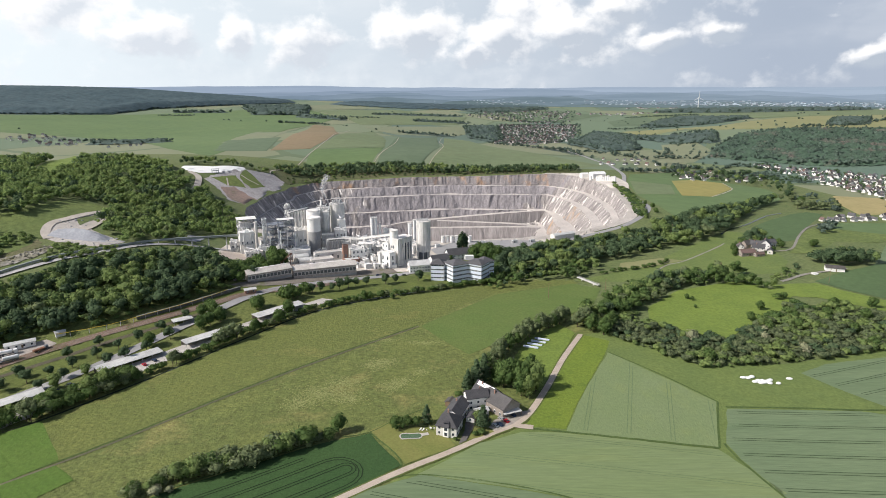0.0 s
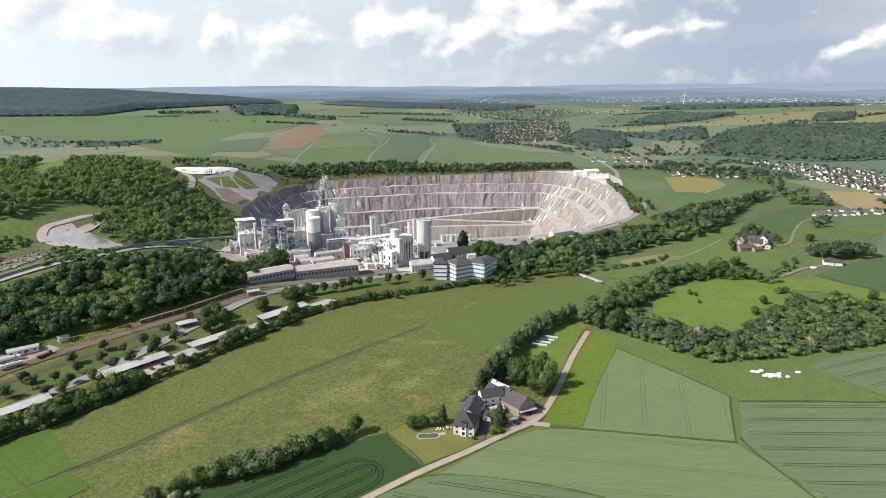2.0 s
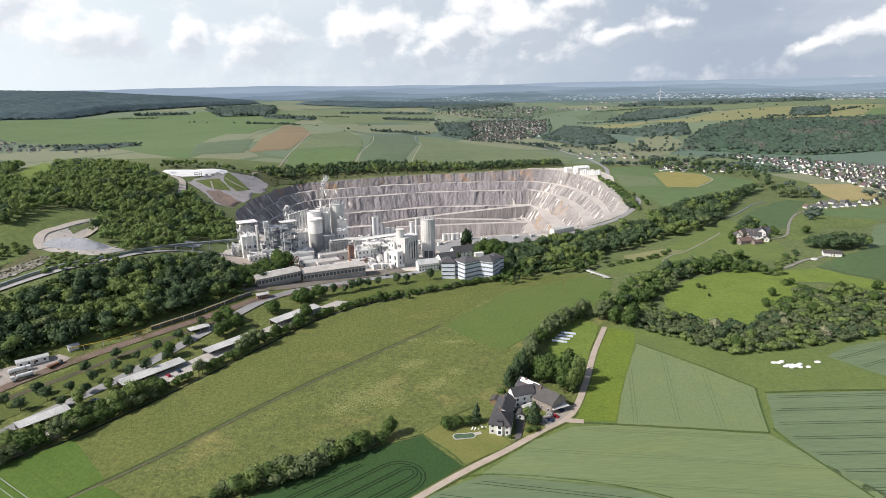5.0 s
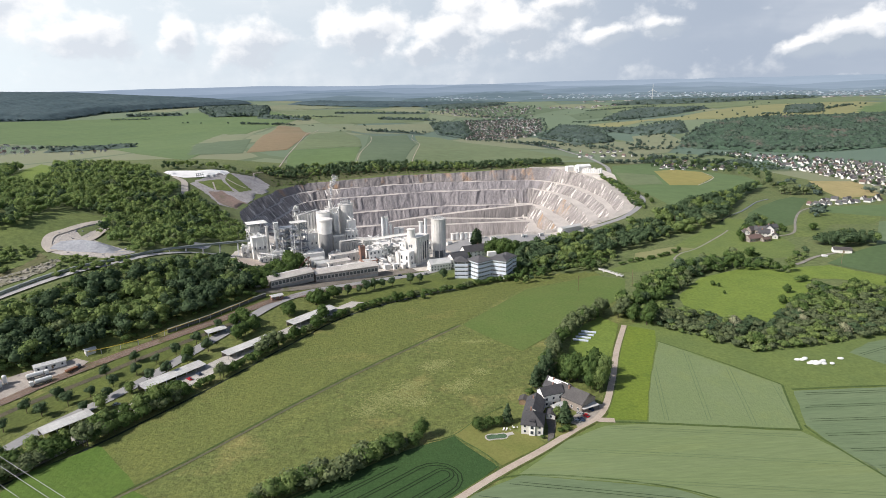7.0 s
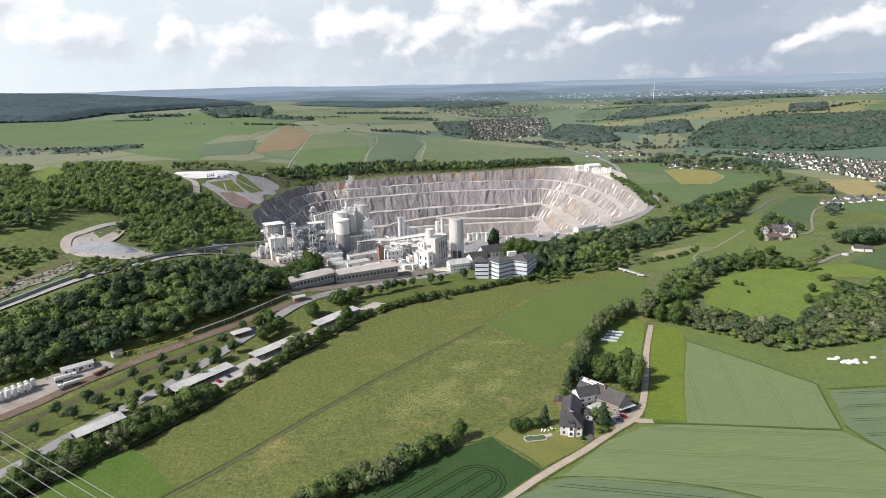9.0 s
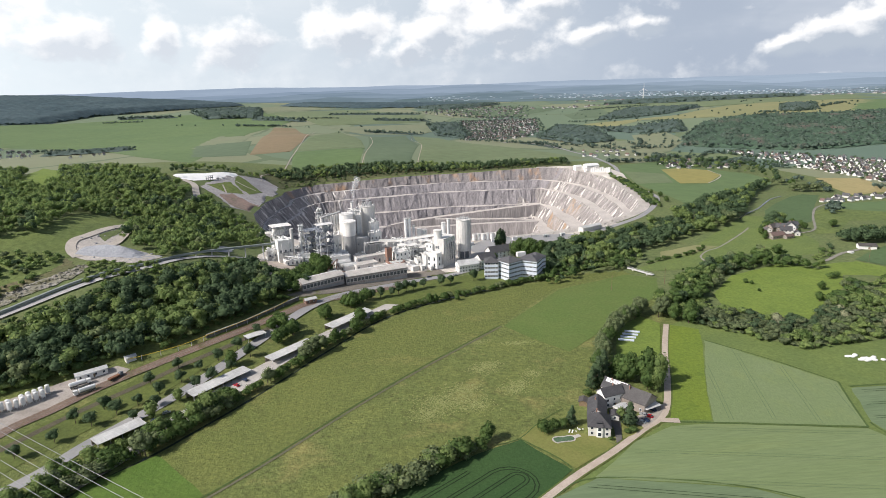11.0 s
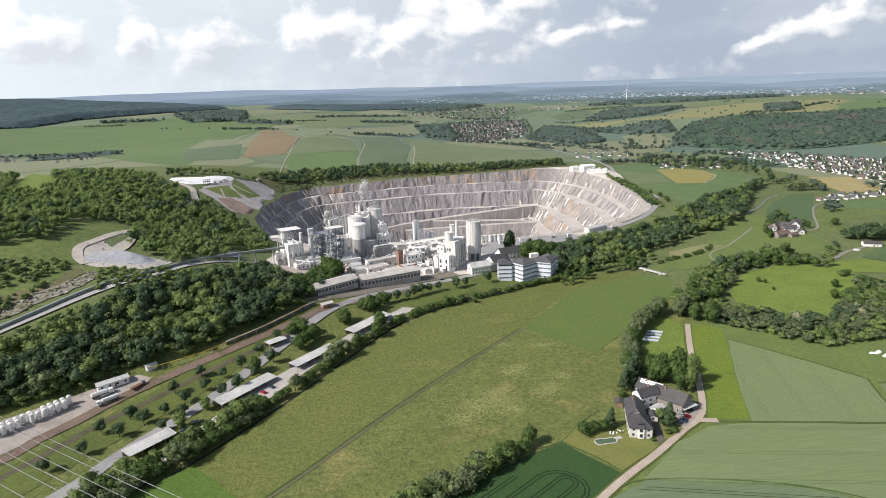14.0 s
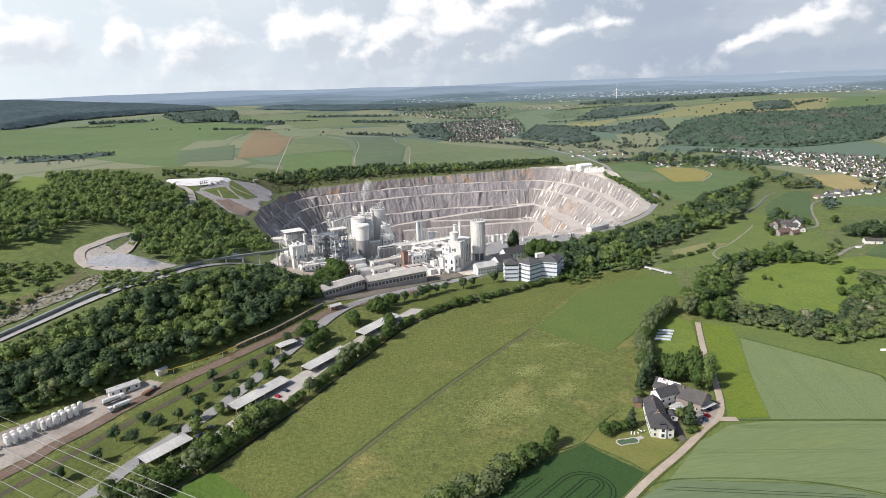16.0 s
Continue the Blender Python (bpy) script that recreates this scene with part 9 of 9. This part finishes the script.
for x, y, h in ((172, 476, 9), (170, 487, 10), (179, 494, 10), (189, 501, 9), (197, 507, 10), (208, 512, 9), (181, 484, 9)):
    tree("silver", x, y, h, 0.95, "greyish trees beside the clearing")
for x, y in spline([(150, 556), (170, 563), (188, 569), (208, 578), (222, 592)], 6):
    tree("bush", x + TR.uniform(-2, 2), y + TR.uniform(-1, 1), TR.uniform(3, 5.5), 1.0, "hedge beside the dry riverside grass")
# hedge along the stream
c = spline([(-262, 242), (-228, 284), (-203, 314), (-173, 356), (-143, 402), (-103, 453), (-72, 476), (-40, 492), (8, 512), (46, 530)], 4.2)
for k, (x, y) in enumerate(c):
    kd = "silver" if k in (14, 15, 34, 35) else TR.choice(("bush", "bush", "pale_bush", "bush"))
    hh = TR.uniform(4.5, 7.0) if kd != "silver" else 10
    if y < 340:
        hh *= 1.35
    tree(kd, x + TR.uniform(-2, 2) - 1, y + TR.uniform(-2, 2) + 1, hh, 0.95 if kd != "silver" else 0.9, "stream hedge")
for x, y, h in ((-122, 434, 10), (-136, 415, 10), (-65, 480, 9), (-60, 482, 8), (-42, 484, 6), (-186, 340, 9), (-165, 368, 8)):
    tree("round", x, y, h, 0.95, "stream hedge")
for k, (x, y) in enumerate(spline([(-290, 224), (-262, 250), (-240, 277), (-221, 300), (-206, 318), (-190, 340)], 5.0)):
    tree(("round", "bush", "loose", "bush", "round", "silver")[k % 6], x - 3 + TR.uniform(-2, 2), y + 3 + TR.uniform(-2, 2), TR.uniform(7, 11), 1.0, "stream hedge")
# bushes between meadow and dark field
c = spline([(-134, 226), (-119, 239), (-108, 243), (-96, 248), (-84, 255), (-72, 263), (-58, 271)], 2.8)
for k, (x, y) in enumerate(c):
    tree(("pale_bush", "bush", "pale_bush", "loose")[k % 4], x + TR.uniform(-2.5, 2.5), y + TR.uniform(-1.5, 3.5), TR.uniform(8, 11) if 6 < k < 26 else TR.uniform(5, 7), 1.1, "field hedge")
tree("round", -53, 277, 10.5, 1.0, "field hedge")
tree("blossom", -124, 229, 6, 1.2, "field hedge")
tree("blossom", -118, 231, 4.0, 1.1, "field hedge")
# trees of the farm
for kd, x, y, h, w in (("bush", -24, 281, 7.5, 0.85), ("bush", -19, 282, 7, 0.85), ("bush", -14, 283, 6.5, 0.8), ("conifer", -8.5, 285.5, 11, 1.3), ("conifer", 20.3, 281.5, 12.5, 1.5), ("loose", 18, 287, 7, 0.9),
                       ("bush", 19, 275, 3.2, 1.3), ("bush", 16, 274, 2.6, 1.3), ("bush", 6, 269.5, 2.2, 1.0), ("round", 40, 327, 18, 0.85), ("round", 46, 321, 18, 0.8), ("loose", 53, 320, 19, 0.62), ("loose", 48, 311, 15, 0.62), ("round", 50, 330, 19, 0.8),
                       ("conifer", 19, 325, 18, 1.3), ("conifer", 14, 321, 14, 1.3), ("conifer", 24, 331, 19, 1.2), ("bush", 9, 313, 5, 1.0), ("round", 35, 325, 15, 0.9), ("round", 44, 315, 14, 0.85), ("round", 33, 333, 15, 0.9)):
    tree(kd, x, y, h, w, "trees round the farm")
c = spline([(24, 338), (31, 355), (40, 372), (51, 390), (63, 405), (77, 420), (92, 436)], 2.6)
for k, (x, y) in enumerate(c):
    tree(("silver", "round", "silver", "silver", "pale_bush")[k % 5], x + TR.uniform(-3.5, 3.5), y + TR.uniform(-3, 3), TR.uniform(10, 15) if k % 5 < 4 else 6, 0.8, "tree row by the sheeted stacks")
for x, y, h in ((20, 622, 25), (23, 624, 23), (17.5, 625, 21)):
    tree("poplar", x, y, h, 1.2, "trees by the office")
for x, y, h in ((43, 597, 20), (31, 600, 17), (54, 595, 18), (38, 606, 19), (48, 606, 18), (-160, 560, 18), (-152, 562, 16), (-156, 550, 17), (-163, 566, 17), (-155, 570, 15), (7, 588, 9), (52, 560, 11), (60, 572, 12), (56, 548, 7), (64, 556, 7)):
    tree("round", x, y, h, 1.0, "trees by the office")
for x, y, h in ((98, 420, 13), (106, 412, 14), (113, 404, 14), (118, 412, 14), (122, 420, 13), (104, 428, 14)):
    tree("silver" if x < 105 else "round", x, y, h, 0.95, "tall trees at the end of the track")
for x, y, h in ((200, 478, 5), (203, 474, 4), (198, 456, 3.5), (284, 806, 8), (291, 840, 8), (287, 862, 8), (387, 624, 9), (391, 628, 8), (226, 424, 8), (244, 446, 8), (228, 402, 9), (258, 424, 8), (252, 408, 8), (283, 426, 9), (301, 449, 8), (309, 422, 9), (329, 446, 9), (285, 398, 8), (274, 470, 6), (281, 374, 9)):
    tree("round", x, y, h, 1.0, "single meadow trees")
for x, y, h in ((298, 606, 8), (294, 600, 8), (300, 616, 9), (314, 632, 10), (322, 636, 9), (353, 622, 8), (350, 640, 9), (338, 640, 8), (356, 632, 8), (316, 604, 5), (340, 612, 5)):
    tree("round", x, y, h, 0.95, "trees round the hamlet")
for x, y, h in ((508, 868, 13), (518, 862, 15), (527, 868, 14), (538, 862, 14), (548, 870, 12), (562, 864, 12), (574, 890, 11), (540, 915, 12), (533, 930, 11), (520, 880, 13), (556, 974, 9)):
    tree("silver" if int(x) % 3 else "round", x, y, h, 1.1, "trees beside the ripe field")
for k in range(26):
    x, y = TR.uniform(125, 320), TR.uniform(345, 430)
    if inside(np.array([x]), np.array([y]), [(124, 392), (160, 350), (214, 356), (285, 372), (330, 392), (320, 425), (262, 432), (220, 408), (198, 388), (170, 400), (140, 430)])[0]:
        tree(TR.choice(("round", "round", "loose", "silver", "blossom")), x, y, TR.uniform(6, 10), 1.0, "trees in the thicket")


# ---------------------------------------------------------------- tufts of the meadow
def tufts(name, pts, size, material, label, seed):
    r = np.random.RandomState(seed)
    n = len(pts)
    a, s = r.uniform(0, 6.28, n), size * r.uniform(0.5, 1.5, n)
    z = ground(pts[:, 0], pts[:, 1])
    v = np.empty((n, 5, 3))
    for k in range(4):
        b = a + k * math.pi / 2 + r.uniform(-0.3, 0.3, n)
        v[:, k, 0], v[:, k, 1], v[:, k, 2] = pts[:, 0] + np.cos(b) * s, pts[:, 1] + np.sin(b) * s * 0.8, z + 0.02
    v[:, 4, 0], v[:, 4, 1], v[:, 4, 2] = pts[:, 0] + r.normal(0, 0.2, n) * s, pts[:, 1] + r.normal(0, 0.2, n) * s, z + s * r.uniform(0.14, 0.36, n) + 0.06
    f = np.array([(0, 1, 4), (1, 2, 4), (2, 3, 4), (3, 0, 4)])[None] + (np.arange(n) * 5)[:, None, None]
    tagged(new(name, mesh_np(name, v.reshape(-1, 3), f.reshape(-1, 3), [material])), label, "grass", kind="stuff")


MEADOW = [(-205, 300), (-160, 360), (-100, 438), (-40, 478), (20, 500), (-16, 424), (17, 372), (30, 345), (5, 300), (-30, 290), (-60, 280), (-100, 266), (-150, 240), (-190, 215), (-196, 240)]
pts = scatter(MEADOW, 2.1, 401, thin=0.35)
tufts("meadow_tufts", pts, 0.5, M["meadow"], "uneven tufts of long meadow grass", 402)
below = [(-16, 424), (17, 372), (30, 345), (5, 300), (-30, 290), (-60, 280), (-100, 266), (-150, 240), (-180, 225), (-163, 270), (-123, 315), (-68, 373)]
tufts("meadow_tufts", scatter(below, 2.4, 403, thin=0.6), 0.6, M["meadow"], "dark coarse tufts of meadow grass", 404)
FR = np.random.RandomState(405)
blobs = [((-70, 318), 16, 9), ((-58, 330), 10, 7), ((-42, 356), 9, 6), ((-36, 361), 8, 4), ((-52, 312), 9, 5), ((-30, 327), 8, 5), ((-14, 346), 6, 4), ((-24, 333), 8, 4), ((-80, 306), 9, 5), ((-12, 392), 10, 3), ((-40, 398), 7, 3)]
fl = np.vstack([np.array(c) + FR.normal(size=(int(70 * a * b / 8), 2)) * (a * 0.55, b * 0.75) for c, a, b in blobs])
tufts("flower_tufts", fl, 0.38, M["pale_tuft"], "pale yellowish flowering patches in the meadow", 406)


# loose rocks beside the haul road and along the quarry rim
def rocks(name, pts, size, material, label, seed):
    r = np.random.RandomState(seed)
    vs, fs, n = [], [], 0
    z = ground(pts[:, 0], pts[:, 1])
    for k, (x, y) in enumerate(pts):
        s = size * r.uniform(0.4, 1.4)
        v = ICO1[0] * (1 + r.normal(0, 0.18, len(ICO1[0])))[:, None] * np.array([s, s * r.uniform(0.6, 1.0), s * r.uniform(0.4, 0.8)]) + np.array([x, y, z[k] + 0.35 * s + 0.4])
        vs.append(v)
        fs.append(ICO1[1] + n)
        n += len(v)
    tagged(new(name, mesh_np(name, np.vstack(vs), np.vstack(fs), [material])), label, "rocks", kind="stuff")


rocks("rubble_rocks", scatter([(-336, 514), (-352, 488), (-372, 462), (-412, 414), (-404, 400), (-366, 446), (-346, 470), (-330, 496)], 2.6, 501, thin=0.3), 1.2, M["stony"], "loose grey rocks strewn beside the haul road", 502)
rocks("dump_rocks", scatter(GRAVEL, 5, 503, thin=0.6), 0.8, M["grey_rubble"], "loose stones on the gravel dump", 504)
rocks("rim_rocks", scatter([(0, 676), (60, 680), (140, 702), (200, 742), (206, 734), (150, 694), (60, 672), (0, 668)], 4.2, 505, thin=0.45), 1.2, M["rubble_rock"], "pale boulders along the edge of the quarry", 506)
for k, (x, y, rz) in enumerate(((20, 660, 20), (44, 664, 15), (80, 668, 25), (100, 672, 30), (-6, 652, 40))):
    plant("container", "white container on the truck yard", x, y, rz, 6, 2.5, 2.6, "white_paint", category="container")
